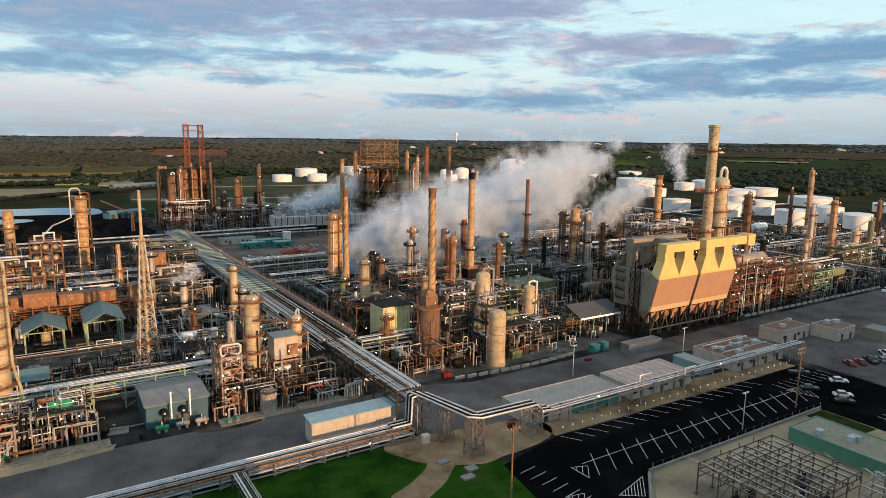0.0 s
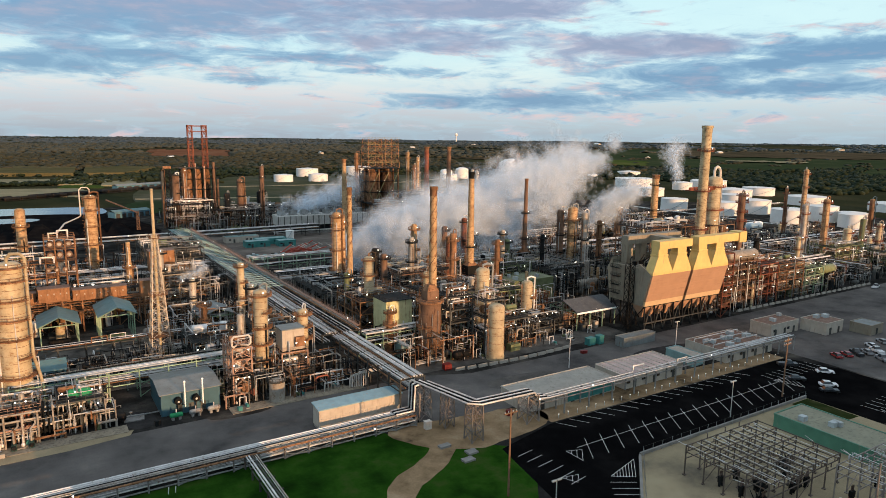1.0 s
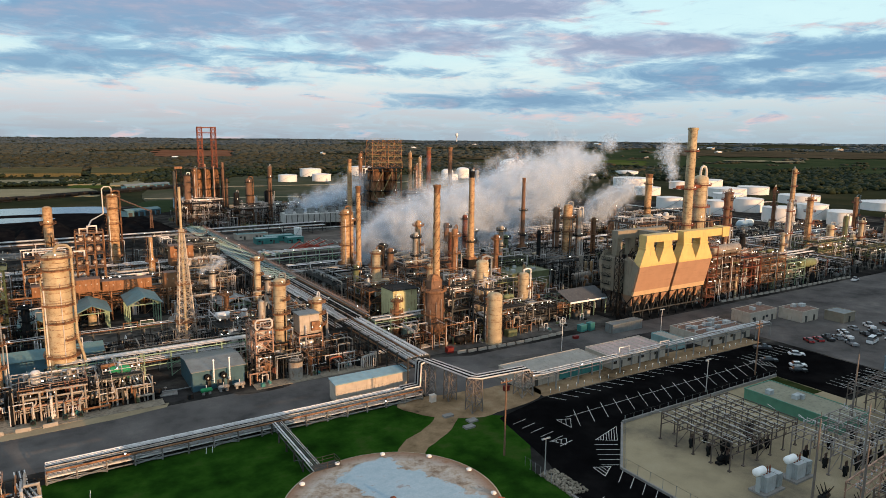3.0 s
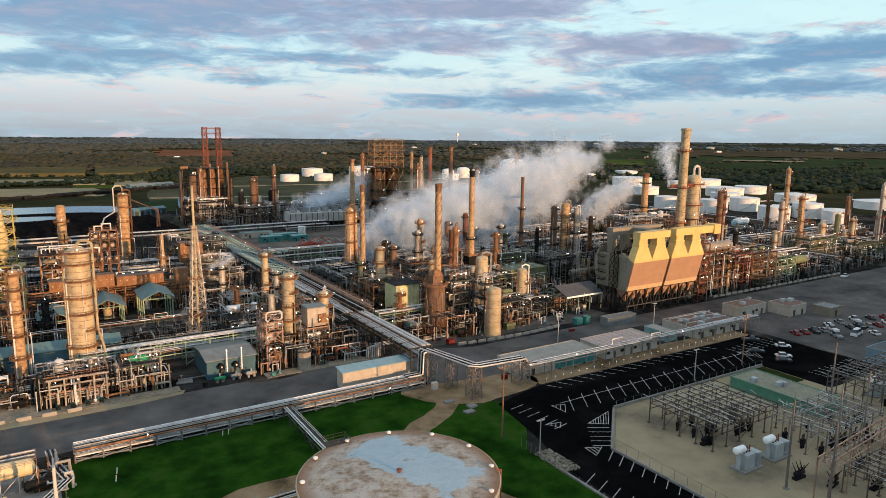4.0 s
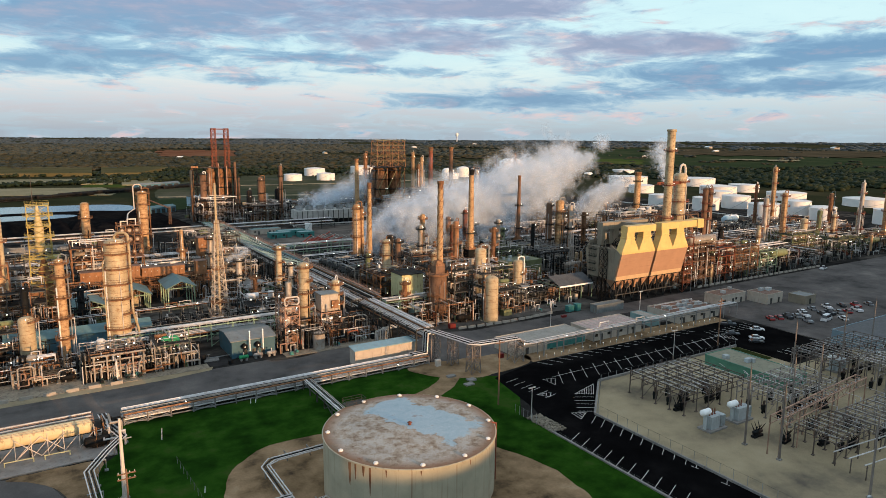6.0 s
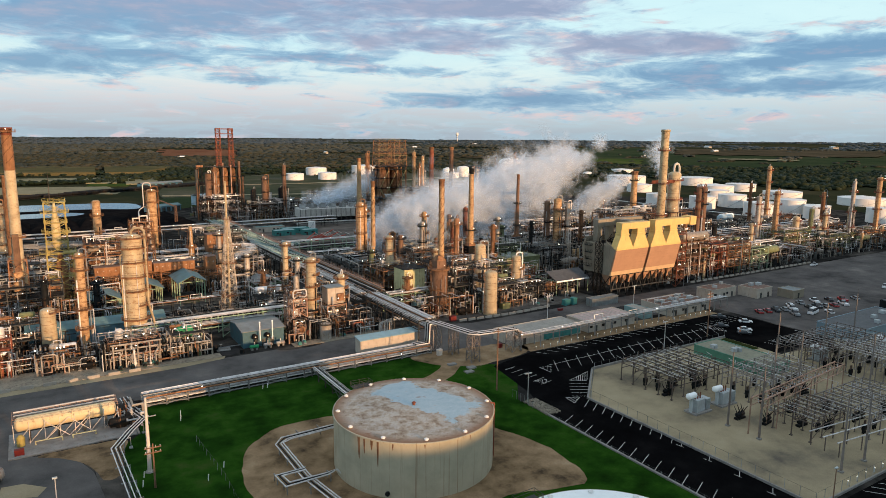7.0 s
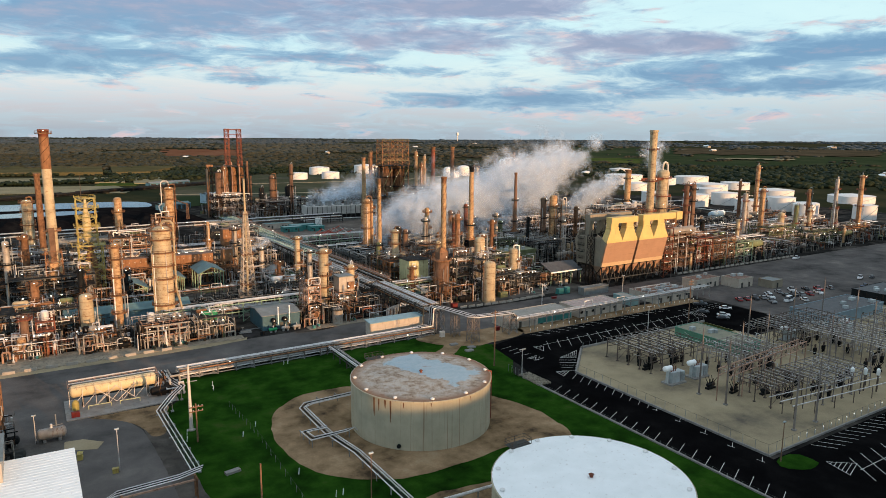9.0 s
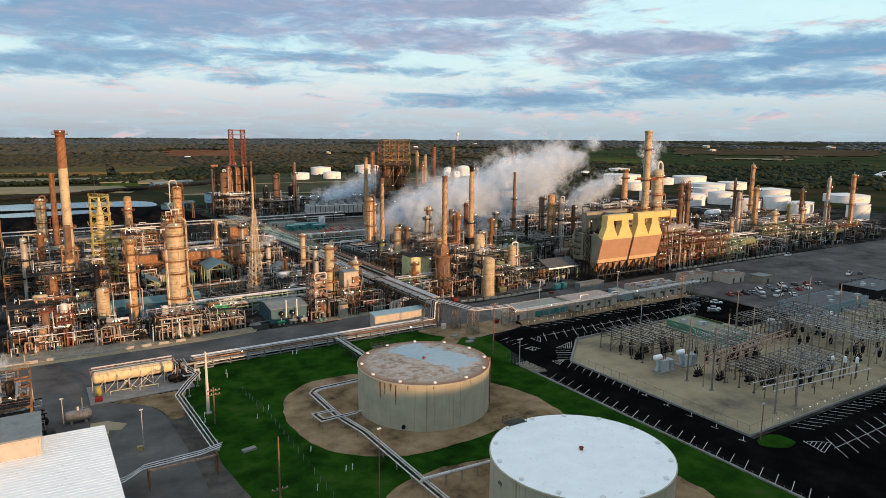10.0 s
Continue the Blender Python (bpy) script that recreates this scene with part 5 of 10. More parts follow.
def lying_drum(x, y, z, length, r, axis="x", mat="cream", label="", name="horizontal_drum", saddle="concrete"):
    e = thing(name, x, y, 0, 0 if axis == "x" else 90, label or "horizontal pressure drum on saddles", "drum", "drums")
    part("shell", Shape().drum((-length / 2, 0, z), (length / 2, 0, z), r, 20), M[mat], e)
    if z - r > 4:
        for q in (-0.36, -0.12, 0.12, 0.36):
            part("support_frame", Shape().box((length * q, r * 0.8, (z - r * 0.5) / 2), (0.26, 0.26, z - r * 0.5)).box((length * q, -r * 0.8, (z - r * 0.5) / 2), (0.26, 0.26, z - r * 0.5)).box((length * q, 0, z - r), (0.3, r * 1.8, 0.35)), M["dark"], e, smooth=False)
    for q in (-0.32, 0.32) if z - r <= 4 else ():
        part("saddle", Shape().box((length * q, 0, (z - r * 0.7) / 2), (0.6, r * 1.7, z - r * 0.7)), M[saddle], e, smooth=False)
    part("nozzle", Shape().cyl((0, 0, z + r * 0.9), (0, 0, z + r + 0.8), r * 0.22, n=10), M["silver"], e)
    return e


def piping(x0, y0, x1, y1, count, zmax, label="", group="process piping", mats=("silver", "silver", "jacket", "rust", "dark"), dense=1.0):
    """A knot of process pipes that rise, run and drop between the vessels of one plot."""
    e = thing("process_piping", x0, y0, 0, 0, label or "tangle of silver process pipes with risers and bends", "piping", group)
    w, d = x1 - x0, y1 - y0
    far = {} if x0 > 175 or y0 > 245 else None
    if far is not None:
        count, dense = int(count * 0.8), dense * 0.55
    for _ in range(count):
        r = R.choice((0.09, 0.12, 0.16, 0.2, 0.28))
        p = [R.uniform(0, w), R.uniform(0, d), 0.1]
        pts = [tuple(p)]
        p[2] = R.uniform(1.0, zmax)
        pts.append(tuple(p))
        for k in range(R.randint(2, 4)):
            ax = R.choice((0, 0, 1, 2))
            old = p[ax]
            if ax == 2:
                p[2] = max(0.8, min(zmax, p[2] + R.choice((-1, 1)) * R.uniform(1, 3)))
            else:
                p[ax] = min((w, d)[ax], max(0, p[ax] + R.choice((-1, 1)) * R.uniform(2, 9)))
            if abs(p[ax] - old) > 0.7:
                a, b = Vector(pts[-1]) - Vector(pts[-2]), Vector(p) - Vector(pts[-1])
                if a.length > 0 and b.length > 0 and abs(a.normalized().dot(b.normalized())) < 0.5:
                    pts.append(tuple(p))
                else:
                    pts[-1] = tuple(p) if a.normalized().dot(b.normalized()) > 0.5 else pts[-1]
                    p = list(pts[-1])
        if abs((Vector(pts[-1]) - Vector(pts[-2])).normalized().z) < 0.5:
            pts.append((pts[-1][0], pts[-1][1], 0.1))
        if far is None:
            part("pipe", Shape().pipe(pts, r, 6), M[R.choice(mats)], e)
        else:
            far.setdefault(R.choice(mats), Shape()).pipe(pts, r, 6)
    for m, s in (far or {}).items():
        tagged(part("pipework", s, M[m], e), kind="stuff")
    small_work(e, w, d, zmax, dense)
    return e


def small_work(e, w, d, zmax, dense=1.0):
    """The fine tangle between the vessels: thin lines, stanchions, valves and little drums."""
    area = w * d
    lines, lines2, lines3, posts, bits1, bits2, bits3 = (Shape() for _ in range(7))
    for i in range(int(area * 0.16 * dense)):
        s = R.choice((lines, lines3, lines2))
        r = R.choice((0.06, 0.08, 0.1, 0.14))
        x, y, z = R.uniform(0, w), R.uniform(0, d), R.uniform(0.8, zmax * 0.9)
        L = R.uniform(2, 8) * R.choice((-1, 1))
        if R.random() < 0.5:
            x2, y2 = min(w, max(0, x + L)), y
        else:
            x2, y2 = x, min(d, max(0, y + L))
        if abs(x2 - x) + abs(y2 - y) < 0.8:
            continue
        s.pipe([(x, y, 0.05), (x, y, z), (x2, y2, z), (x2, y2, 0.05 if R.random() < 0.5 else z + R.uniform(0.6, 2.0))], r, 5)
    for i in range(int(area * 0.035 * dense)):
        x, y, z = R.uniform(0, w), R.uniform(0, d), R.uniform(2, zmax)
        posts.beam((x, y, 0), (x, y, z), 0.22)
        L = R.uniform(2, 5)
        posts.beam((x - L / 2, y, z), (x + L / 2, y, z), 0.2)
        if R.random() < 0.6:
            posts.beam((x, y - L / 2, z * 0.7), (x, y + L / 2, z * 0.7), 0.2)
    for i in range(int(area * 0.045 * dense)):
        x, y = R.uniform(0, w), R.uniform(0, d)
        k = R.random()
        bits = R.choice((bits1, bits1, bits2, bits3))
        if k < 0.4:
            q = R.uniform(0.4, 1.2)
            bits.drum((x - q * 2, y, q + 0.5), (x + q * 2, y, q + 0.5), q, 7).box((x, y, 0.3), (q * 2, q, 0.6))
        elif k < 0.75:
            q = R.uniform(0.4, 1.1)
            bits.lathe([(q, 0), (q, q * 4), (q * 0.4, q * 4.6)], 8, x, y)
        else:
            bits.box((x, y, 1.1), (R.uniform(0.8, 4), R.uniform(0.8, 3), 2.2))
    for nm, s, m in (("small_pipework", lines, R.choice(("silver", "dullpipe"))), ("rusty_pipework", lines2, R.choice(("rust", "jacket"))), ("dark_pipework", lines3, "dark"), ("pipe_support", posts, "dark"), ("fitting", bits1, "dark"), ("fitting", bits2, R.choice(("jacket", "olive", "rust"))), ("fitting", bits3, "steel")):
        if s.v:
            tagged(part(nm, s, M[m], e), kind="stuff")


def pumps(x0, y0, x1, y1, count):
    for _ in range(count):
        x, y = R.uniform(x0, x1), R.uniform(y0, y1)
        e = thing("pump", x, y, 0, R.choice((0, 90)), "small motor-driven pump on a concrete plinth", "pump", "pumps")
        part("plinth", Shape().slab(-1.1, -0.5, 1.1, 0.5, 0, 0.35), M["concrete"], e, smooth=False)
        part("motor", Shape().cyl((-0.9, 0, 0.8), (0.1, 0, 0.8), 0.38, n=10), M[R.choice(("steel", "teal", "dark", "olive"))], e)
        part("casing", Shape().drum((0.4, 0, 0.8), (0.8, 0, 0.8), 0.42, 10), M["silver"], e)
        part("riser", Shape().pipe([(0.6, 0, 1.0), (0.6, 0, 2.6), (0.6, 1.6, 2.6), (0.6, 1.6, 0.1)], 0.12, 6), M["silver"], e)


def small_vessels(x0, y0, x1, y1, count, hmax=9.0):
    if x0 >= 180 or y0 >= 300:
        count = int(count * 0.55)
    for _ in range(count):
        x, y = R.uniform(x0, x1), R.uniform(y0, y1)
        h, r = R.uniform(3.0, hmax), R.uniform(0.5, 1.5)
        e = thing("upright_vessel", x, y, 0, 0, "small upright process vessel on a steel skirt", "vessel", "upright vessels")
        part("shell", Shape().lathe([(r * 0.8, 0), (r * 0.8, 1.3), (r, 1.4), (r, h - r * 0.5), (r * 0.7, h - r * 0.15), (r * 0.15, h)], 14), M[R.choice(("jacket", "silver", "cream", "rust", "scorched"))], e)
        part("outlet_pipe", Shape().pipe([(0, 0, h - 0.1), (0, 0, h + 0.7), (r + 0.5, 0, h + 0.7), (r + 0.5, 0, 0.1)], 0.13, 6), M["silver"], e)


def tank(x, y, r, h, label, wall="white", roof="white", cone=0.05, name="storage_tank", dome=False, n=48, detail=False, group="storage tanks"):
    e = thing(name, x, y, 0, 0, label, "tank", group)
    part("shell", Shape().lathe([(r, 0), (r, h), (r - 0.25, h), (r - 0.25, h - 0.4)], n), M[wall], e)
    s = Shape()
    if dome:
        s.lathe([(r * math.cos(a), h + r * 0.42 * math.sin(a)) for a in np.linspace(0, 1.5, 9)], n)
    else:
        s.lathe([(r - 0.02, h + 0.01), (r * 0.5, h + r * cone * 0.5), (0.05, h + r * cone)], n)
    part("roof", s, M[roof], e)
    s = Shape()
    s.lathe([(r + 0.02, h - 0.35), (r + 0.18, h - 0.3), (r + 0.18, h - 0.05), (r + 0.02, h)], n)
    part("rim", s, M[wall], e)
    if not detail:
        # stair winding up the shell
        s = Shape()
        m = 22
        for i in range(m):
            a0, a1 = 3.4 + 1.5 * i / m, 3.4 + 1.5 * (i + 1) / m
            z0, z1 = h * i / m, h * (i + 1) / m
            s.beam(((r + 0.5) * math.cos(a0), (r + 0.5) * math.sin(a0), z0), ((r + 0.5) * math.cos(a1), (r + 0.5) * math.sin(a1), z1), 0.3)
        tagged(part("stair", s, M["subgrey"], e, smooth=False), kind="stuff")
    return e


def shed(x0, y0, x1, y1, h, rise_, wall, roof, label, axis="x", name="shed", doors=2, category="building"):
    """A gabled building with thick walls, roof slabs, doors and vents."""
    e = thing(name, (x0 + x1) / 2, (y0 + y1) / 2, 0, 0, label, category)
    a, b = (x1 - x0) / 2, (y1 - y0) / 2
    s = Shape()
    if axis == "x":
        ring = lambda x: [(x, -b, 0), (x, b, 0), (x, b, h), (x, 0, h + rise_), (x, -b, h)]
        s.loft(ring(-a), ring(a))
    else:
        ring = lambda y: [(-a, y, 0), (a, y, 0), (a, y, h), (0, y, h + rise_), (-a, y, h)]
        s.loft(ring(-b), ring(b))
    part("wall", s, M[wall], e, smooth=False)
    part("roof", Shape().gable(-a, -b, a, b, h + 0.02, rise_, axis=axis), M[roof], e, smooth=False)
    for i in range(doors):
        q = -a * 0.6 + 1.2 * a * (i + 0.5) / doors
        part("door", Shape().box((q, -b - 0.03, 1.15), (1.2, 0.12, 2.3)), M["steel"], e, smooth=False)
    return e


def flat_building(x0, y0, x1, y1, h, wall, roof, label, name="building", doors=3, windows=0, parapet=0.3, units=0):
    e = thing(name, (x0 + x1) / 2, (y0 + y1) / 2, 0, 0, label, "building")
    a, b = (x1 - x0) / 2, (y1 - y0) / 2
    part("wall", Shape().slab(-a, -b, a, b, 0, h), M[wall], e, smooth=False)
    part("roof", Shape().slab(-a + 0.2, -b + 0.2, a - 0.2, b - 0.2, h + 0.003, h + 0.06), M[roof], e, smooth=False)
    s = Shape()
    for p, q in (((-a, -b), (a, -b)), ((a, -b), (a, b)), ((a, b), (-a, b)), ((-a, b), (-a, -b))):
        s.beam((*p, h + parapet / 2 - 0.1), (*q, h + parapet / 2 - 0.1), parapet)
    part("parapet", s, M[wall], e, smooth=False)
    for i in range(doors):
        q = -a + 2 * a * (i + 0.5) / doors
        part("door", Shape().box((q, -b - 0.03, 1.1), (1.1, 0.12, 2.2)), M["steel"], e, smooth=False)
    for i in range(windows):
        q = -a + 2 * a * (i + 0.25) / windows
        part("window", Shape().box((q, -b - 0.02, 1.9), (1.3, 0.1, 0.9)), M["glass"], e, smooth=False)
    for i in range(units):
        px, py = R.uniform(-a * 0.8, a * 0.8), R.uniform(-b * 0.7, b * 0.7)
        part("roof_unit", Shape().box((px, py, h + 0.6), (R.uniform(1, 2.4), R.uniform(1, 2), 1.1)), M["subgrey"], e, smooth=False)
    return e


def shelter(x0, y0, x1, y1, h, rise_, label, roof="tealroof", post="green"):
    e = thing("open_shelter", (x0 + x1) / 2, (y0 + y1) / 2, 0, 0, label, "shelter", "open shelters")
    a, b = (x1 - x0) / 2, (y1 - y0) / 2
    part("roof", Shape().gable(-a, -b, a, b, h, rise_, 0.6, axis="y"), M[roof], e, smooth=False)
    for i in (-1, 1):
        for j in np.linspace(-1, 1, 4):
            part("post", Shape().box((i * a * 0.95, j * b * 0.95, h / 2), (0.35, 0.35, h)), M[post], e, smooth=False)
    for j in (-b, b):
        s = Shape().beam((-a, j, h), (a, j, h), 0.3)
        s.beam((-a, j, h), (0, j, h + rise_), 0.25).beam((a, j, h), (0, j, h + rise_), 0.25)
        part("truss", s, M[post], e, smooth=False)
    for i in range(3):
        q = -b * 0.6 + b * 0.6 * i
        part("compressor", Shape().drum((-a * 0.5, q, 1.5), (a * 0.5, q, 1.5), 0.9, 12).box((0, q, 0.4), (a * 1.2, 1.6, 0.8)), M[R.choice(("steel", "dark", "olive"))], e)
    part("crane_beam", Shape().box((0, 0, h - 0.6), (0.4, b * 1.9, 0.6)), M["yellow"], e, smooth=False)
    return e


def lattice(s, x, y, z0, z1, w0, w1, step, bar=0.16, posts=0.26):
    """A square lattice mast between two heights."""
    n = max(1, round((z1 - z0) / step))
    lev = [z0 + (z1 - z0) * i / n for i in range(n + 1)]
    wid = [w0 + (w1 - w0) * i / n for i in range(n + 1)]
    cs = [(-1, -1), (1, -1), (1, 1), (-1, 1)]
    for i in range(n):
        for k in range(4):
            a, b = cs[k], cs[(k + 1) % 4]
            P = lambda c, j: (x + c[0] * wid[j] / 2, y + c[1] * wid[j] / 2, lev[j])
            s.beam(P(a, i), P(a, i + 1), posts)
            s.beam(P(a, i), P(b, i + 1), bar)
            s.beam(P(b, i), P(a, i + 1), bar)
            s.beam(P(a, i + 1), P(b, i + 1), bar)
    return s


def light_pole(x, y, h, label="slim steel lamp post", heads=2, mat="silver"):
    e = thing("lamp_post", x, y, 0, 0, label, "lamp post", "lamp posts")
    part("pole", Shape().cyl((0, 0, 0), (0, 0, h), 0.13, 0.08, n=8), M[mat], e)
    for k in range(heads):
        q = (k - (heads - 1) / 2) * 1.2
        part("head", Shape().box((q, 0, h - 0.1), (0.8, 0.35, 0.22)), M["subgrey"], e, smooth=False)
    return e


def utility_pole(x, y, h, arms, label, mat="wood", r=0.2):
    e = thing("utility_pole", x, y, 0, 0, label, "utility pole", "utility poles")
    part("pole", Shape().cyl((0, 0, 0), (0, 0, h), r, r * 0.65, n=10), M[mat], e)
    for z in arms:
        a = part("crossarm", Shape().box((0, 0, z), (3.0, 0.18, 0.2)), M["wood"], e, smooth=False)
        for q in (-1.3, -0.5, 0.5, 1.3):
            part("insulator", Shape().lathe([(0.04, z + 0.1), (0.11, z + 0.2), (0.06, z + 0.4)], 8, q, 0), M["porcelain"], a)
    return e


def car(x, y, rz, colour, label, kind="car"):
    L, W, H = {"car": (4.7, 1.85, 1.45), "pickup": (5.6, 2.0, 1.85), "van": (6.0, 2.1, 2.5)}[kind]
    e = thing("parked_" + kind, x, y, 0.03, rz, label, kind, "parked vehicles")
    s = Shape()
    low = H * 0.55
    s.loft([(-L / 2, -W / 2, 0.3), (L / 2, -W / 2, 0.3), (L / 2, W / 2, 0.3), (-L / 2, W / 2, 0.3)],
           [(-L / 2 + 0.1, -W / 2 + 0.05, low), (L / 2 - 0.15, -W / 2 + 0.05, low), (L / 2 - 0.15, W / 2 - 0.05, low), (-L / 2 + 0.1, W / 2 - 0.05, low)])
    part("body", s, M[colour], e, smooth=False)
    a0, a1 = {"car": (-1.7, 1.0), "pickup": (-0.5, 1.5), "van": (-2.9, 2.2)}[kind]
    part("cabin", Shape().loft([(a0, -W / 2 + 0.1, low), (a1, -W / 2 + 0.1, low), (a1, W / 2 - 0.1, low), (a0, W / 2 - 0.1, low)],
                               [(a0 + 0.4, -W / 2 + 0.3, H - 0.06), (a1 - 0.6, -W / 2 + 0.3, H - 0.06), (a1 - 0.6, W / 2 - 0.3, H - 0.06), (a0 + 0.4, W / 2 - 0.3, H - 0.06)]), M["glass"], e, smooth=False)
    part("cabin_roof", Shape().slab(a0 + 0.4, -W / 2 + 0.3, a1 - 0.6, W / 2 - 0.3, H - 0.07, H), M[colour], e, smooth=False)
    for i in (-L * 0.32, L * 0.32):
        for j in (-W / 2, W / 2):
            part("wheel", Shape().cyl((i, j - 0.1, 0.33), (i, j + 0.1, 0.33), 0.33, n=14), M["rubber"], e)
    return e


for key, c in (("car_white", (0.75, 0.76, 0.77)), ("car_red", (0.30, 0.02, 0.02)), ("car_dark", (0.02, 0.022, 0.026)), ("car_grey", (0.25, 0.26, 0.27)), ("car_blue", (0.03, 0.07, 0.16))):
    M[key] = material("paint_" + key, c, 0.3, 0.1, 0.05, 0.5, bump=0.0, spec=0.6)


# ---- tanks of the near meadow ----
t1 = tank(32.2, 64.6, 16.5, 11.3, "large cylindrical storage tank, wall streaked, roof rusting through pale blue paint", "tankwall", "tankroof", 0.03, detail=True, n=72)
t2 = tank(31.5, 7.5, 16.3, 11.5, "large storage tank with a clean white roof", "tankwall", "roofwhite", 0.03, detail=True, n=72)
for e, r, k, H, g in ((t1, 16.5, 12, 11.3, 1.84), (t2, 16.3, 14, 11.5, 1.72)):
    me = Shape().lathe([(0.3, 0), (0.45, 0.1), (0.45, 0.3), (0.1, 0.5)], 10).mesh("vent", M["white"])
    for i in range(k):
        a = 2 * math.pi * (i + 0.3) / k
        part("vent", me, None, e, at=Matrix.Translation(((r - 0.9) * math.cos(a), (r - 0.9) * math.sin(a), H + 0.02)))
    part("centre_vent", Shape().lathe([(0.3, H + 0.4), (0.3, H + 0.9), (0.5, H + 0.95), (0.1, H + 1.2)], 10), M["redsteel"], e)
    s = Shape()
    rails(s, -2.2 + r * math.cos(g), r * math.sin(g) - 1.0, 2.2 + r * math.cos(g), r * math.sin(g) + 1.2, H + 0.1)
    part("gauge_platform", s.slab(-2.2 + r * math.cos(g), r * math.sin(g) - 1.0, 2.2 + r * math.cos(g), r * math.sin(g) + 1.2, H, H + 0.1), M["steel"], e, smooth=False)
    part("manhole", Shape().cyl(((r - 0.3) * math.cos(3.9), (r - 0.3) * math.sin(3.9), 1.0), ((r + 0.4) * math.cos(3.9), (r + 0.4) * math.sin(3.9), 1.0), 0.45, n=12), M["dark"], e)

# rust runs below the roof rim of the first tank
for a, w, L in ((3.52, 0.35, 4.6), (3.60, 0.22, 3.2), (3.70, 0.3, 2.2), (3.78, 0.22, 5.4), (3.96, 0.16, 1.6), (4.32, 0.14, 1.2), (4.9, 0.12, 1.4)):
    q = w / 16.5
    ring = [(a - q, 11.2), (a + q, 11.2), (a + q * 0.8, 11.2 - L * 0.5), (a + q * 0.25, 11.2 - L), (a - q * 0.3, 11.2 - L * 0.9), (a - q * 0.75, 11.2 - L * 0.45)]
    part("rust_run", Shape().loft([(16.49 * math.cos(b), 16.49 * math.sin(b), z) for b, z in ring], [(16.525 * math.cos(b), 16.525 * math.sin(b), z) for b, z in ring]), M["rust"], t1, smooth=False)

# tank number painted on the shell
txt = bpy.data.curves.new("tank_number", "FONT")
txt.body, txt.size, txt.align_x, txt.extrude = "49", 1.5, "CENTER", 0.01
holder = bpy.data.objects.new("tank_number", txt)
digits = bpy.data.meshes.new_from_object(holder)
bpy.data.objects.remove(holder)
digits.materials.append(M["dark"])
face = math.atan2(0.163, -0.986)
part("tank_number", digits, None, t2, "black painted tank number", at=Matrix.Translation((16.34 * math.cos(face), 16.34 * math.sin(face), 8.3)) @ Matrix.Rotation(face + math.pi / 2, 4, "Z") @ Matrix.Rotation(math.pi / 2, 4, "X"))
part("foam_line", Shape().pipe([(14.6, -8.2, 0.2), (14.6, -8.2, 11.9), (13.8, -7.8, 12.1)], 0.16, 8), M["redsteel"], t1, "red fire-foam pipe")

# ---- front pipe rack, bends and bridge ----
pipe_rack(-12, 123.0, 70, 123.0, 5.0, (1.1, 2.3), 8, 5.0, "dullpipe", "long low pipe rack with silver pipes beside the road", big=0.26)
pipe_rack(96, 110.2, 200, 110.2, 3.0, (4.6,), 4, 8.0, "concrete", "low pipe rack in front of the car park", 0.0, big=0.3)
e = thing("pipe_bridge", 72, 124, 0, 0, "raised pipe loop crossing the forecourt on lattice towers", "pipe bridge", "pipe racks")
for k in range(5):
    o = (k - 2) * 0.72
    part("pipe", Shape().pipe([(-6, o * 0.9, 2.7), (-1.4, o * 0.9, 2.7), (-1.1, o * 0.9, 8.6), (0.8 - o, o * 0.9, 9.2), (4.8 - o, -15.6 - o * 0.3, 8.8), (6.2, -16.0 - o, 8.5), (22.6, -13.8 - o, 7.1), (24.0, -13.8 - o, 5.3), (27, -13.8 - o, 5.0)], 0.22, 8), M[("silver", "dark", "silver", "dark", "silver")[k]], e)
for px, py, zt, w in ((1.5, 0.0, 8.4, 3.2), (5.3, -15.8, 8.2, 3.0), (4.0, -7.0, 8.2, 2.4), (22.0, -14.0, 6.5, 3.6)):
    part("lattice_tower", lattice(Shape(), px, py, 0, zt, w, w * 0.9, 2.8, 0.12, 0.22), M["palegalv"], e, smooth=False)
pipe_rack(32.5, 120.4, 32.5, 81.5, 2.6, (2.4,), 5, 5.0, "steel", "narrow pipe rack running to the tank", 0.1, big=0.22)
# jogging line west of the meadow
e = thing("ground_pipeline", -16, 122, 0, 0, "zigzag bundle of pipes on short posts beside the grass", "pipeline", "pipe racks")
JOG = [(-16.2, 123.5, 2.7), (-15.6, 116.5, 2.7), (-13.6, 109.0, 2.6), (-17.2, 103.2, 2.6), (-21.0, 95.6, 2.6), (-19.9, 62.0, 2.6), (-19.6, 58.2, 4.6), (-24, 56.6, 4.7), (-34.6, 56.1, 4.7), (-38.0, 53.0, 4.7), (-41.0, 52.4, 4.7)]
for k in range(5):
    o = (k - 2) * 0.42
    part("pipe", Shape().pipe([(x + 16 + (o if y > 58.5 else 0.4 * o), y - 122 + (0 if y > 60 else o), z) for x, y, z in JOG], 0.115, 7), M[("silver", "dark", "silver", "dark", "silver")[k]], e)
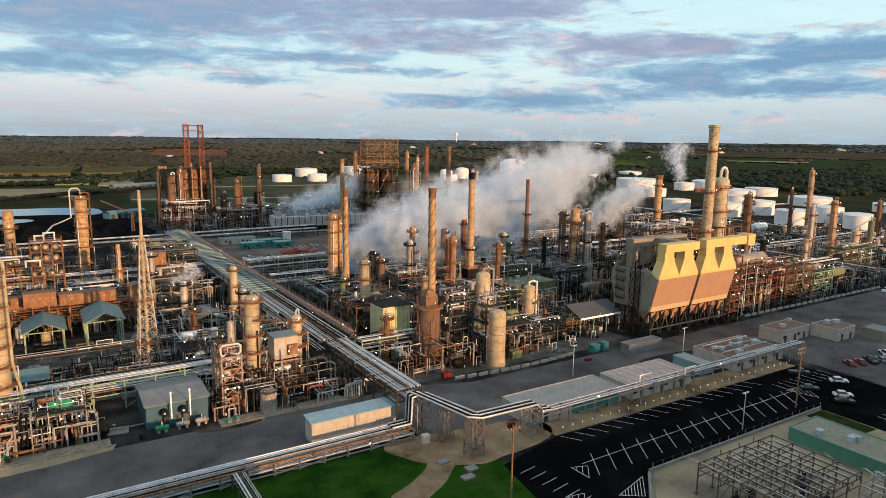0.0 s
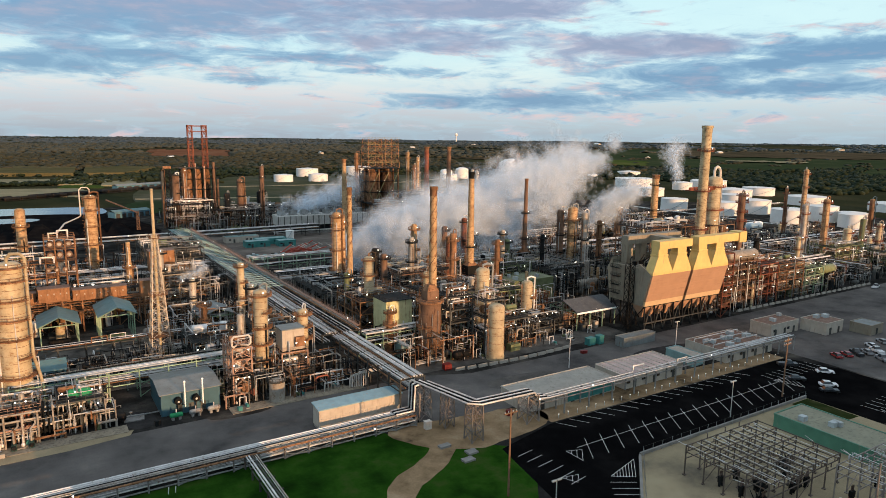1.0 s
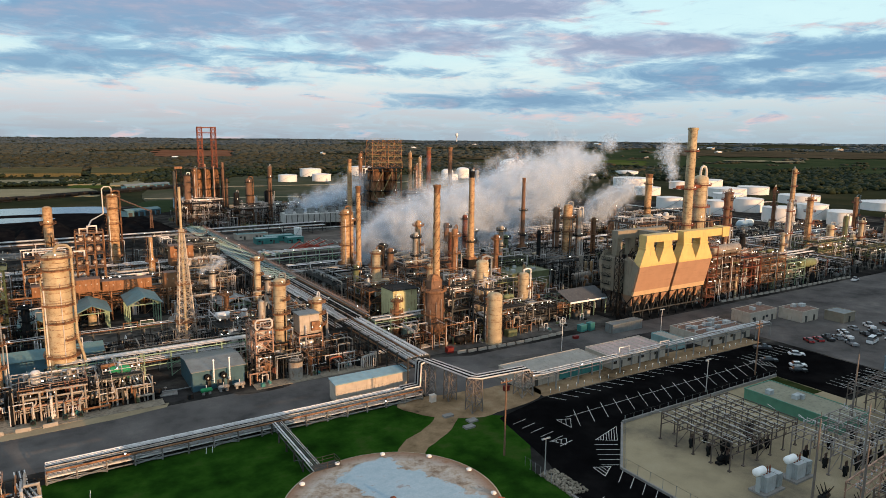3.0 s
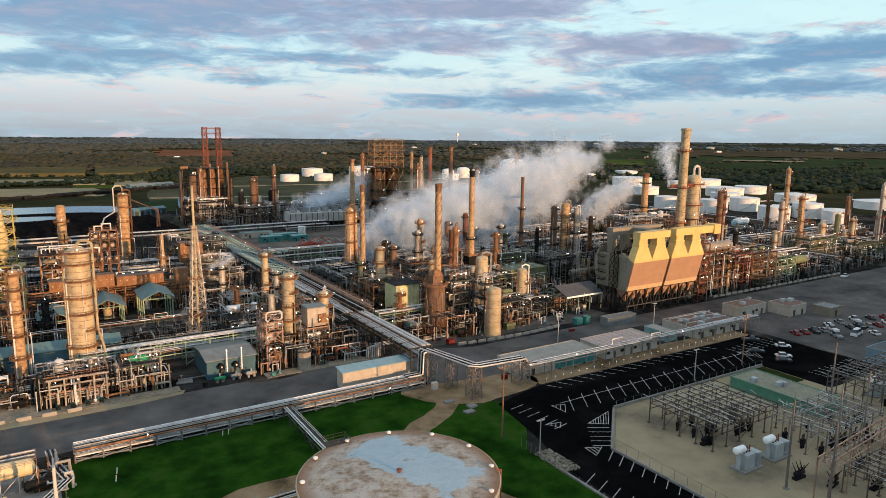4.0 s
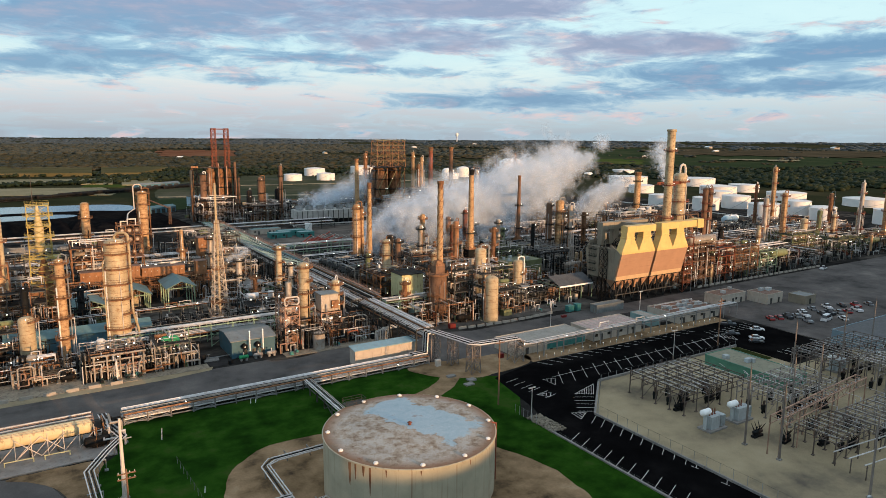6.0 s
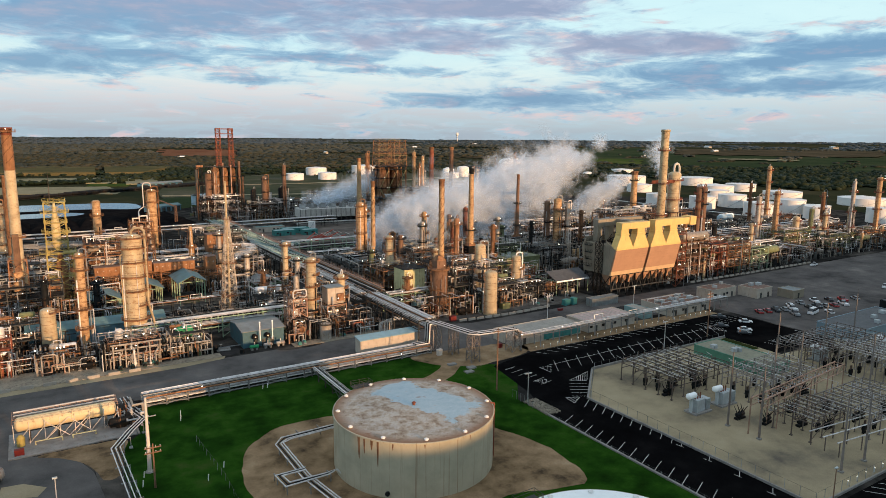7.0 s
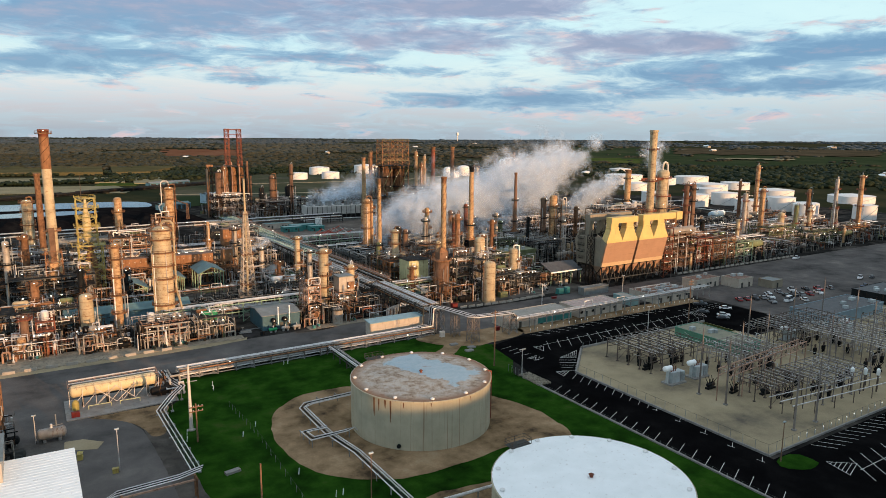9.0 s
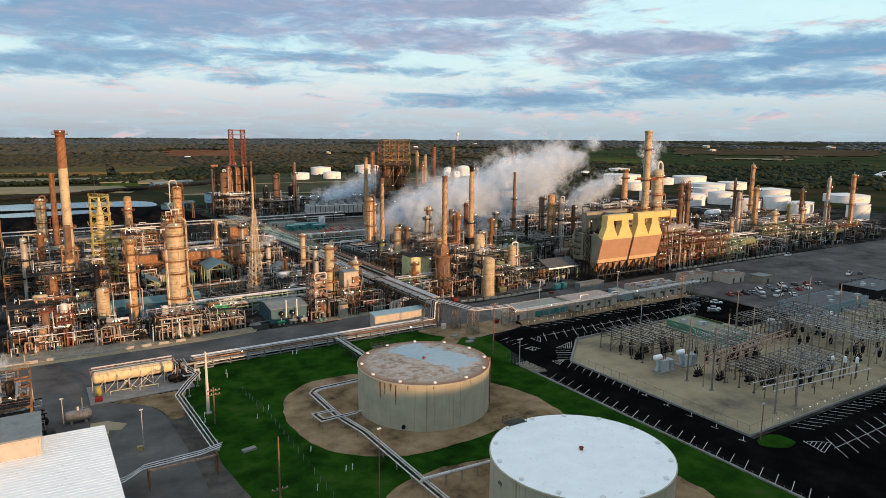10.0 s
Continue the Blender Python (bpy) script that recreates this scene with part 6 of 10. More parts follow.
for px, py, zt in ((-15.3, 117.5, 2.5), (-14.0, 111.0, 2.4), (-15.6, 106.0, 2.4), (-19.0, 99.6, 2.4), (-20.9, 93.5, 2.4), (-20.7, 86.5, 2.4), (-20.5, 79.5, 2.4), (-20.2, 72.5, 2.4), (-20.0, 65.5, 2.4)):
    part("support", Shape().box((px + 16, py - 122, zt / 2), (0.18, 0.18, zt)).box((px + 16, py - 122, zt), (2.7, 0.2, 0.2)).box((px + 17.3, py - 122, zt / 2), (0.14, 0.14, zt)).box((px + 17.3, py - 122, 0.15), (0.7, 0.7, 0.3)), M["dullpipe"], e, smooth=False)
for px in (-21.2, -33.8):
    part("portal", Shape().box((px + 16, -65.2, 2.2), (0.3, 0.3, 4.4)).box((px + 16, -67.0, 2.2), (0.3, 0.3, 4.4)).box((px + 16, -66.0, 4.35), (0.34, 3.2, 0.3)), M["rust"], e, smooth=False)
part("walkway_beam", Shape().slab(-18, -67.2, -5, -66.9, 4.05, 4.35).slab(-18, -64.9, -5, -64.6, 4.05, 4.35), M["pinksteel"], e, smooth=False)
# lines round the rusty tank
e = thing("tank_pipeline", 8.5, 84, 0, 0, "silver tank lines running side by side on short posts", "pipeline", "pipe racks")
for k in range(4):
    o = k * 0.55
    part("pipe", Shape().pipe([(15.0, 1.2 - o, 1.6), (1.9 + o, 0.7 - o, 1.6), (-0.2 + o, -1.9, 1.6), (-0.2 + o, -17.7, 1.6), (1.6 + o, -29.5, 1.6), (1.9 + o, -55.5, 1.6), (2.4 + o, -78, 1.6), (2.4 + o, -104, 1.6)], 0.13, 7), M[("silver", "dark", "silver", "silver")[k]], e)
for k in range(3):
    o = k * 0.6
    part("loop_pipe", Shape().pipe([(1.2, -15.2 - o * 0.6, 1.9), (-4.6 + o, -15.2 - o * 0.6, 1.9), (-4.2 + o, -20.2 + o, 1.9), (4.4, -20.0 + o * 0.6, 1.9), (6.6, -19.0, 1.9), (7.4, -19.4, 0.9), (8.0, -19.0, 0.9)], 0.14, 7), M[("silver", "dark", "silver")[k]], e)
post = Shape().box((0, 0, 0.75), (0.16, 0.16, 1.5)).box((0.9, 0, 1.45), (2.4, 0.16, 0.14)).box((1.9, 0, 0.75), (0.14, 0.14, 1.5)).mesh("post", M["dullpipe"], False)
for x, y in ((0.0, -4), (0.0, -9), (0.0, -14), (0.1, -22), (1.4, -28), (1.7, -34), (1.8, -40), (1.9, -46), (1.9, -52), (2.1, -58), (2.3, -64), (2.4, -71), (2.4, -80)):
    part("post", post, None, e, at=Matrix.Translation((x - 0.1, y, 0)))
for x, y in ((-4.3, -15.5), (-3.9, -20), (1.5, -20.2), (5, -19.6), (6, 0.9), (11, 1.0)):
    part("post", post, None, e, at=Matrix.Translation((x, y, 0)) @ Matrix.Rotation(1.57, 4, "Z"))
e = thing("tank_pipeline", 10.5, 28, 0, 0, "line between the two tanks on tall posts", "pipeline", "pipe racks")
for k in range(2):
    part("pipe", Shape().pipe([(-0.2, 0.2 + 0.5 * k, 1.7), (0.3, 0.1 + 0.5 * k, 2.4), (21, -1.2 + 0.5 * k, 2.4), (23, -5, 2.2)], 0.16, 7), M["silver"], e)
for i in range(6):
    part("post", Shape().box((1.5 + 3.6 * i, -0.1 - 0.22 * i, 1.15), (0.18, 0.18, 2.3)).box((1.5 + 3.6 * i, 0.2 - 0.22 * i, 2.25), (0.16, 1.3, 0.14)), M["dullpipe"], e, smooth=False)

# ---- main racks of the plant ----
pipe_rack(72.6, 127, 72.6, 168, 6.5, (6.5, 9.0), 8, 6, "steel", "tall main pipe rack with silver pipes and walkway", 0.4)
e = pipe_rack(72.5, 168, 72.5, 400, 12, (7.0, 9.4), 13, 7, "steel", "wide main pipe rack running through the plant", 0.3, big=0.34)
s = Shape()
for i in range(46):
    s.box((62 + 3.7 * i, 1.2, 10.5), (0.26, 9.6, 0.26))
for q in (-3.4, 1.4, 5.9):
    s.box((146, q, 10.3), (170, 0.2, 0.24))
tagged(part("crossbeam", s, M["tealpale"], e, smooth=False), kind="stuff")
s = Shape().slab(2, -6.6, 230, -5.4, 9.9, 10.02)
for i in range(77):
    s.box((2 + 3 * i, -6.55, 10.5), (0.07, 0.07, 1.0)).box((2 + 3 * i, -5.45, 10.5), (0.07, 0.07, 1.0))
s.box((116, -6.55, 11.0), (228, 0.08, 0.08)).box((116, -5.45, 11.0), (228, 0.08, 0.08)).box((116, -6.55, 10.5), (228, 0.06, 0.06))
part("walkway", s, M["pinksteel"], e, smooth=False)
pipe_rack(-8, 173, 60, 173, 6, (4.4, 7.4), 9, 6.5, "green", "pale green pipe rack with cross-braced bents", 0.6, both=True, big=0.2)
pipe_rack(-60, 243, 36, 243, 7, (6.5, 9.5), 8, 7, "rust", "rusty orange pipe rack", 0.3, "rust")
pipe_rack(-60, 206, 66, 206, 4, (5.5,), 6, 7, "steel", "pipe rack between the process plots", 0.2)
pipe_rack(79, 168, 112, 168, 5, (5.5, 8.0), 7, 6, "green", "short pale pipe rack off the main rack", 0.3)
pipe_rack(84, 297, 160, 297, 5, (5.6, 9.0), 6, 7, "green", "pale green trussed pipe rack", 0.8, both=True)
pipe_rack(84, 262, 300, 262, 6, (6.0, 8.5), 8, 8, "steel", "long cross pipe rack in the plant", 0.3)
pipe_rack(-60, 300, 70, 300, 6, (6.0, 8.5), 7, 8, "steel", "cross pipe rack behind the units", 0.3)
pipe_rack(-80, 400, 160, 408, 6, (5.0, 7.0), 7, 10, "steel", "far pipe rack along the yard", 0.2)
pipe_rack(190, 300, 300, 300, 4, (8.0, 10.5), 5, 7, "silver", "pale trussed pipe bridge in the steam", 0.9, both=True)
pipe_rack(225, 172, 470, 172, 7, (6.0, 8.5), 8, 8, "steel", "pipe rack of the eastern units", 0.3)
pipe_rack(300, 215, 480, 215, 6, (6.0, 8.0), 8, 8, "steel", "pipe rack of the eastern units", 0.3)
pipe_rack(330, 150, 330, 330, 6, (6.0, 8.0), 8, 8, "steel", "pipe rack towards the tank farm", 0.3)
pipe_rack(470, 150, 470, 420, 6, (3.5,), 8, 10, "steel", "low pipe rack beside the white tanks", 0.1)
pipe_rack(360, 380, 640, 380, 6, (3.0,), 8, 10, "steel", "low pipe way among the white tanks", 0.1)

# ---- western plot ----
e = column(-6.1, 174, 36.0, 3.05, "cream", (9, 13.5, 18, 22.5, 27, 31.5, 34.6), "broad cream-jacketed column with ring walkways in low sun", over=False, trim="rust")
part("overhead_line", Shape().pipe([(0, -0.5, 35.6), (0, -0.5, 36.8), (0.8, -0.9, 37.8), (2.6, -1.6, 37.8), (3.5, -2.0, 36.9), (3.5, -2.0, 14), (4.6, -2.6, 9), (5.2, -3.0, 3)], 0.36, 10), M["cream"], e)
part("side_riser", Shape().pipe([(-3.0, -0.9, 30), (-3.6, -1.2, 29.4), (-3.6, -1.2, 2)], 0.2, 8), M["cream"], e)
column(-20.7, 173.3, 31.5, 1.25, "scorched", (8, 14, 20, 26, 30), "slender orange-lit column with ring platforms")
column(-29.9, 177.9, 14.7, 2.1, "cream", (13.2,), "short wide cream vessel with top platform", over=False)
column(-47.5, 166.5, 12.6, 1.15, "brown", (11.2,), "short rusty brown column with platform", over=False, trim="redsteel")
column(-44.2, 314.9, 34.5, 2.3, "cream", (8, 15, 22, 29, 33), "tall cream column with platforms")
column(-64, 290, 47, 2.2, "cream", (10, 18, 26, 34, 42), "tall pale column with many platforms")
column(-68, 284, 42, 1.5, "jacket", (12, 22, 32, 39), "tall slender column")
column(-3.9, 317.5, 33.8, 1.9, "scorched", (10, 18, 26), "orange-lit column with ladder", over=False)
column(22.2, 322.4, 38.0, 2.4, "scorched", (9, 16, 24, 31, 36.5), "tall orange-lit column with overhead pipe")
column(48.4, 165, 25.3, 1.75, "cream", (6, 10.5, 15, 19, 23.5), "cream column with close-set ring walkways")
column(43.5, 166.5, 19, 0.9, "jacket", (12,), "slim pipe column beside a larger one")
column(62.3, 171.8, 16.7, 1.5, "cream", (8, 11.5, 15), "short cream column over a steel frame")
column(44.8, 231, 16.5, 1.15, "jacket", (9, 15), "short orange vessel with top platform", over=False)
column(29.5, 266, 25, 1.1, "scorched", (9, 15), "slim orange-lit column with a narrow neck", over=False, neck=16)
e = stack(-36.6, 225.3, 68, 1.85, 1.6, "cream", 0.82, (66.4, 30), "very tall orange-lit stack with spiral fins", tip="redsteel", trim="rust")
part("rusted_shell", Shape().lathe([(1.68, 53.5), (1.71, 53.6), (1.655, 65.5), (1.62, 65.6)], 22), M["orangeclad"], e)
stack(-39.4, 272, 49.3, 1.5, 1.1, "rust", False, (), "slim rusty stack")
# yellow lattice tower round a pale vent stack
e = thing("yellow_tower", -24.1, 236.5, 0, 0, "yellow steel tower enclosing a pale reactor", "tower")
s = Shape()
lattice(s, 0.6, 0, 0, 22, 8.8, 8.6, 4.4, 0.2, 0.36)
lattice(s, 0, 0, 22, 41, 7.0, 6.8, 3.8, 0.18, 0.32)
part("frame", s, M["yellow"], e, smooth=False)
part("vessel", Shape().lathe([(0.5, 23), (1.5, 25), (1.5, 33), (0.9, 36), (0.4, 40.5)], 18), M["paleyellowdrum"], e)
part("lower_vessel", Shape().lathe([(1.4, 3), (2.3, 5), (2.3, 15), (1.3, 19), (0.5, 22)], 18, 0.6), M["rust"], e)
for z, w in ((4.4, 4.5), (13.2, 4.5), (22, 6.0), (25.8, 3.8), (29.6, 4.6), (33.4, 3.8), (37.2, 4.6), (41, 3.7)):
    s = Shape().slab(-w, -3.4, w, -1.6, z, z + 0.12).slab(1.8, -1.6, w, 3.4, z, z + 0.12)
    rails(s, -w, -3.6, w, 3.6, z)
    part("floor", s, M["yellow"], e, smooth=False)
part("mast", Shape().cyl((-1.2, 0, 40), (-1.2, 0, 52), 0.14, 0.06, n=6), M["galv"], e)
# slender lattice flare
e = thing("flare_derrick", 28.2, 195.1, 0, 0, "slender steel lattice derrick with a flare tip", "derrick")
s = Shape()
lattice(s, 0, 0, 0, 37, 5.6, 1.2, 2.6, 0.15, 0.26)
part("lattice_tower", s, M["jacket"], e, smooth=False)
part("flare_pipe", Shape().cyl((0, 0, 1), (0, 0, 49.8), 0.45, 0.4, n=12), M["cream"], e)
for z in (8, 20, 36):
    w = 5.6 - 4.4 * z / 37 + 1.4
    s = Shape().slab(-w / 2, -w / 2, w / 2, w / 2, z, z + 0.1)
    rails(s, -w / 2, -w / 2, w / 2, w / 2, z)
    part("platform", s, M["rust"], e, smooth=False)

# steel structures of the western plot
steel_frame(-58, 164, 18, 8, (4.2,), "rust", nx=3, lit=5)
steel_frame(-34, 163, 11, 8, (4.0,), "rust", lit=4)
steel_frame(-16, 157, 14, 9, (3.2, 6.4), "pinksteel", "pipe-laden steel structure beside the broad column", lit=5, brace=False, equip=1.0)
steel_frame(-44.5, 169.5, 5, 5, (3, 6, 9), "redsteel", "bright red steel frame among the pumps", nx=1, ny=1, lit=1, deck="redsteel")
steel_frame(1, 156, 9, 12, (3.5, 7), "steel", lit=4)
e = steel_frame(38, 154, 4.6, 9, (4, 7.5, 11, 14), "pinksteel", "narrow rusty steel tower carrying a white pipe loop", nx=1, ny=2, lit=3, equip=1.0)
s = Shape()
for a, c in ((0, 4), (4, 7.5), (7.5, 11), (11, 14)):
    for y in (0, 4.5, 9):
        s.beam((0, y, a), (4.6, y, c), 0.15).beam((4.6, y, a), (0, y, c), 0.15)
    for y in (0, 4.5):
        s.beam((0, y, a), (0, y + 4.5, c), 0.15).beam((0, y + 4.5, a), (0, y, c), 0.15)
tagged(part("brace", s, M["pinksteel"], e, smooth=False), kind="stuff")
part("white_pipe_loop", Shape().pipe([(1.4, 1.5, 14.2), (0.2, -0.5, 14.4), (-0.2, -0.6, 14.9), (-0.2, -0.6, 16.4), (0.3, -0.6, 17.0), (3.8, -0.6, 17.0), (4.3, -0.6, 16.4), (4.3, -0.6, 15.0), (3.8, -0.5, 14.5), (2.4, 1.0, 14.4)], 0.24, 10), M["subwhite"], e)
part("red_valve_wheel", Shape().cyl((4.6, -0.9, 2.4), (4.6, -0.6, 2.4), 0.9, n=14), M["redsteel"], e)
steel_frame(52.2, 160, 7, 7.4, (4.4, 8.7), "pinksteel", "steel frame with a boxy cream casing", nx=1, ny=1, lit=3, equip=1.0)
steel_frame(-58, 180, 26, 12, (5, 10), "steel", lit=4)
steel_frame(-52, 215, 28, 18, (5, 10, 14), "steel", lit=5)
steel_frame(-14, 250, 20, 14, (6, 12, 17, 22), "rust", "dark furnace structure with round air coolers", lit=5)
steel_frame(10, 250, 22, 12, (6, 11), "steel", lit=4)
steel_frame(38, 246, 16, 14, (5, 10, 15), "tan", "tan-clad steel unit", lit=3)
steel_frame(-60, 255, 30, 26, (5, 10, 15), "steel", lit=6)
steel_frame(34, 180, 14, 14, (4.5, 9), "steel", lit=4)
steel_frame(52, 184, 12, 16, (5, 9), "steel", lit=3)
steel_frame(-50, 310, 60, 24, (6, 11), "steel", lit=8)
steel_frame(40, 300, 24, 26, (6, 11, 15), "steel", lit=5)
for a in ((-58, 161, -34, 174, 24, 6), (-34, 158, -18, 170, 22, 5.5), (-18, 153, 2, 170, 30, 8), (0, 154, 12, 170, 18, 7), (36, 152, 50, 170, 18, 8), (50, 150, 70, 168, 22, 7), (34, 176, 66, 204, 26, 8), (-56, 180, -24, 203, 20, 8), (-8, 180, 34, 203, 16, 5), (-50, 210, -5, 240, 26, 10), (30, 210, 68, 240, 26, 9), (-58, 250, 30, 296, 40, 12), (36, 250, 68, 296, 22, 10), (-58, 305, 66, 345, 40, 10)):
    piping(*a[:4], a[4], a[5])
pumps(-56, 158, -19, 161, 9), pumps(-17, 152.5, 2, 156, 5), pumps(36, 150, 68, 154, 6), pumps(-10, 180, 30, 200, 6)
small_vessels(-56, 158, 4, 170, 7), small_vessels(36, 176, 66, 202, 6), small_vessels(-56, 210, 66, 240, 10), small_vessels(-56, 250, 66, 296, 14, 12), small_vessels(-56, 305, 66, 350, 10, 12)
lying_drum(5.5, 161, 6.4, 3.6, 1.7, "x", "greenpaint", "short bright green drum on a stand")
# rusty-clad duct casings over the cross rack
def duct_casing(x0, x1, y0, y1, z0, z1, label, n):
    e = thing("duct_casing", (x0 + x1) / 2, (y0 + y1) / 2, 0, 0, label, "casing", "duct casings")
    a, b = (x1 - x0) / 2, (y1 - y0) / 2
    part("body", Shape().slab(-a, -b, a, b, z0, z1), M["orangeclad"], e, smooth=False)
    part("roof", Shape().slab(-a - 0.2, -b - 0.2, a + 0.2, b + 0.2, z1, z1 + 0.22), M["brownroof"], e, smooth=False)
    for i in range(n):
        q = -a + 2 * a * (i + 0.5) / n
        part("panel", Shape().slab(q - a / n * 0.8, -b - 0.1, q + a / n * 0.8, -b - 0.01, z0 + 0.5, z1 - 0.5), M["orangeclad"], e, smooth=False)
        part("vent", Shape().slab(q - 0.2, -b - 0.2, q + 0.2, -b - 0.1, z0 + (z1 - z0) * 0.55, z0 + (z1 - z0) * 0.66), M["jacket"], e, smooth=False)
    for i in range(max(2, n // 2)):
        q = -a + 2 * a * (i + 0.5) / max(2, n // 2)
        for j in (-b + 0.3, b - 0.3):
            part("leg", Shape().box((q, j, z0 / 2), (0.35, 0.35, z0)), M["rust"], e, smooth=False)


duct_casing(-12, -1, 244, 248, 9.6, 13.2, "rusty orange duct casing with small vents on legs", 5)
duct_casing(-0.4, 8.4, 238, 242.5, 11.2, 15.4, "rusty orange duct casing with small vents on legs", 5)
duct_casing(9.2, 25.2, 239, 243, 10.6, 14.0, "long rusty orange duct casing with small vents", 7)
duct_casing(29.4, 33.6, 238, 242, 9.8, 15.2, "square brown casing beside the lattice derrick", 2)
duct_casing(37, 46, 268, 274, 12, 20, "tall orange-lit casing with a flat roof", 3)
# tower of round air coolers
e = thing("air_cooler_tower", 2.6, 249, 0, 0, "tall steel frame with rows of round air coolers", "steel structure", "process structures")
for i in range(4):
    for j in (0, 5):
        part("post", Shape().box((3.0 * i, j, 15), (0.34, 0.34, 30)), M["rust"], e, smooth=False)
for z in (6, 12, 17.5, 22.5, 26.4, 30):
    s = Shape()
    rails(s, 0, 0, 9, 5, z, 1.1, 2.2)
    part("floor", s.slab(0, 0, 9, 5, z - 0.15, z), M["rust"], e, smooth=False)
for i in range(3):
    for z in (24.6, 28.2):
        fan = part("cooler", Shape().cyl((1.6 + 2.7 * i, -0.5, z), (1.6 + 2.7 * i, 2.2, z), 1.0, n=18), M["brown"], e)
        part("cover", Shape().cyl((1.6 + 2.7 * i, -0.62, z), (1.6 + 2.7 * i, -0.5, z), 0.56, n=18), M["jacket"], fan)
for i in range(4):
    fan = part("cooler", Shape().cyl((0.6 + 2.5 * i, -0.5, 19.6), (0.6 + 2.5 * i, 2.2, 19.6), 0.8, n=16), M["brown"], e)
    part("cover", Shape().cyl((0.6 + 2.5 * i, -0.62, 19.6), (0.6 + 2.5 * i, -0.5, 19.6), 0.36, n=16), M["jacket"], fan)
part("transfer_line", Shape().pipe([(1.5, 2, 28), (1.5, 2, 31.6), (4, 2, 31.6), (7.5, 30, 31.2), (12, 60, 29), (15.6, 72.6, 29), (15.6, 72.6, 40.2), (16.6, 73, 41.2), (18.8, 73.2, 41.2), (19.6, 73.4, 40.2), (19.6, 73.4, 37.5)], 0.27, 9), M["subwhite"], e)
part("header", Shape().pipe([(-1.5, -0.4, 22), (-1.5, -0.4, 24), (2.4, -0.4, 24), (2.4, -0.4, 22)], 0.3, 8).pipe([(4, 2, 30), (4, 2, 32.4), (7, 2, 32.4), (7, 2, 30)], 0.25, 8), M["silver"], e)
# pale pump manifold in front of the broad column
e = thing("pump_manifold", -15.2, 153.6, 0.15, 0, "pale pipe manifold on posts above a row of dark pumps", "piping", "process piping")
for q in (0, 3.2, 6.4, 9.6, 12.4):
    part("post", Shape().pipe([(q, 0, 0), (q, 0, 7.0)], 0.22, 8), M["jacket"], e)
for z, y in ((7.0, 0), (5.2, 0.9), (3.6, 0.3)):
    part("header", Shape().pipe([(-0.6, y, z), (13.0, y, z)], 0.24, 8), M["jacket" if z > 4 else "pinksteel"], e)
for q in (1.5, 4.7, 7.9, 11):
    part("pump_riser", Shape().pipe([(q, -1.0, 0.9), (q, -1.0, 3.0), (q, -0.4, 3.6), (q + 0.9, 0.2, 4.4), (q + 0.9, 0.9, 5.2)], 0.2, 8), M["jacket"], e)
    pump = part("pump", Shape().cyl((q, -1.8, 0.75), (q, -0.5, 0.75), 0.5, n=12).slab(q - 0.5, -2.0, q + 0.5, -0.2, 0, 0.3), M["darkteal"], e)
    part("motor", Shape().cyl((q, -2.6, 0.75), (q, -1.85, 0.75), 0.38, n=12), M["dark"], pump)
# comb of bent pipes by the main rack
e = thing("pipe_comb", 66.6, 149.4, 0, 0, "row of silver pipes bending over side by side", "piping", "process piping")
for k in range(8):
    part("pipe", Shape().pipe([(0.62 * k, -0.05 * k, 0), (0.62 * k, -0.05 * k, 2.7 + 0.14 * k), (0.62 * k + 0.5, -0.05 * k, 3.3 + 0.14 * k), (7.4, 0.25 * k, 3.3 + 0.14 * k), (9.4, 0.25 * k, 3.3 + 0.14 * k)], 0.17, 8), M["silver" if k % 3 else "subwhite"], e)
part("support", Shape().box((6.4, 0.9, 1.6), (0.2, 0.2, 3.2)).box((6.4, 0.9, 3.2), (0.2, 2.6, 0.16)), M["steel"], e, smooth=False)
# brown flue and frame at the foot of the very tall stack
e = thing("flue_duct", -36.9, 222.4, 0, 0, "brown flue duct and burner box on a rusty frame", "duct")
part("duct", Shape().slab(-1.0, -0.8, 1.0, 1.4, 18.5, 31.5), M["brown"], e, smooth=False)
part("burner_box", Shape().loft([(-1.8, -1.8, 8), (1.8, -1.8, 8), (1.8, 1.6, 8), (-1.8, 1.6, 8)], [(-1.4, -1.5, 18.5), (1.4, -1.5, 18.5), (1.4, 1.4, 18.5), (-1.4, 1.4, 18.5)]), M["scorched"], e, smooth=False)
s = lattice(Shape(), 0, 0, 0, 23, 6.2, 5.4, 4.6, 0.22, 0.36)
part("frame", s, M["rust"], e, smooth=False)
# shelters and roofs
shelter(-1, 222, 9.5, 237, 7.2, 2.6, "open compressor shelter with a teal gabled roof")
shelter(15, 219.5, 25, 236, 9.0, 2.5, "open compressor shelter with a teal gabled roof")
shelter(-16, 214, -6, 228, 6.5, 2.6, "open compressor shelter with a teal gabled roof")
shelter(44, 215, 54.5, 227, 6.0, 2.5, "low open shelter with a grey-green gabled roof", "greyroof")
shed(-36, 186, 4, 194, 5.0, 1.8, "blue", "tealroof", "long low building with a teal sheet roof", "x")
shed(21.5, 154.5, 34.8, 169.5, 5.2, 1.1, "slateblue", "greyroof", "blue-grey metal shed with a low grey roof", "x", doors=3)
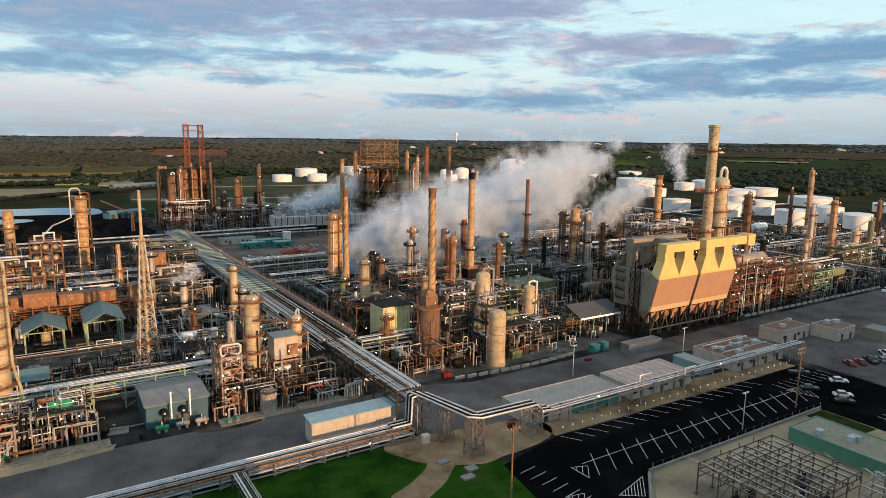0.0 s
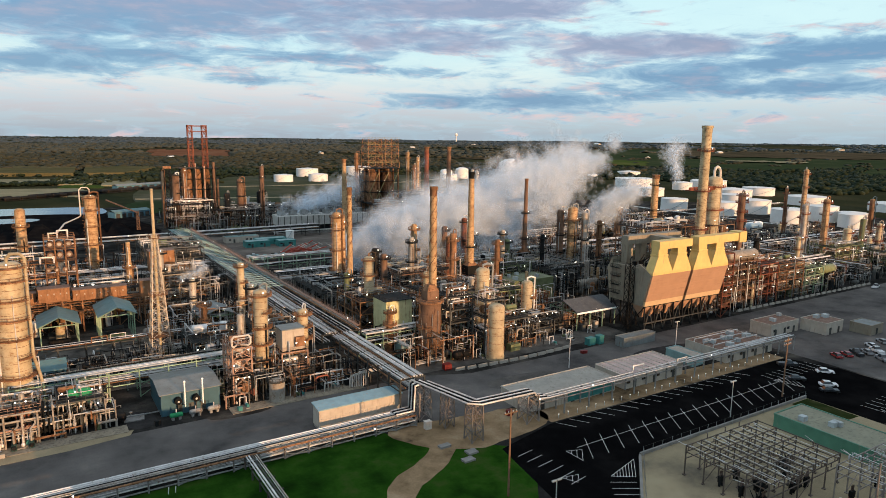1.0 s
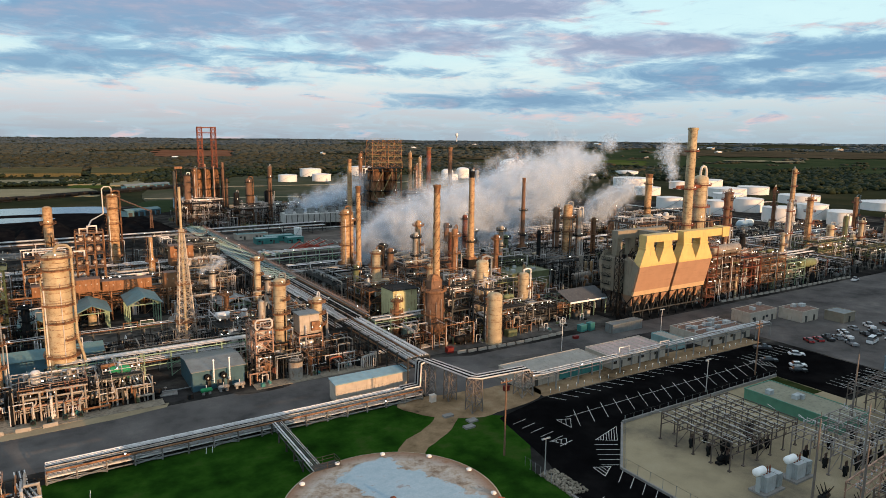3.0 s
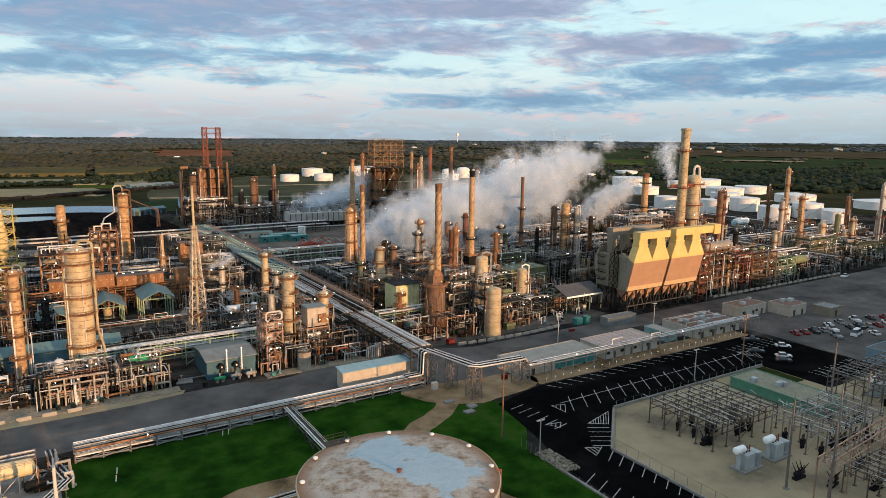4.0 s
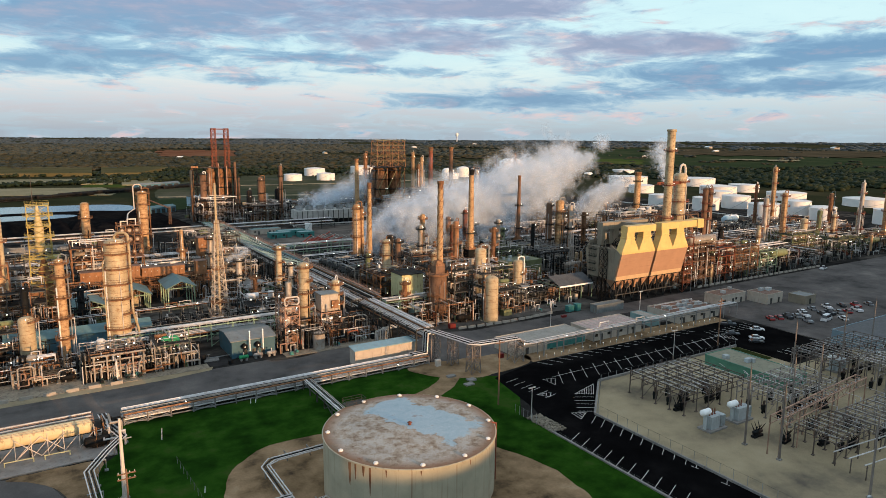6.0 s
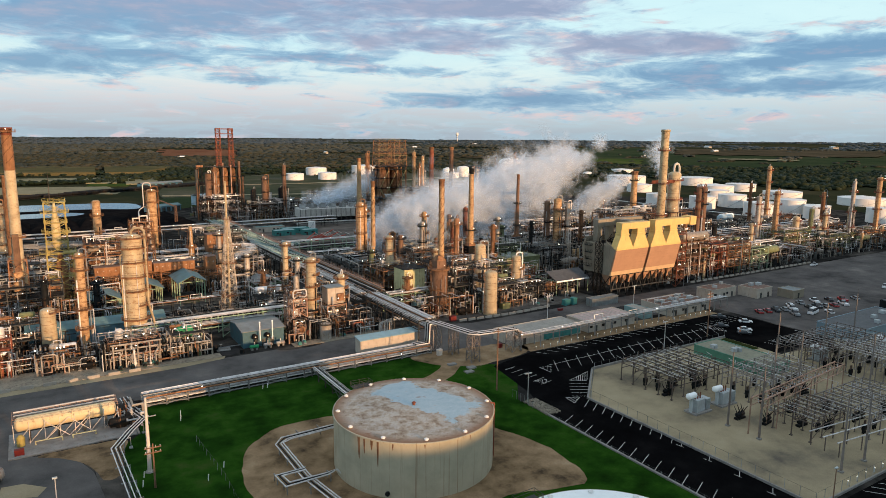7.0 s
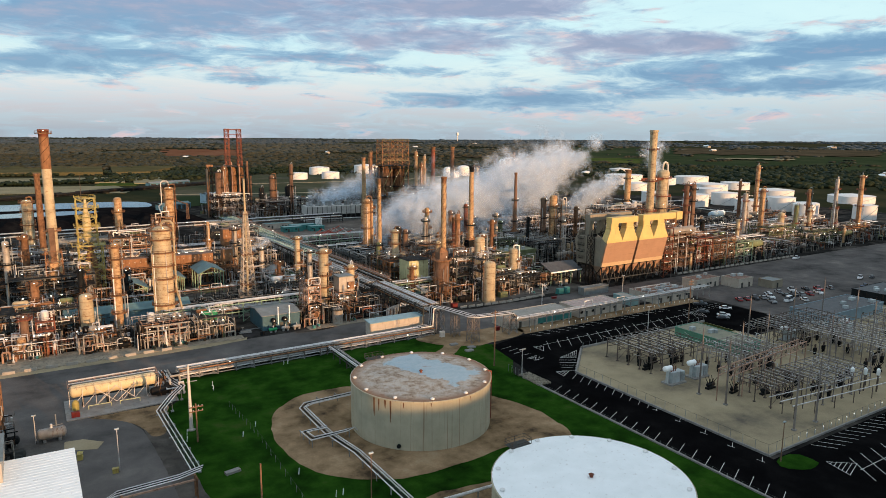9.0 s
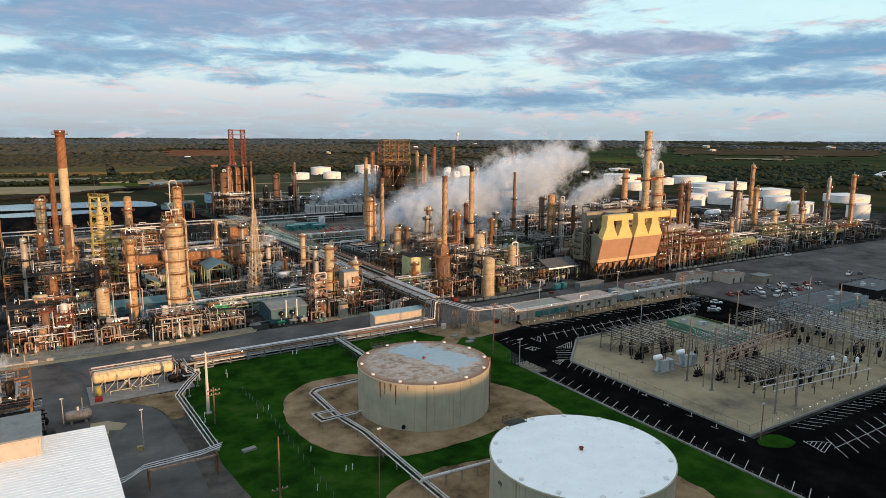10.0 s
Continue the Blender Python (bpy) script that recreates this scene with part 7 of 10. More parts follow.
for q in (26.5, 30.5):
    e = thing("exhaust_stack", q, 152.9, 0, 0, "white exhaust pipe with silencer in front of the shed", "exhaust pipe", "exhaust pipes")
    part("pipe", Shape().pipe([(0, 1.6, 2.4), (0, 0, 2.4), (0, 0, 8.2)], 0.18, 10), M["roofwhite"], e)
    part("cap", Shape().lathe([(0.2, 8.0), (0.3, 8.2), (0.12, 8.5)], 10), M["roofwhite"], e)
for q, m in ((24.2, "greenpaint"), (28.5, "dullpipe"), (32.6, "dullpipe")):
    lying_drum(q, 151.6, 1.1, 2.4, 0.55, "x", m, "small bright engine skid drum beside the shed")
e = thing("long_clad_building", 60.3, 131.0, 0, 0, "long low cream building with a pale blue roof", "building")
part("wall", Shape().slab(-10.3, -2.2, 10.3, 1.6, 0.6, 4.9), M["stucco"], e, smooth=False)
part("base", Shape().slab(-10.2, -2.1, 10.2, 1.5, 0, 0.6), M["concrete"], e, smooth=False)
part("roof", Shape().loft([(-10.6, -2.5, 4.9), (10.6, -2.5, 4.9), (10.6, 1.9, 5.4), (-10.6, 1.9, 5.4)], [(-10.6, -2.5, 5.1), (10.6, -2.5, 5.1), (10.6, 1.9, 5.6), (-10.6, 1.9, 5.6)]), M["blueroof"], e, smooth=False)
vm = Shape().box((0, 0, 0), (0.5, 0.08, 0.9)).mesh("louvre", M["stucco"], False)
for i in range(18):
    part("louvre", vm, None, e, at=Matrix.Translation((-9.6 + i * 1.13, -2.24, 2.6)))
e = thing("upright_tank", 47.7, 151, 0, 0, "small upright concrete-grey tank with a rail", "tank")
part("shell", Shape().lathe([(1.9, 0), (1.9, 5.2), (1.2, 5.5), (0.1, 5.6)], 22), M["jacket"], e)
part("walkway", ring_deck(5.0, 1.9, 0.3, 1.1), M["steel"], e)
lying_drum(41, 155.5, 3.4, 3.0, 1.1, "y", "rust", "small rusty drum in a frame")
# tall box casing on the frame
e = thing("filter_casing", 55.7, 163.6, 8.77, 0, "boxy cream casing on top of a steel frame", "casing")
part("body", Shape().slab(-3.0, -2.6, 3.0, 2.6, 0, 5.6), M["stucco"], e, smooth=False)
part("roof", Shape().slab(-3.2, -2.8, 3.2, 2.8, 5.6, 5.85), M["greyroof"], e, smooth=False)
part("hatch_box", Shape().slab(0.4, -3.5, 2.8, -2.62, 1.0, 3.6).slab(0.7, -3.7, 2.5, -3.5, 1.4, 3.2), M["rust"], e, smooth=False)
part("downspout", Shape().pipe([(-1.4, -2.9, 2.6), (-1.4, -3.2, 2.2), (-1.4, -3.2, -5)], 0.22, 8), M["silver"], e)

# ---- middle plot: furnaces and vessels ----
column(113.5, 149.3, 16.8, 2.45, "cream", (), "pale cylindrical vessel on a plain skirt", over=False, name="process_vessel")
column(119.4, 164.8, 24.3, 2.2, "cream", (10, 17), "pale vessel above a steel frame")
column(141.3, 169.2, 17.0, 1.9, "cream", (5, 11), "pale cream column with vertical pipes")
column(91.5, 189.4, 26.4, 1.6, "cream", (8, 14, 20, 25), "cream-olive column with ladder cage")
column(101.2, 238.1, 35.3, 1.7, "scorched", (12, 20, 28, 33), "twin orange column")
column(104.5, 240, 34, 1.0, "scorched", (16, 30), "slim companion column")
column(214.3, 226.1, 33.4, 2.2, "scorched", (12, 20, 27), "orange-lit column with platforms")
column(209.5, 229, 32, 1.6, "brown", (12, 20, 30), "dark column")
column(218, 222, 31, 1.3, "jacket", (18,), "grey vent column")
column(312.7, 290.2, 23.6, 2.0, "rust", (14, 21), "rusty column near the white tanks")
column(160, 236, 30, 1.2, "redsteel", (20, 28), "slim red-brown column in the steam")
column(131, 200, 30, 1.3, "rust", (12, 20, 27), "slim dark column with cages")
stack(99.1, 161.8, 50.6, 1.25, 1.0, "scorched", True, (17,), "tall orange stack with spiral fins rising from a furnace")
stack(93.2, 208, 47.2, 1.15, 0.82, "scorched", True, (14,), "tall tapered stack with spiral fins")
stack(146, 210.6, 51.5, 1.65, 1.05, "scorched", False, (22,), "tall tapered pale stack with a sooty tip", tip="dark")
stack(138.2, 213.8, 26.2, 1.5, 1.3, "redsteel", True, (), "short stack with red spiral fins")
stack(195, 237.1, 46.1, 1.3, 0.75, "brown", False, (18, 30), "dark red stack on a wide base")
stack(171.5, 390.5, 49.8, 2.0, 1.3, "scorched", False, (), "pale far stack")
stack(250, 420, 57, 2.0, 1.7, "redsteel", False, (), "dark red far stack")
stack(268, 418, 57, 1.9, 1.6, "brown", False, (), "brown far stack")
stack(334.8, 281, 42.7, 2.3, 2.1, "scorched", False, (20, 36), "broad orange-lit stack beside the tank farm")
# furnaces below the stacks
def furnace(x, y, r, h, mat, label, waist=0.7):
    e = thing("furnace", x, y, 0, 0, label, "furnace", "furnaces")
    zt = h * waist
    part("casing", Shape().lathe([(r, 2.2), (r, zt), (r * 0.6, zt + 0.8), (r * 0.5, zt + 0.9)], 28), M[mat], e)
    part("convection_box", Shape().slab(-r * 0.62, -r * 0.55, r * 0.62, r * 0.55, zt + 0.6, h - 0.2), M["brown" if mat == "brown" else "dark"], e, smooth=False)
    part("breeching", Shape().loft([(-r * 0.62, -r * 0.55, h - 0.19), (r * 0.62, -r * 0.55, h - 0.19), (r * 0.62, r * 0.55, h - 0.19), (-r * 0.62, r * 0.55, h - 0.19)], [(-1, -1, h + 1.6), (1, -1, h + 1.6), (1, 1, h + 1.6), (-1, 1, h + 1.6)]), M["rust"], e, smooth=False)
    for i in range(8):
        a = i * math.pi / 4
        part("leg", Shape().box((r * 0.9 * math.cos(a), r * 0.9 * math.sin(a), 1.2), (0.4, 0.4, 2.4)), M["concrete"], e, smooth=False)
    for z in (h * 0.2, h * 0.45, zt):
        part("walkway", ring_deck(z, r, 0.9, n=16, arc=R.choice((0.5, 0.7, 1.0))), M["rust"], e)
    part("ladder", ladder(-r - 0.4, 0, 0.3, h, math.pi), M["rust"], e)
    s = Shape()
    for z in np.linspace(3.2, zt - 0.6, 5):
        s.lathe([(r, z), (r + 0.07, z + 0.05), (r + 0.07, z + 0.2), (r, z + 0.25)], 28)
    part("plate_seam", s, M[mat], e)
    s = Shape()
    for i in range(12):
        a = i * math.pi / 6 + 0.2
        s.pipe([((r + 0.3) * math.cos(a), (r + 0.3) * math.sin(a), 0.2), ((r + 0.3) * math.cos(a), (r + 0.3) * math.sin(a), R.uniform(2.5, zt))], 0.08, 6)
    part("fuel_line", s, M["dullpipe"], e)
    return e


furnace(97.9, 161.2, 3.2, 20.4, "brown", "brown cylindrical furnace on stubby legs", 0.82)
furnace(93.2, 208, 3.5, 13, "dark", "dark cylindrical furnace below a stack")
furnace(146, 210.6, 3.8, 15, "dark", "dark cylindrical furnace below a stack")
furnace(195, 237, 3.5, 12, "dark", "dark cylindrical furnace below a stack")
e = thing("furnace_house", 92.5, 174, 0, 0, "pale yellow boxy furnace house", "building")
part("wall", Shape().slab(-4.5, -3.5, 4.5, 5, 3.0, 15.7), M["paleyellow"], e, smooth=False)
for i in (-4, 4):
    for j in (-3, 4.5):
        part("post", Shape().box((i, j, 1.5), (0.5, 0.5, 3.0)), M["steel"], e, smooth=False)
s = Shape().slab(-5, -4, 5, 5.5, 15.7, 15.9)
rails(s, -5, -4, 5, 5.5, 15.9)
part("roof", s, M["dark"], e, smooth=False)
lying_drum(93.4, 169.4, 7.5, 7.4, 1.1, "x", "silver", "silver horizontal drum on tall posts")
flat_building(89.2, 162.6, 93.8, 167, 4.0, "tealpale", "greyroof", "small teal-green control hut", "control_hut", 1)
steel_frame(103, 158, 8, 10, (5, 10, 14, 18), "steel", "dark steel tower between the vessels", nx=1, ny=2, lit=4)
steel_frame(111.5, 152, 7, 9, (6, 12, 17), "steel", "steel tower beside pale vessels", nx=1, ny=1, lit=3)
steel_frame(122, 158, 12, 14, (4, 8), "steel", lit=4)
steel_frame(134, 160, 16, 12, (3, 5), "steel", "low steel pipe platform", lit=3)
steel_frame(84, 180, 20, 18, (5, 10, 14), "rust", lit=5)
steel_frame(108, 176, 22, 16, (5, 10, 14), "steel", lit=6)
steel_frame(132, 184, 20, 20, (5, 10), "olive", lit=5)
steel_frame(84, 212, 26, 30, (5, 10), "steel", lit=5)
steel_frame(112, 206, 24, 30, (5, 10, 15), "brown", lit=6)
steel_frame(150, 209, 26, 22, (5, 10, 13), "olive", lit=6)
steel_frame(180, 205, 26, 30, (5, 10), "steel", lit=6)
for a in ((86, 152, 112, 176, 34, 9), (112, 152, 136, 176, 28, 9), (136, 158, 168, 180, 30, 7), (86, 178, 130, 204, 36, 12), (130, 180, 172, 204, 30, 10), (86, 205, 130, 258, 36, 12), (130, 205, 180, 258, 40, 12), (180, 190, 240, 258, 46, 13), (86, 267, 180, 290, 30, 6), (180, 268, 300, 330, 44, 10)):
    piping(*a[:4], a[4], a[5])
small_vessels(86, 152, 168, 176, 9), small_vessels(86, 180, 170, 258, 21, 13), small_vessels(180, 190, 300, 330, 24, 14)
pumps(90, 150, 165, 156, 8)
for k, (x, y, L, r, z, m) in enumerate(((128, 190, 9, 1.4, 4, "jacket"), (122, 196, 8, 1.3, 7, "rust"), (140, 192, 8, 1.2, 4, "silver"), (156, 188, 9, 1.5, 3.5, "jacket"), (112, 199, 8, 1.2, 5, "silver"), (160, 262, 12, 1.8, 4, "rust"), (200, 200, 10, 1.6, 4, "jacket"))):
    lying_drum(x, y, z, L, r, "x", m)
flat_building(157, 196, 177, 208, 9.5, "olive", "subgreenroof", "low olive-green process building", "process_building", 2, 0, 0.3, 4)
e = thing("open_canopy", 163.5, 165, 0, 0, "pump canopy with a dark pitched sheet roof and pale fascia", "canopy")
part("roof", Shape().gable(-9.2, -7, 9.2, 7, 6.3, 3.0, 0.4, axis="x"), M["darkroof"], e, smooth=False)
part("fascia", Shape().slab(-9.6, -7.6, 9.6, -7.42, 5.9, 6.5), M["roofwhite"], e, smooth=False)
for i in (-9, -3, 3, 9):
    for j in (-6.8, 6.8):
        part("post", Shape().box((i, j, 3.15), (0.32, 0.32, 6.3)), M["green"], e, smooth=False)
    part("truss", Shape().beam((i, -7, 6.1), (i, 7, 6.1), 0.26).beam((i, -7, 6.1), (i, 0, 9.3), 0.2).beam((i, 7, 6.1), (i, 0, 9.3), 0.2), M["green"], e, smooth=False)

# further upright towers of the crowded middle plots
middle = ((88, 168, 14, 1.0, "rust"), (104, 170, 18, 1.2, "jacket"), (109, 182, 21, 1.3, "cream"), (116, 178, 15, 1.6, "dark"), (126, 172, 19, 0.9, "cream"), (131, 180, 23, 1.2, "rust"), (148, 178, 14, 1.3, "jacket"), (87, 197, 20, 1.1, "olive"), (104, 203, 24, 1.4, "brown"), (119, 210, 28, 1.2, "jacket"), (127, 222, 31, 1.3, "scorched"), (112, 226, 22, 1.6, "dark"), (156, 206, 25, 1.3, "rust"), (166, 216, 27, 1.2, "jacket"), (176, 226, 21, 1.6, "olive"), (186, 214, 24, 1.1, "dark"))
outer = ((150, 236, 27, 1.4, "brown"), (172, 246, 22, 1.7, "jacket"), (232, 226, 26, 1.4, "rust"), (248, 214, 24, 1.6, "olive"), (262, 206, 21, 1.2, "jacket"), (276, 190, 25, 1.4, "rust"), (288, 180, 20, 1.5, "dark"), (316, 176, 19, 1.3, "cream"), (-30, 196, 20, 1.2, "dark"), (-44, 190, 18, 1.5, "rust"), (-52, 228, 27, 1.4, "jacket"), (-14, 212, 15, 1.3, "dark"), (56, 200, 19, 1.2, "jacket"), (40, 192, 17, 1.0, "rust"), (60, 226, 21, 1.4, "cream"), (38, 250, 24, 1.3, "jacket"), (-46, 252, 26, 1.6, "rust"), (-10, 276, 22, 1.3, "scorched"), (8, 284, 25, 1.4, "jacket"))
for x, y, h, r, m in middle + outer:
    column(x, y, h, r * 0.85, m, (h * 0.4, h * 0.66, h * 0.92), "upright process tower among dense piping", over=R.random() < 0.35)

# ---- dust-collector house with hoppers ----
e = thing("baghouse", 172, 144.7, 0, 0, "big tan baghouse with copper-brown front panels, yellow hoods and square ducts", "baghouse")
for k in range(2):
    x0 = 20.6 * k
    part("body", Shape().slab(x0 + 0.4, 0.9, x0 + 18.6, 15.6, 9.3, 21.8), M["tan"], e, smooth=False)
    x1 = x0 + 19.2
    part("lower_panel", Shape().loft([(x0, 0.85, 9.3), (x1, 0.85, 9.3), (x1, 0.0, 9.3), (x0, 0.0, 9.3)], [(x0, 0.85, 11), (x1, 0.85, 11), (x1, -0.4, 11), (x0, -0.4, 11)]), M["hoodlow"], e, smooth=False)
    part("front_panel", Shape().loft([(x0, 0.86, 11.03), (x1, 0.86, 11.03), (x1, -0.4, 11.03), (x0, -0.4, 11.03)], [(x0, 0.86, 20.4), (x1, 0.86, 20.4), (x1, -2.7, 20.4), (x0, -2.7, 20.4)]), M["panel"], e, smooth=False)
    s = Shape()
    for z, y in ((13.4, -0.98), (15.8, -1.57), (18.2, -2.16)):
        s.slab(x0 + 0.1, y - 0.03, x1 - 0.1, y + 0.3, z, z + 0.05)
    part("panel_seam", s, M["panel"], e, smooth=False)
    for j in range(2):
        a0 = x0 + 9.6 * j
        a1 = a0 + 9.6
        c = a0 + 4.8
        part("hood", Shape().loft([(a0, 0.8, 20.43), (a1, 0.8, 20.43), (a1, -2.7, 20.43), (a0, -2.7, 20.43)], [(a0, 0.8, 21.2), (a1, 0.8, 21.2), (a1, -2.75, 21.2), (a0, -2.75, 21.2)]).loft([(a0, 0.8, 21.2), (a1, 0.8, 21.2), (a1, -2.75, 21.2), (a0, -2.75, 21.2)], [(c - 2.3, 0.8, 26.4), (c + 2.3, 0.8, 26.4), (c + 2.3, -2.4, 26.4), (c - 2.3, -2.4, 26.4)]), M["hood"], e, smooth=False)
        part("hood_collar", Shape().slab(c - 2.45, -2.55, c + 2.45, 0.9, 26.4, 27.1), M["hood"], e, smooth=False)
        part("riser_duct", Shape().slab(c - 2.2, -2.3, c + 2.2, 0.7, 27.1, 29.0), M["hood"], e, smooth=False)
    for i in range(5):
        cx = x0 + 2.0 + 3.9 * i
        part("hopper", Shape().loft([(cx - 1.9, 0.3, 9.28), (cx + 1.9, 0.3, 9.28), (cx + 1.9, 6.0, 9.28), (cx - 1.9, 6.0, 9.28)], [(cx - 0.3, 2.4, 4.9), (cx + 0.3, 2.4, 4.9), (cx + 0.3, 3.2, 4.9), (cx - 0.3, 3.2, 4.9)]), M["panel"], e, smooth=False)
part("side_panel", Shape().loft([(-0.2, 0.9, 9.3), (0.38, 0.9, 9.3), (0.38, 4.4, 9.3), (-0.2, 4.4, 9.3)], [(-0.2, -2.2, 20.4), (0.38, -2.2, 20.4), (0.38, 3.0, 23.5), (-0.2, 3.0, 23.5)]), M["tan"], e, smooth=False)
s = Shape()
for k in range(9):
    s.box((0.36, 5.2 + k * 1.2, 15.5), (0.14, 0.1, 12.4))
part("side_rib", s, M["tan"], e, smooth=False)
for z in (11.5, 14.5, 17.5, 20.5):
    s = Shape().slab(-0.7, 11.5, 0.38, 15.5, z, z + 0.08)
    rails(s, -0.7, 11.5, 0.38, 15.5, z)
    part("side_landing", s, M["dark"], e, smooth=False)
part("bustle", Shape().loft([(0.2, 15.62, 8), (39, 15.62, 8), (39, 15.9, 8), (0.2, 15.9, 8)], [(0.2, 15.62, 24), (39, 15.62, 24), (39, 17.8, 20), (0.2, 17.8, 20)]), M["tan"], e, smooth=False)
# square ducts over the hoods
part("cross_duct", Shape().slab(2.6, -2.6, 19.2, 0.9, 29.0, 31.6), M["hood"], e, smooth=False)
part("cross_duct", Shape().slab(22.6, -2.6, 45.0, 0.9, 29.0, 31.8), M["hood"], e, smooth=False)
part("duct_end", Shape().slab(45.0, -3.1, 49.0, 1.4, 28.4, 32.2), M["hood"], e, smooth=False)
part("return_duct", Shape().slab(13.5, 0.9, 17.5, 11.0, 29.2, 31.4), M["tan"], e, smooth=False)
part("rear_duct", Shape().slab(2.6, 11.0, 30, 14.2, 28.6, 31.6), M["tan"], e, smooth=False)
for c in (4.0, 11, 19, 27):
    part("rear_riser", Shape().slab(c - 1.3, 11.3, c + 1.5, 13.9, 21.8, 28.6), M["tan"], e, smooth=False)
piping_bits = Shape()
for k in range(24):
    px, py = R.uniform(1.2, 38), R.uniform(2, 10)
    piping_bits.pipe([(px, py, 21.8), (px, py, 21.8 + R.uniform(1, 4)), (px + R.uniform(1, 3), py, 24 + R.uniform(0, 1.5))], 0.16, 6)
    piping_bits.box((R.uniform(1.2, 38), R.uniform(2, 10), 22.4), (R.uniform(0.6, 1.8), R.uniform(0.6, 1.4), 1.2))
tagged(part("roof_equipment", piping_bits, M["dark"], e, smooth=False), kind="stuff")
lm = Shape().box((0, 0, 4.65), (0.42, 0.42, 9.3)).mesh("leg", M["dark"], False)
for i in range(9):
    for j in (0.2, 8, 15.3):
        part("leg", lm, None, e, at=Matrix.Translation((0.4 + 4.88 * i, j, 0)))
for i in range(8):
    a = 0.4 + 4.88 * i
    part("brace", Shape().beam((a, 0.15, 0.6), (a + 2.44, 0.15, 7.6), 0.26).beam((a + 4.88, 0.15, 0.6), (a + 2.44, 0.15, 7.6), 0.26), M["steel"], e, smooth=False)
part("ledge_beam", Shape().slab(0, -0.2, 40, 0.14, 3.2, 3.6), M["steel"], e, smooth=False)
part("ledge_beam", Shape().slab(0, 0.3, 40, 0.6, 8.9, 9.25), M["dark"], e, smooth=False)
for j in range(2):
    part("brace", Shape().beam((0.3, 0.4 + 7 * j, 0.3), (0.3, 7.4 + 7 * j, 9.0), 0.28).beam((0.3, 7.4 + 7 * j, 0.3), (0.3, 0.4 + 7 * j, 9.0), 0.28), M["dark"], e, smooth=False)
st = Shape()
lattice(st, -1.0, 6.2, 0, 23, 2.2, 2.2, 2.6, 0.1, 0.18)
part("stair_tower", st, M["dark"], e, smooth=False)
s = Shape()
rails(s, 0.5, 1.6, 39.4, 15.4, 21.8)
part("handrail", s, M["steel"], e, smooth=False)
steel_frame(213.5, 144.5, 5.5, 14, (4, 8, 12, 16, 20, 24), "redsteel", "dark rusty stair frame beside the baghouse", nx=1, ny=2, lit=4, deck="rust")

# ---- catalytic unit behind, with the tall banded stack ----
stack(222.6, 163.0, 70.2, 1.95, 1.8, "banded", False, (30, 45, 60.5), "very tall banded pale stack with two platforms", tip="banded", trim="redsteel")
e = column(242.0, 172, 50.0, 3.2, "cream", (24, 36, 45.5), "broad cream reactor vessel with a swan-neck top", over=False, trim="redsteel")
part("swan_neck", Shape().pipe([(-0.6, 0, 49.6), (-0.6, 0, 52.0), (0.0, 0, 53.4), (1.3, 0, 53.9), (2.6, 0, 53.4), (3.2, 0, 52.0), (3.9, 0, 40)], 0.55, 10), M["subwhite"], e)
part("link_platform", Shape().slab(-19, -2.2, -2, -0.6, 44.6, 45.0).slab(-19, -2.3, -2, -2.2, 45.0, 46.1), M["redsteel"], e, smooth=False)
column(303.8, 199.9, 38.7, 1.8, "brown", (12, 20, 28, 35), "dark column wrapped in ladders and platforms")
column(262, 172, 42, 1.35, "brown", (26, 30, 34, 38, 41), "dark red-brown column wrapped in platforms", trim="redsteel")
steel_frame(205, 172, 30, 18, (6, 12, 18, 24, 30), "brown", "tall dark catalytic cracker structure", lit=8)
steel_frame(236, 168, 16, 18, (6, 12, 18, 24, 30), "brown", "tall dark catalytic cracker structure", lit=5)
steel_frame(221, 148, 18, 14, (4, 8, 12, 16, 19), "brown", "rusty brown pipe-filled structure", lit=6, equip=1.0, deck="rust")
steel_frame(245, 150, 12, 12, (4, 8, 12, 16), "redsteel", "rusty pipe-filled structure", lit=4, equip=1.0, deck="dark")
steel_frame(258, 150, 18, 12, (4, 8, 12, 15), "rust", lit=5, equip=1.0)
steel_frame(278, 150, 14, 10, (4, 8, 11), "green", lit=4, equip=1.0)
lying_drum(231, 150, 21.2, 17, 2.0, "x", "jacket", "large horizontal cream duct drum high on the structure", saddle="rust")
lying_drum(296, 152, 9.0, 12, 2.0, "x", "olive", "pale green horizontal drum on a steel stand", saddle="steel")
for a in ((222, 148, 262, 172, 40, 14), (262, 148, 330, 172, 44, 9), (240, 176, 330, 212, 40, 12), (330, 150, 400, 212, 46, 9), (400, 150, 468, 212, 40, 9), (330, 218, 465, 260, 40, 8), (225, 215, 330, 258, 36, 10)):
    piping(*a[:4], a[4], a[5])
# eastern units
column(341.8, 178, 36.2, 1.6, "scorched", (10, 16, 22, 28, 34), "tall orange-lit column with platforms")
column(357.7, 174.5, 20.8, 1.9, "cream", (8, 18), "cream column beside the eastern rack")
column(335, 185, 33, 1.4, "jacket", (16, 28), "grey column")
column(411.9, 241.1, 34.8, 1.0, "rust", (12, 22, 31), "slim rusty column")
column(436, 243, 46.4, 1.6, "scorched", (14, 24, 34, 43), "tall red-lead column with platforms")
column(422.1, 194.1, 31.6, 1.4, "rust", (12, 20, 28), "rust-orange column")
column(403.7, 166.2, 41.1, 1.2, "jacket", (12, 22, 34), "tall olive column with platforms")
column(430, 164, 43, 1.5, "scorched", (12, 22, 33, 41), "tall red-orange column")
column(385, 172, 22, 1.3, "cream", (12, 20), "cream column")
column(380, 178, 24, 1.4, "olive", (12,), "olive column")
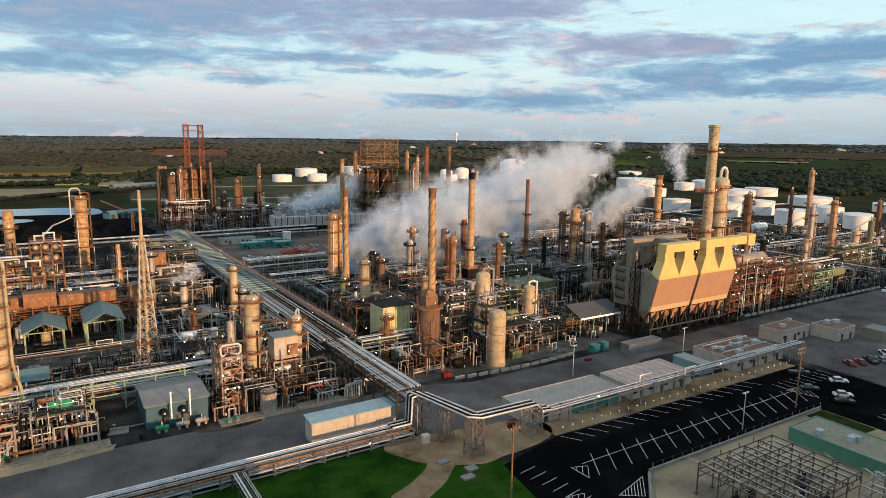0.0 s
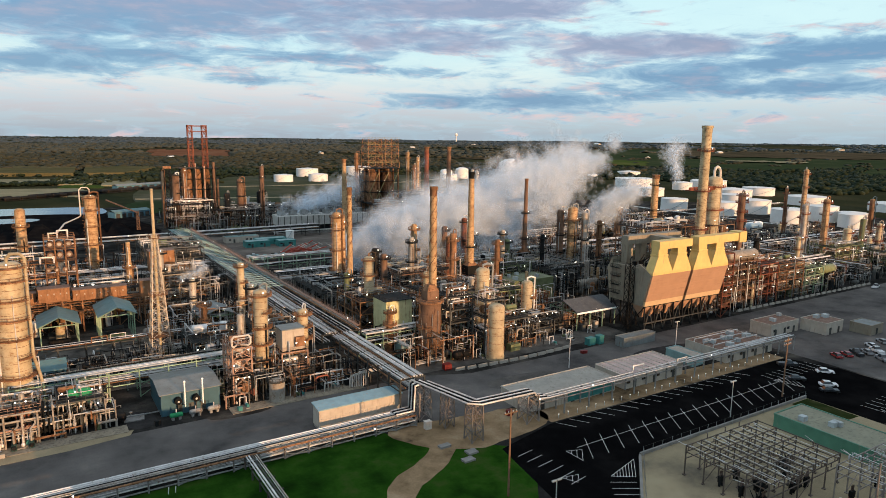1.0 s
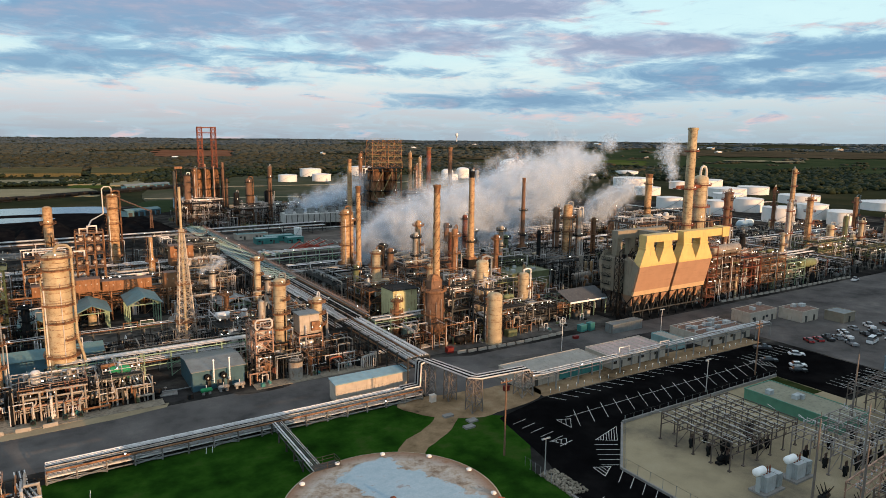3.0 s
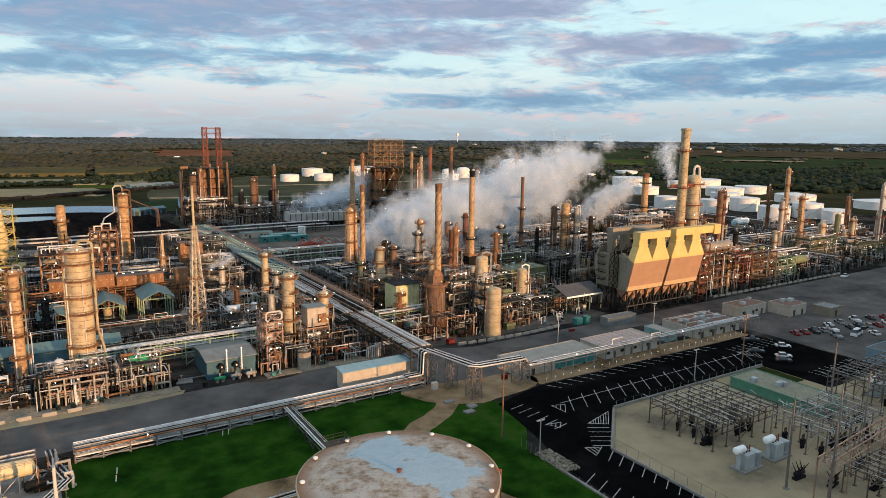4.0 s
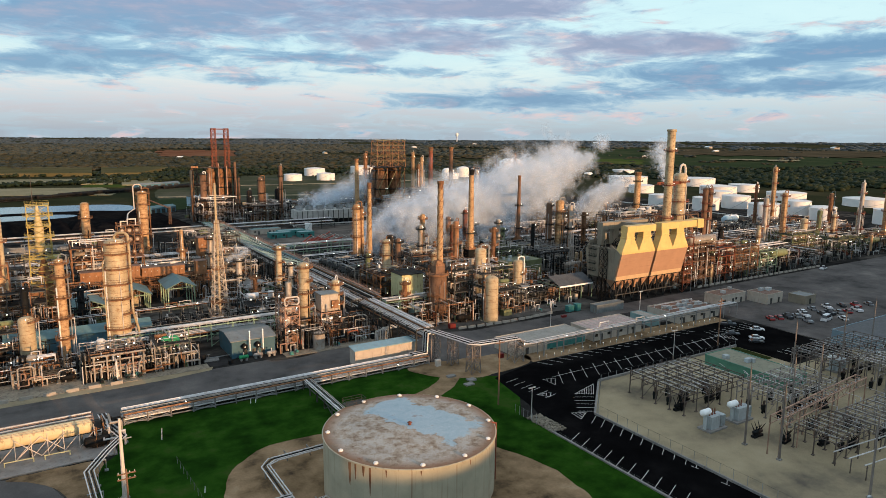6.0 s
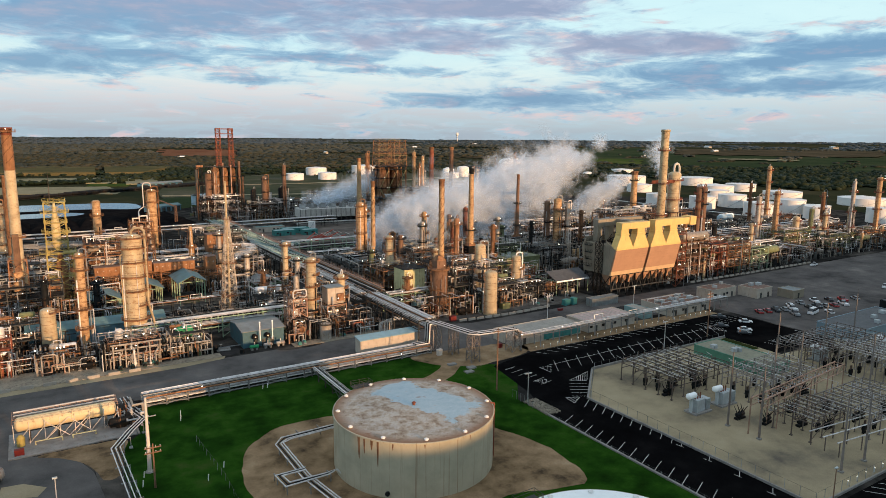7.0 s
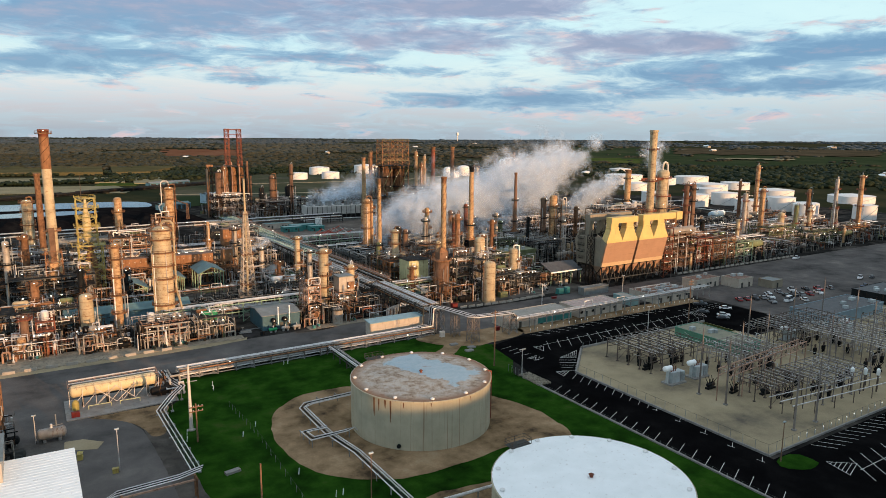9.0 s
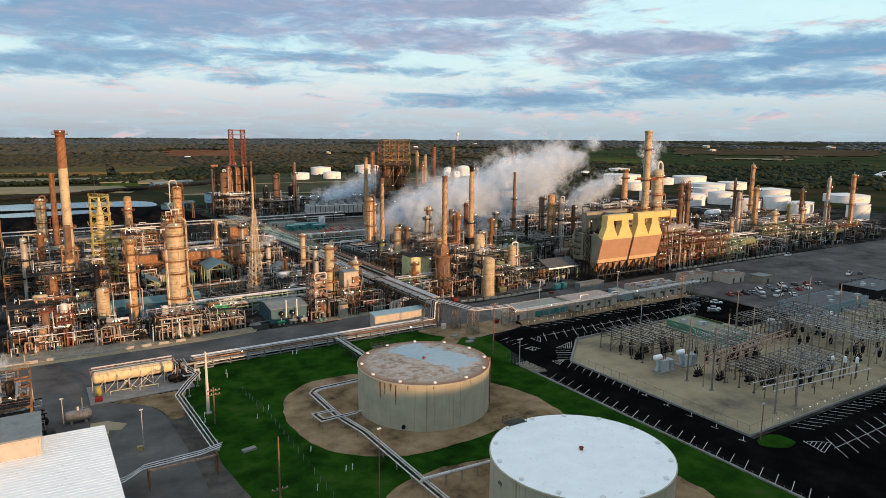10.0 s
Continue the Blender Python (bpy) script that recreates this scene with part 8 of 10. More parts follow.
column(414, 172, 24, 1.4, "cream", (12, 20), "cream column")
steel_frame(336, 168, 26, 14, (5, 9, 13), "olive", lit=5)
steel_frame(370, 160, 28, 14, (5, 9), "olive", lit=5)
steel_frame(404, 160, 34, 12, (5, 9), "rust", lit=5)
steel_frame(400, 186, 34, 16, (5, 10), "rust", lit=5)
lying_drum(400, 156, 7, 12, 1.6, "x", "olive", "pale green horizontal drum", saddle="steel")
small_vessels(225, 148, 330, 172, 14, 11), small_vessels(330, 150, 465, 212, 28, 12), small_vessels(330, 216, 465, 300, 21, 10)
for k in range(9):
    x = 233 + 26 * k
    steel_frame(x, R.uniform(218, 232), 14, 10, (5, 9), R.choice(("steel", "dark", "rust")), lit=3)

# ---- far northern units ----
def cracker_derrick(x, y):
    e = thing("coker_structure", x, y, 0, 0, "coker drums topped by twin yellow-green drilling derricks", "coker structure")
    for i in range(2):
        for j in range(2):
            part("coke_drum", Shape().lathe([(2, 8), (4.2, 14), (4.2, 34), (3, 38), (1.2, 40)], 18, 5 + 12 * i, 5 + 11 * j), M["rust"], e)
    for i in range(4):
        for j in range(3):
            part("post", Shape().box((8 * i, 8 * j, 20), (0.9, 0.9, 40)), M["rust"], e, smooth=False)
    for z in (8, 15, 23, 31, 38, 40.5):
        s = Shape().slab(-1, -1, 25, 17, z, z + 0.3)
        rails(s, -1, -1, 25, 17, z + 0.3)
        part("floor", s, M["dark"], e, smooth=False)
    for i in range(2):
        part("derrick", lattice(Shape(), 5.2 + 13.8 * i, 6, 40.8, 62.0, 12.0, 10.4, 5.3, 0.2, 0.42), M["rust"], e, smooth=False)
        for z in (45, 49.5, 54, 58, 62):
            s = Shape().slab(-1.4 + 13.8 * i, -0.4, 11.6 + 13.8 * i, 0.9, z, z + 0.2)
            rails(s, -1.4 + 13.8 * i, -0.4, 11.0 + 13.8 * i, 11.6, z + 0.2, 1.2, 6.0)
            part("gallery", s, M["derrickyellow"], e, smooth=False)
    s = Shape()
    for i in range(3):
        s.beam((8 * i, -0.5, 8), (8 * i + 8, -0.5, 23), 0.5).beam((8 * i + 8, -0.5, 8), (8 * i, -0.5, 23), 0.5).beam((8 * i, -0.5, 23), (8 * i + 8, -0.5, 38), 0.5)
    tagged(part("brace", s, M["derrickyellow"], e, smooth=False), kind="stuff")
    lamps(e, [(R.uniform(0, 24), -1.5, R.choice((9, 16, 24, 32))) for _ in range(8)])
    return e


cracker_derrick(213, 440)
e = thing("twin_derrick", 106.3, 529.7, 0, 0, "twin red lattice derricks over tall orange drums", "derrick")
for i in range(2):
    part("derrick", lattice(Shape(), 1.5 + 10.5 * i, 3, 38, 70.6, 3.6, 3.4, 4.2, 0.22, 0.4), M["redsteel"], e, smooth=False)
part("top_beam", Shape().box((6.8, 3, 70), (14, 3, 0.8)).box((6.8, 3, 66), (14, 2, 0.6)), M["redsteel"], e, smooth=False)
for i in range(3):
    part("drum", Shape().lathe([(1.2, 6), (2.5, 11), (2.5, 34), (1.5, 37), (0.5, 38)], 16, -0.5 + 6.6 * i, 3), M["rust"], e)
for i in range(4):
    for j in range(2):
        part("post", Shape().box((-6 + 8 * i, -2 + 10 * j, 19), (0.8, 0.8, 38)), M["dark"], e, smooth=False)
for z in (8, 15, 22, 30, 38):
    s = Shape().slab(-8, -4, 21, 10, z, z + 0.3)
    rails(s, -8, -4, 21, 10, z + 0.3)
    part("floor", s, M["dark"], e, smooth=False)
s = Shape()
for i in range(4):
    for a, b in ((0, 8), (8, 15), (15, 22), (22, 30), (30, 38)):
        s.beam((-6 + 8 * (i % 3), -2.2, a), (2 + 8 * (i % 3), -2.2, b), 0.3).beam((-6 + 8 * i, -2.2, a), (-6 + 8 * i, 8, b), 0.3)
part("brace", s, M["dark"], e, smooth=False)
for q, zt, r in ((-5.2, 33, 0.7), (3.2, 42, 0.5), (9.6, 40, 0.6), (16.5, 43, 1.1), (19.4, 30, 0.8)):
    part("riser", Shape().cyl((q, -3.0, 0), (q, -3.0, zt), r, n=10), M["pinksteel" if r < 0.65 else "brown"], e)
e = thing("lattice_mast", 84, 497, 0, 0, "slim dark lattice mast with an orange-lit head", "mast")
part("mast", lattice(Shape(), 0, 0, 0, 40, 4.2, 3.6, 3.6, 0.2, 0.4), M["dark"], e, smooth=False)
part("head", Shape().slab(-2.6, -1.6, 2.6, 1.6, 40, 41.6), M["rust"], e, smooth=False)
part("arm", Shape().beam((4, 0, 40.4), (22, 4, 40.4), 0.6), M["steel"], e, smooth=False)
column(141.6, 465.9, 42.5, 1.5, "brown", (14, 24, 34), "dark far column with cages")
column(96, 500, 40, 1.2, "rust", (14, 26, 37), "slim far column")
column(78, 480, 39, 0.9, "steel", (), "slim far mast column")
column(86, 478, 37, 2.4, "brown", (10, 17, 24, 31, 36), "dark far column")
column(118, 470, 24, 2.0, "dark", (10, 18), "dark far vessel")
column(130, 480, 33, 2.2, "brown", (10, 20, 30), "dark far column with platforms")
column(150, 500, 22, 2.2, "dark", (12,), "dark far vessel")
for x, y, w, d, lv in ((80, 470, 30, 24, (6, 12, 17)), (112, 462, 26, 20, (6, 12)), (140, 480, 30, 24, (6, 11)), (172, 470, 40, 24, (6, 12, 18)), (200, 400, 50, 26, (6, 12, 18)), (250, 380, 40, 30, (6, 12)), (240, 450, 60, 40, (6, 12, 18)), (300, 330, 50, 40, (6, 10)), (300, 420, 60, 40, (6, 10))):
    steel_frame(x, y, w, d, lv, "dark", "far dark steel units with many lamps", lit=9, equip=0.8)
for a in ((80, 440, 200, 520, 50, 14), (200, 380, 330, 520, 60, 14), (300, 310, 420, 420, 44, 9)):
    piping(*a[:4], a[4], a[5])
small_vessels(80, 440, 330, 520, 28, 20)
column(486.2, 612.2, 44.9, 1.8, "brown", (20, 36), "far dark column")
column(420, 560, 43, 1.3, "dark", (20,), "far dark column")
for x, y, h in ((262, 470, 52), (285, 500, 40), (300, 520, 46), (240, 520, 50), (330, 470, 36), (360, 520, 34), (275, 380, 36)):
    column(x, y, h, R.uniform(1.2, 2.2), R.choice(("scorched", "rust", "brown", "jacket")), (h * 0.4, h * 0.7, h * 0.9), "far orange-lit column")
# cooling tower: a long cell block with fan stacks
e = thing("cooling_tower", 137, 419, 0, -4.5, "long pale grey cooling tower with a row of fan stacks", "cooling tower")
part("body", Shape().loft([(0, -0.6, 5.4), (62, -0.6, 5.4), (62, 14.6, 5.4), (0, 14.6, 5.4)], [(0, -1.2, 11.8), (62, -1.2, 11.8), (62, 15.2, 11.8), (0, 15.2, 11.8)]), M["coolpale"], e, smooth=False)
part("louvre_wall", Shape().slab(0.4, 0.6, 61.6, 13.4, 0, 5.4), M["dark"], e, smooth=False)
part("basin", Shape().slab(-0.8, -2.4, 62.8, 16, 0, 0.9), M["concrete"], e, smooth=False)
part("supply_header", Shape().pipe([(-3, -2.6, 0.6), (-3, -2.6, 2.2), (62, -2.6, 2.2), (62, -2.6, 0.6)], 0.5, 10), M["silver"], e)
part("deck_rail", Shape().box((31, -1.15, 12.9), (62, 0.08, 0.08)).box((31, -1.15, 12.35), (62, 0.08, 0.08)), M["steel"], e, smooth=False)
for i in range(8):
    part("fan_stack", Shape().lathe([(3.0, 11.82), (2.6, 12.8), (2.8, 14.8), (2.6, 14.8), (2.4, 12.8)], 18, 3.9 + 7.75 * i, 7), M["dullpipe"], e)
for i in range(17):
    part("post", Shape().box((62 * i / 16, -1.25, 5.9), (0.4, 0.3, 11.8)), M["steel"], e, smooth=False)
# yard of trailers, red booms and small tank
for x, y, L in ((104, 376, 14), (112, 383, 18), (98, 398, 20), (122, 372, 10)):
    flat_building(x, y, x + L, y + 7, 3.4, "teal" if L != 20 else "stucco", "tealpale", "pale teal site cabin in the yard", "site_cabin", 2, 2)
for k in range(9):
    e = thing("boom_lift", 116 + 2.2 * k, 348 + R.uniform(-5, 6), 0, R.uniform(-30, 30), "folded red boom lift parked in the yard", "boom lift", "boom lifts")
    part("chassis", Shape().slab(-1.6, -1, 1.6, 1, 0.3, 1.6), M["boomred"], e, smooth=False)
    part("boom", Shape().beam((-1, 0, 1.6), (6, 0, R.uniform(3, 6)), 0.5), M["boomred"], e, smooth=False)
    part("jib", Shape().beam((6, 0, 4.6), (8.6, 0, 3.2), 0.4), M["subwhite"], e, smooth=False)
tank(134, 388, 2.4, 7, "small upright white tank", n=20)
for k in range(26):
    e = thing("yard_crate", R.uniform(96, 119), R.uniform(336, 350), 0, R.uniform(0, 90), "small crate stored in the yard", "crate", "yard crates")
    part("body", Shape().slab(-0.9, -0.7, 0.9, 0.7, 0, R.uniform(0.8, 1.5)), M[R.choice(("subgrey", "steel", "white", "tealpale"))], e, smooth=False)

# ---- white tank farm ----
far_tanks = ((300, 888, 13, 9.5), (372, 988, 16.7, 12), (348, 882, 13.3, 10), (456, 985, 20.5, 14), (533, 832, 12.7, 9), (870, 792, 18.9, 9), (682, 608, 26, 13), (722, 565, 12.4, 9.5), (770, 564, 21, 10.5), (678, 462, 21, 9.6))
near_tanks = ((510, 406, 12, 10.3), (554, 353, 13, 11.9), (511, 297, 12.4, 11.2), (680, 378, 20, 8.4), (552, 292, 11.9, 12.4), (532, 259, 9, 10.2), (797, 580, 22.6, 9.5), (514, 357, 12, 11.5), (540, 310, 9.2, 9.2), (552, 268, 10.2, 9.4), (553, 219, 9, 11.8), (692, 300, 21.9, 7.6), (620, 420, 15, 9), (740, 470, 18, 9), (610, 520, 15, 9))
for x, y, r, h in far_tanks + near_tanks:
    tank(x, y, r, h, "white-painted storage tank in the tank farm", cone=R.choice((0.04, 0.1)), n=36)
tank(735, 940, 22.4, 17, "domed white tank beyond the plant", dome=True, n=36)
tank(540, 850, 9, 12, "domed white tank beyond the plant", dome=True, n=30)
tank(575, 860, 10, 13, "domed white tank beyond the plant", dome=True, n=30)
tank(770, 775, 7.7, 5, "domed white tank beyond the plant", dome=True, n=30)
tank(600, 700, 12, 9, "buff storage tank", "stucco", "white", n=30)
lying_drum(436, 277, 4.2, 14, 2.6, "x", "paleblue", "pale blue-white bullet tank", saddle="concrete")
lying_drum(446, 283, 4.0, 14, 2.4, "x", "roofwhite", "white bullet tank", saddle="concrete")


# ---- pipe loops: thick inverted-U risers between pumps and headers ----
def riser_loops(x0, y0, x1, y1, count, zmax, mats=("silver", "silver", "jacket", "dullpipe", "pinksteel", "steel", "dark", "dark", "redsteel")):
    e = thing("riser_loops", x0, y0, 0, 0, "crowded silver and dark pipe loops between pumps", "piping", "process piping")
    for _ in range(count):
        s, r = Shape(), R.choice((0.1, 0.14, 0.2, 0.26, 0.3))
        x, y, h = R.uniform(0, x1 - x0), R.uniform(0, y1 - y0), R.uniform(1.4, zmax)
        kind = R.random()
        L = R.uniform(1.0, 4.5) * R.choice((1, 1, -1))
        dx, dy = ((L, 0), (0, abs(L)))[R.random() < 0.5]
        if kind < 0.4:
            h2 = h * R.uniform(0.2, 0.7)
            pts = [(x, y, 0), (x, y, h - 0.4), (x + dx * 0.15, y + dy * 0.15, h), (x + dx * 0.85, y + dy * 0.85, h), (x + dx, y + dy, h - 0.4), (x + dx, y + dy, h2), (x + dx * 1.8, y + dy * 1.8, h2), (x + dx * 1.8, y + dy * 1.8, 0.1)]
            s.pipe(pts, r, 8)
        elif kind < 0.7:
            for q in range(R.randint(2, 4)):
                o = q * (r * 2 + 0.35)
                s.pipe([(x + o, y, 0), (x + o, y, h - o * 0.5), (x + o, y + 1.0 + abs(L), h - o * 0.5)], r * 0.8, 7)
        else:
            z = max(0.8, h * 0.5)
            for q in range(R.randint(1, 3)):
                s.pipe([(x, y + q * 0.6, 0), (x, y + q * 0.6, z + q * 0.3), (x + 3 * L, y + q * 0.6, z + q * 0.3), (x + 3 * L, y + q * 0.6, 0)], r * 0.8, 7)
            s.cyl((x + L, y + 0.3, z + r), (x + L, y + 0.3, z + 1.0), 0.12, n=6).cyl((x + L, y + 0.3, z + 0.9), (x + L, y + 0.3, z + 1.0), 0.4, n=10)
        part("pipe", s, M[R.choice(mats)], e)
    return e


WARM = ("pinksteel", "jacket", "jacket", "rust", "dark", "dark", "steel", "silver", "redsteel")
riser_loops(-57, 160, -34, 172, 34, 6.5, WARM), riser_loops(-34, 157, -18, 169, 30, 6, WARM), riser_loops(-18, 154, 2, 164, 32, 7.5, WARM), riser_loops(0, 153, 12, 166, 10, 6), riser_loops(50, 150, 68, 160, 14, 5)
riser_loops(88, 152, 112, 160, 14, 9), riser_loops(112, 154, 140, 162, 14, 7), riser_loops(220, 150, 262, 160, 22, 13), riser_loops(262, 151, 330, 162, 22, 9), riser_loops(330, 152, 440, 164, 20, 7)
riser_loops(-20, 196, 34, 204, 10, 6), riser_loops(36, 180, 66, 204, 14, 8), riser_loops(120, 176, 170, 200, 16, 10)

riser_loops(22, 189, 36, 200, 16, 7), riser_loops(38, 151, 50, 160, 14, 7), riser_loops(4, 176, 36, 186, 14, 6)
for q in (26.5, 30.5):
    e = thing("radiator_fan", q - 1.4, 153.3, 0, 0, "round dark fan housing on the shed front", "fan", "radiator fans")
    part("housing", Shape().cyl((0, -0.3, 3.6), (0, 1.1, 3.6), 0.8, n=18), M["dark"], e)
    part("hub", Shape().cyl((0, -0.38, 3.6), (0, -0.31, 3.6), 0.25, n=10), M["silver"], e)
    part("stand", Shape().box((0, 0.4, 1.5), (0.2, 0.6, 3.0)), M["steel"], e, smooth=False)


# ---- behind the plant: railway, sheds, coke yard ----
car_ = thing("rail_car", -30, 722, 0, 31, "dark tank wagon standing on the railway", "rail car", "rail cars")
part("barrel", Shape().drum((-7, 0, 2.6), (7, 0, 2.6), 1.5, 12), M["dark"], car_)
part("underframe", Shape().slab(-8, -1.2, 8, 1.2, 0.5, 1.1), M["dark"], car_, smooth=False)
for i in range(1, 22):
    for j in range(2):
        if (i * 7 + j * 3) % 5:
            copy_thing(car_, pose(-30 - 60 + 15.2 * i * 0.857 + 6 * j, 722 - 36 + 15.2 * i * 0.515 + 14 * j, 0, 0, 0, 31))
for x, y, L, w, h, lab, roof in ((112, 852, 60, 9, 4, "long low railway shed with a pale roof", "greyroof"), (66, 562, 30, 9, 4.5, "teal-walled storage shed with ribs", "tealroof"), (112, 600, 26, 14, 9, "pale blue clad building", "paleblue")):
    e = thing("far_shed", x, y, 0, 28, lab, "building", "far sheds")
    part("wall", Shape().slab(-L / 2, -w / 2, L / 2, w / 2, 0, h), M["blue" if h < 9 else "paleblue"], e, smooth=False)
    part("roof", Shape().gable(-L / 2, -w / 2, L / 2, w / 2, h, 1.5), M[roof], e, smooth=False)
    for i in range(6):
        part("bay_door", Shape().box((-L / 2 + L * (i + 0.5) / 6, -w / 2 - 0.05, h * 0.4), (L / 9, 0.16, h * 0.75)), M["steel"], e, smooth=False)
s = Shape()
for i in range(9):
    a = i / 8
    s.loft([(-55 + 118 * a - 9, 470 - 10, 0.3), (-55 + 118 * a + 9, 470 - 10, 0.3), (-55 + 118 * a + 9, 505, 0.3), (-55 + 118 * a - 9, 505, 0.3)], [(-55 + 118 * a - 2, 485 - 4, 5 + 2 * math.sin(i * 2.2)), (-55 + 118 * a + 2, 485 - 4, 5 + 2 * math.sin(i * 2.2)), (-55 + 118 * a + 2, 492, 5 + 2 * math.sin(i * 2.2)), (-55 + 118 * a - 2, 492, 5 + 2 * math.sin(i * 2.2))])
tagged(setting("coke_pile", s, G["coal"], "long heaps of black coke", "coke heap", "stuff"))
e = thing("loading_crane", 60, 470, 0, 0, "rusty inclined coke conveyor", "conveyor")
part("boom", lattice(Shape(), 0, 0, 0, 14, 2.0, 1.0, 2.0, 0.12, 0.2), M["brown"], e, smooth=False)
part("conveyor", Shape().beam((0, 0, 13), (-16, 22, 20), 0.7), M["brown"], e, smooth=False)
# scattered far farm roofs and a water tower on the skyline
for k, (x, y, w, h) in enumerate(((760, 1900, 40, 8), (300, 1700, 26, 7), (1500, 1300, 40, 9), (2100, 1500, 50, 9), (2600, 1900, 60, 10), (1800, 2600, 50, 9), (1250, 520, 60, 8), (1450, 560, 50, 8), (1150, 480, 40, 9), (2900, 1500, 80, 12), (2500, 2500, 70, 12), (1300, 2300, 40, 9))):
    e = thing("far_house", x, y, rise(x, y), R.uniform(0, 90), "pale-roofed building among far trees", "building", "far houses")
    w, h = w * 0.55, h * 0.7
    part("wall", Shape().slab(-w / 2, -w / 4, w / 2, w / 4, 0, h), M["stucco"], e, smooth=False)
    part("roof", Shape().gable(-w / 2, -w / 4, w / 2, w / 4, h, h * 0.4), M["roofwhite"], e, smooth=False)
e = thing("water_tower", 2290, 3500, rise(2290, 3500), 0, "white water tower on the skyline", "water tower")
part("stem", Shape().cyl((0, 0, 0), (0, 0, 40), 3, n=12), M["white"], e)
part("bowl", Shape().drum((0, 0, 38), (0, 0, 50), 9, 16), M["white"], e)


# ---- buildings and car parks on the east of the forecourt ----
flat_building(96, 113, 125.5, 123.3, 3.4, "stucco", "paleroof", "long low building with a pale flat roof and green side panels", "low_building", 3)
e = thing("wall_panel", 116, 112.9, 0, 0, "dark green sheet panel fixed to the low building", "panel")
part("sheet", Shape().slab(-7, -0.1, 9, 0.05, 0.4, 2.7), M["teal"], e, smooth=False)
flat_building(128, 112, 151, 122.8, 3.6, "stucco", "pinkroof", "low building with a weathered pinkish ribbed roof", "low_building", 3, 4)
rib = thing("roof_battens", 139.5, 117.4, 3.66, 0, "pale battens across the pinkish roof", "roof battens")
bmesh_batten = Shape().box((0, 0, 0.06), (0.22, 10.2, 0.12)).mesh("batten", M["stucco"], False)
for i in range(9):
    part("batten", bmesh_batten, None, rib, at=Matrix.Translation((-10.4 + 2.6 * i, 0, 0)))
flat_building(158.5, 114.5, 163.5, 124, 3.0, "tealpale", "paleroof", "pale green cargo container", "cargo_container", 0)
flat_building(170, 111.5, 193, 126, 3.3, "stucco", "brownroof", "low flat building with roof pipes and plant", "low_building", 4, 4, units=9)
for i in range(4):
    e = thing("roof_pipe", 170, 113 + 3.4 * i, 3.36, 0, "silver pipe run across the low roof", "pipe", "roof pipes")
    part("pipe", Shape().pipe([(0.5, 0, 0.0), (0.5, 0, 0.8), (22, 0, 0.8), (22, 0, 0.0)], 0.16, 7), M["silver"], e)
flat_building(206.5, 120.3, 222.5, 128, 4.0, "stucco", "brownroof", "cream block building with a brown gravel roof", "block_building", 3, 2, units=2)
flat_building(225, 112, 235.5, 121, 4.0, "stucco", "brownroof", "cream block building with a brown gravel roof", "block_building", 2, 1, units=2)
flat_building(238, 104, 246, 111, 3.4, "tan", "greyroof", "small drab metal shed", "metal_shed", 1)
flat_building(154.5, 137, 169, 140.5, 3.0, "greyroof", "greyroof", "grey skip-like rectangular tank", "settling_tank", 0)
flat_building(196, 57, 236, 71, 4.4, "subblue", "darkroof", "pale blue-walled warehouse with a dark grey roof", "warehouse", 3, 2, 0.3, 4)
flat_building(140.5, 54, 151.5, 78.4, 3.2, "subgreen", "olivepale", "long sea-green control building with a pale olive roof", "control_building", 2, 0, 0.3, 3)
flat_building(250, 60, 276, 76, 4.2, "dark", "darkroof", "low black flat-roofed workshop", "workshop", 3, 2, 0.3, 3)
for x, y, rz, c, kind, lab in ((187.5, 92, -42, "car_white", "car", "white saloon car parked askew"), (178, 86, -40, "car_white", "car", "white saloon car"), (174, 83.5, -40, "car_dark", "car", "dark saloon car"), (175, 93, -40, "car_dark", "car", "dark saloon car"), (184, 101, -40, "car_dark", "pickup", "dark pickup"),
                          (205, 98, 55, "car_red", "car", "red saloon car"), (209, 97, 55, "car_red", "car", "red saloon car"), (213, 96, 55, "car_dark", "pickup", "dark pickup"), (217, 95, 55, "car_grey", "car", "grey saloon car"), (221, 94, 55, "car_white", "pickup", "white pickup"), (214, 89, 55, "car_grey", "pickup", "silver pickup"), (222, 86.5, 10, "car_white", "van", "white minibus"), (229, 92, 55, "car_dark", "car", "dark saloon car"), (233, 91, 55, "car_dark", "pickup", "dark pickup"), (237, 90, 55, "car_grey", "car", "grey saloon car"), (241, 88.5, 55, "car_red", "car", "dark red saloon car"), (247, 88, 55, "car_white", "pickup", "white pickup"), (225, 97.5, 55, "car_white", "car", "white saloon car"), (233, 98, 55, "car_grey", "car", "silver saloon car"), (241, 96.5, 55, "car_white", "pickup", "white pickup"), (249, 95, 55, "car_dark", "car", "black saloon car"), (229, 84, 55, "car_white", "car", "white saloon car"), (254, 92, 55, "car_red", "pickup", "red pickup"), (261, 90.5, 55, "car_grey", "car", "grey saloon car"), (296, 95, 20, "car_white", "pickup", "white pickup"), (303, 93, 20, "car_dark", "car", "dark saloon car"), (320, 141, 10, "car_white", "pickup", "white pickup driving lane"), (278, 84, 5, "car_blue", "pickup", "dark blue pickup")):
    car(x, y, rz, c, lab, kind)
light_pole(127, 132, 9), light_pole(86.6, 7.3, 9, heads=1, mat="wood"), light_pole(137, 87, 9, heads=2), light_pole(71.3, 75, 8, heads=2), light_pole(168, 128, 9), light_pole(-32.2, 74.6, 9, heads=1), light_pole(-46.3, 97, 6.5, heads=1), light_pole(2.5, 30.3, 14, heads=1, mat="wood")
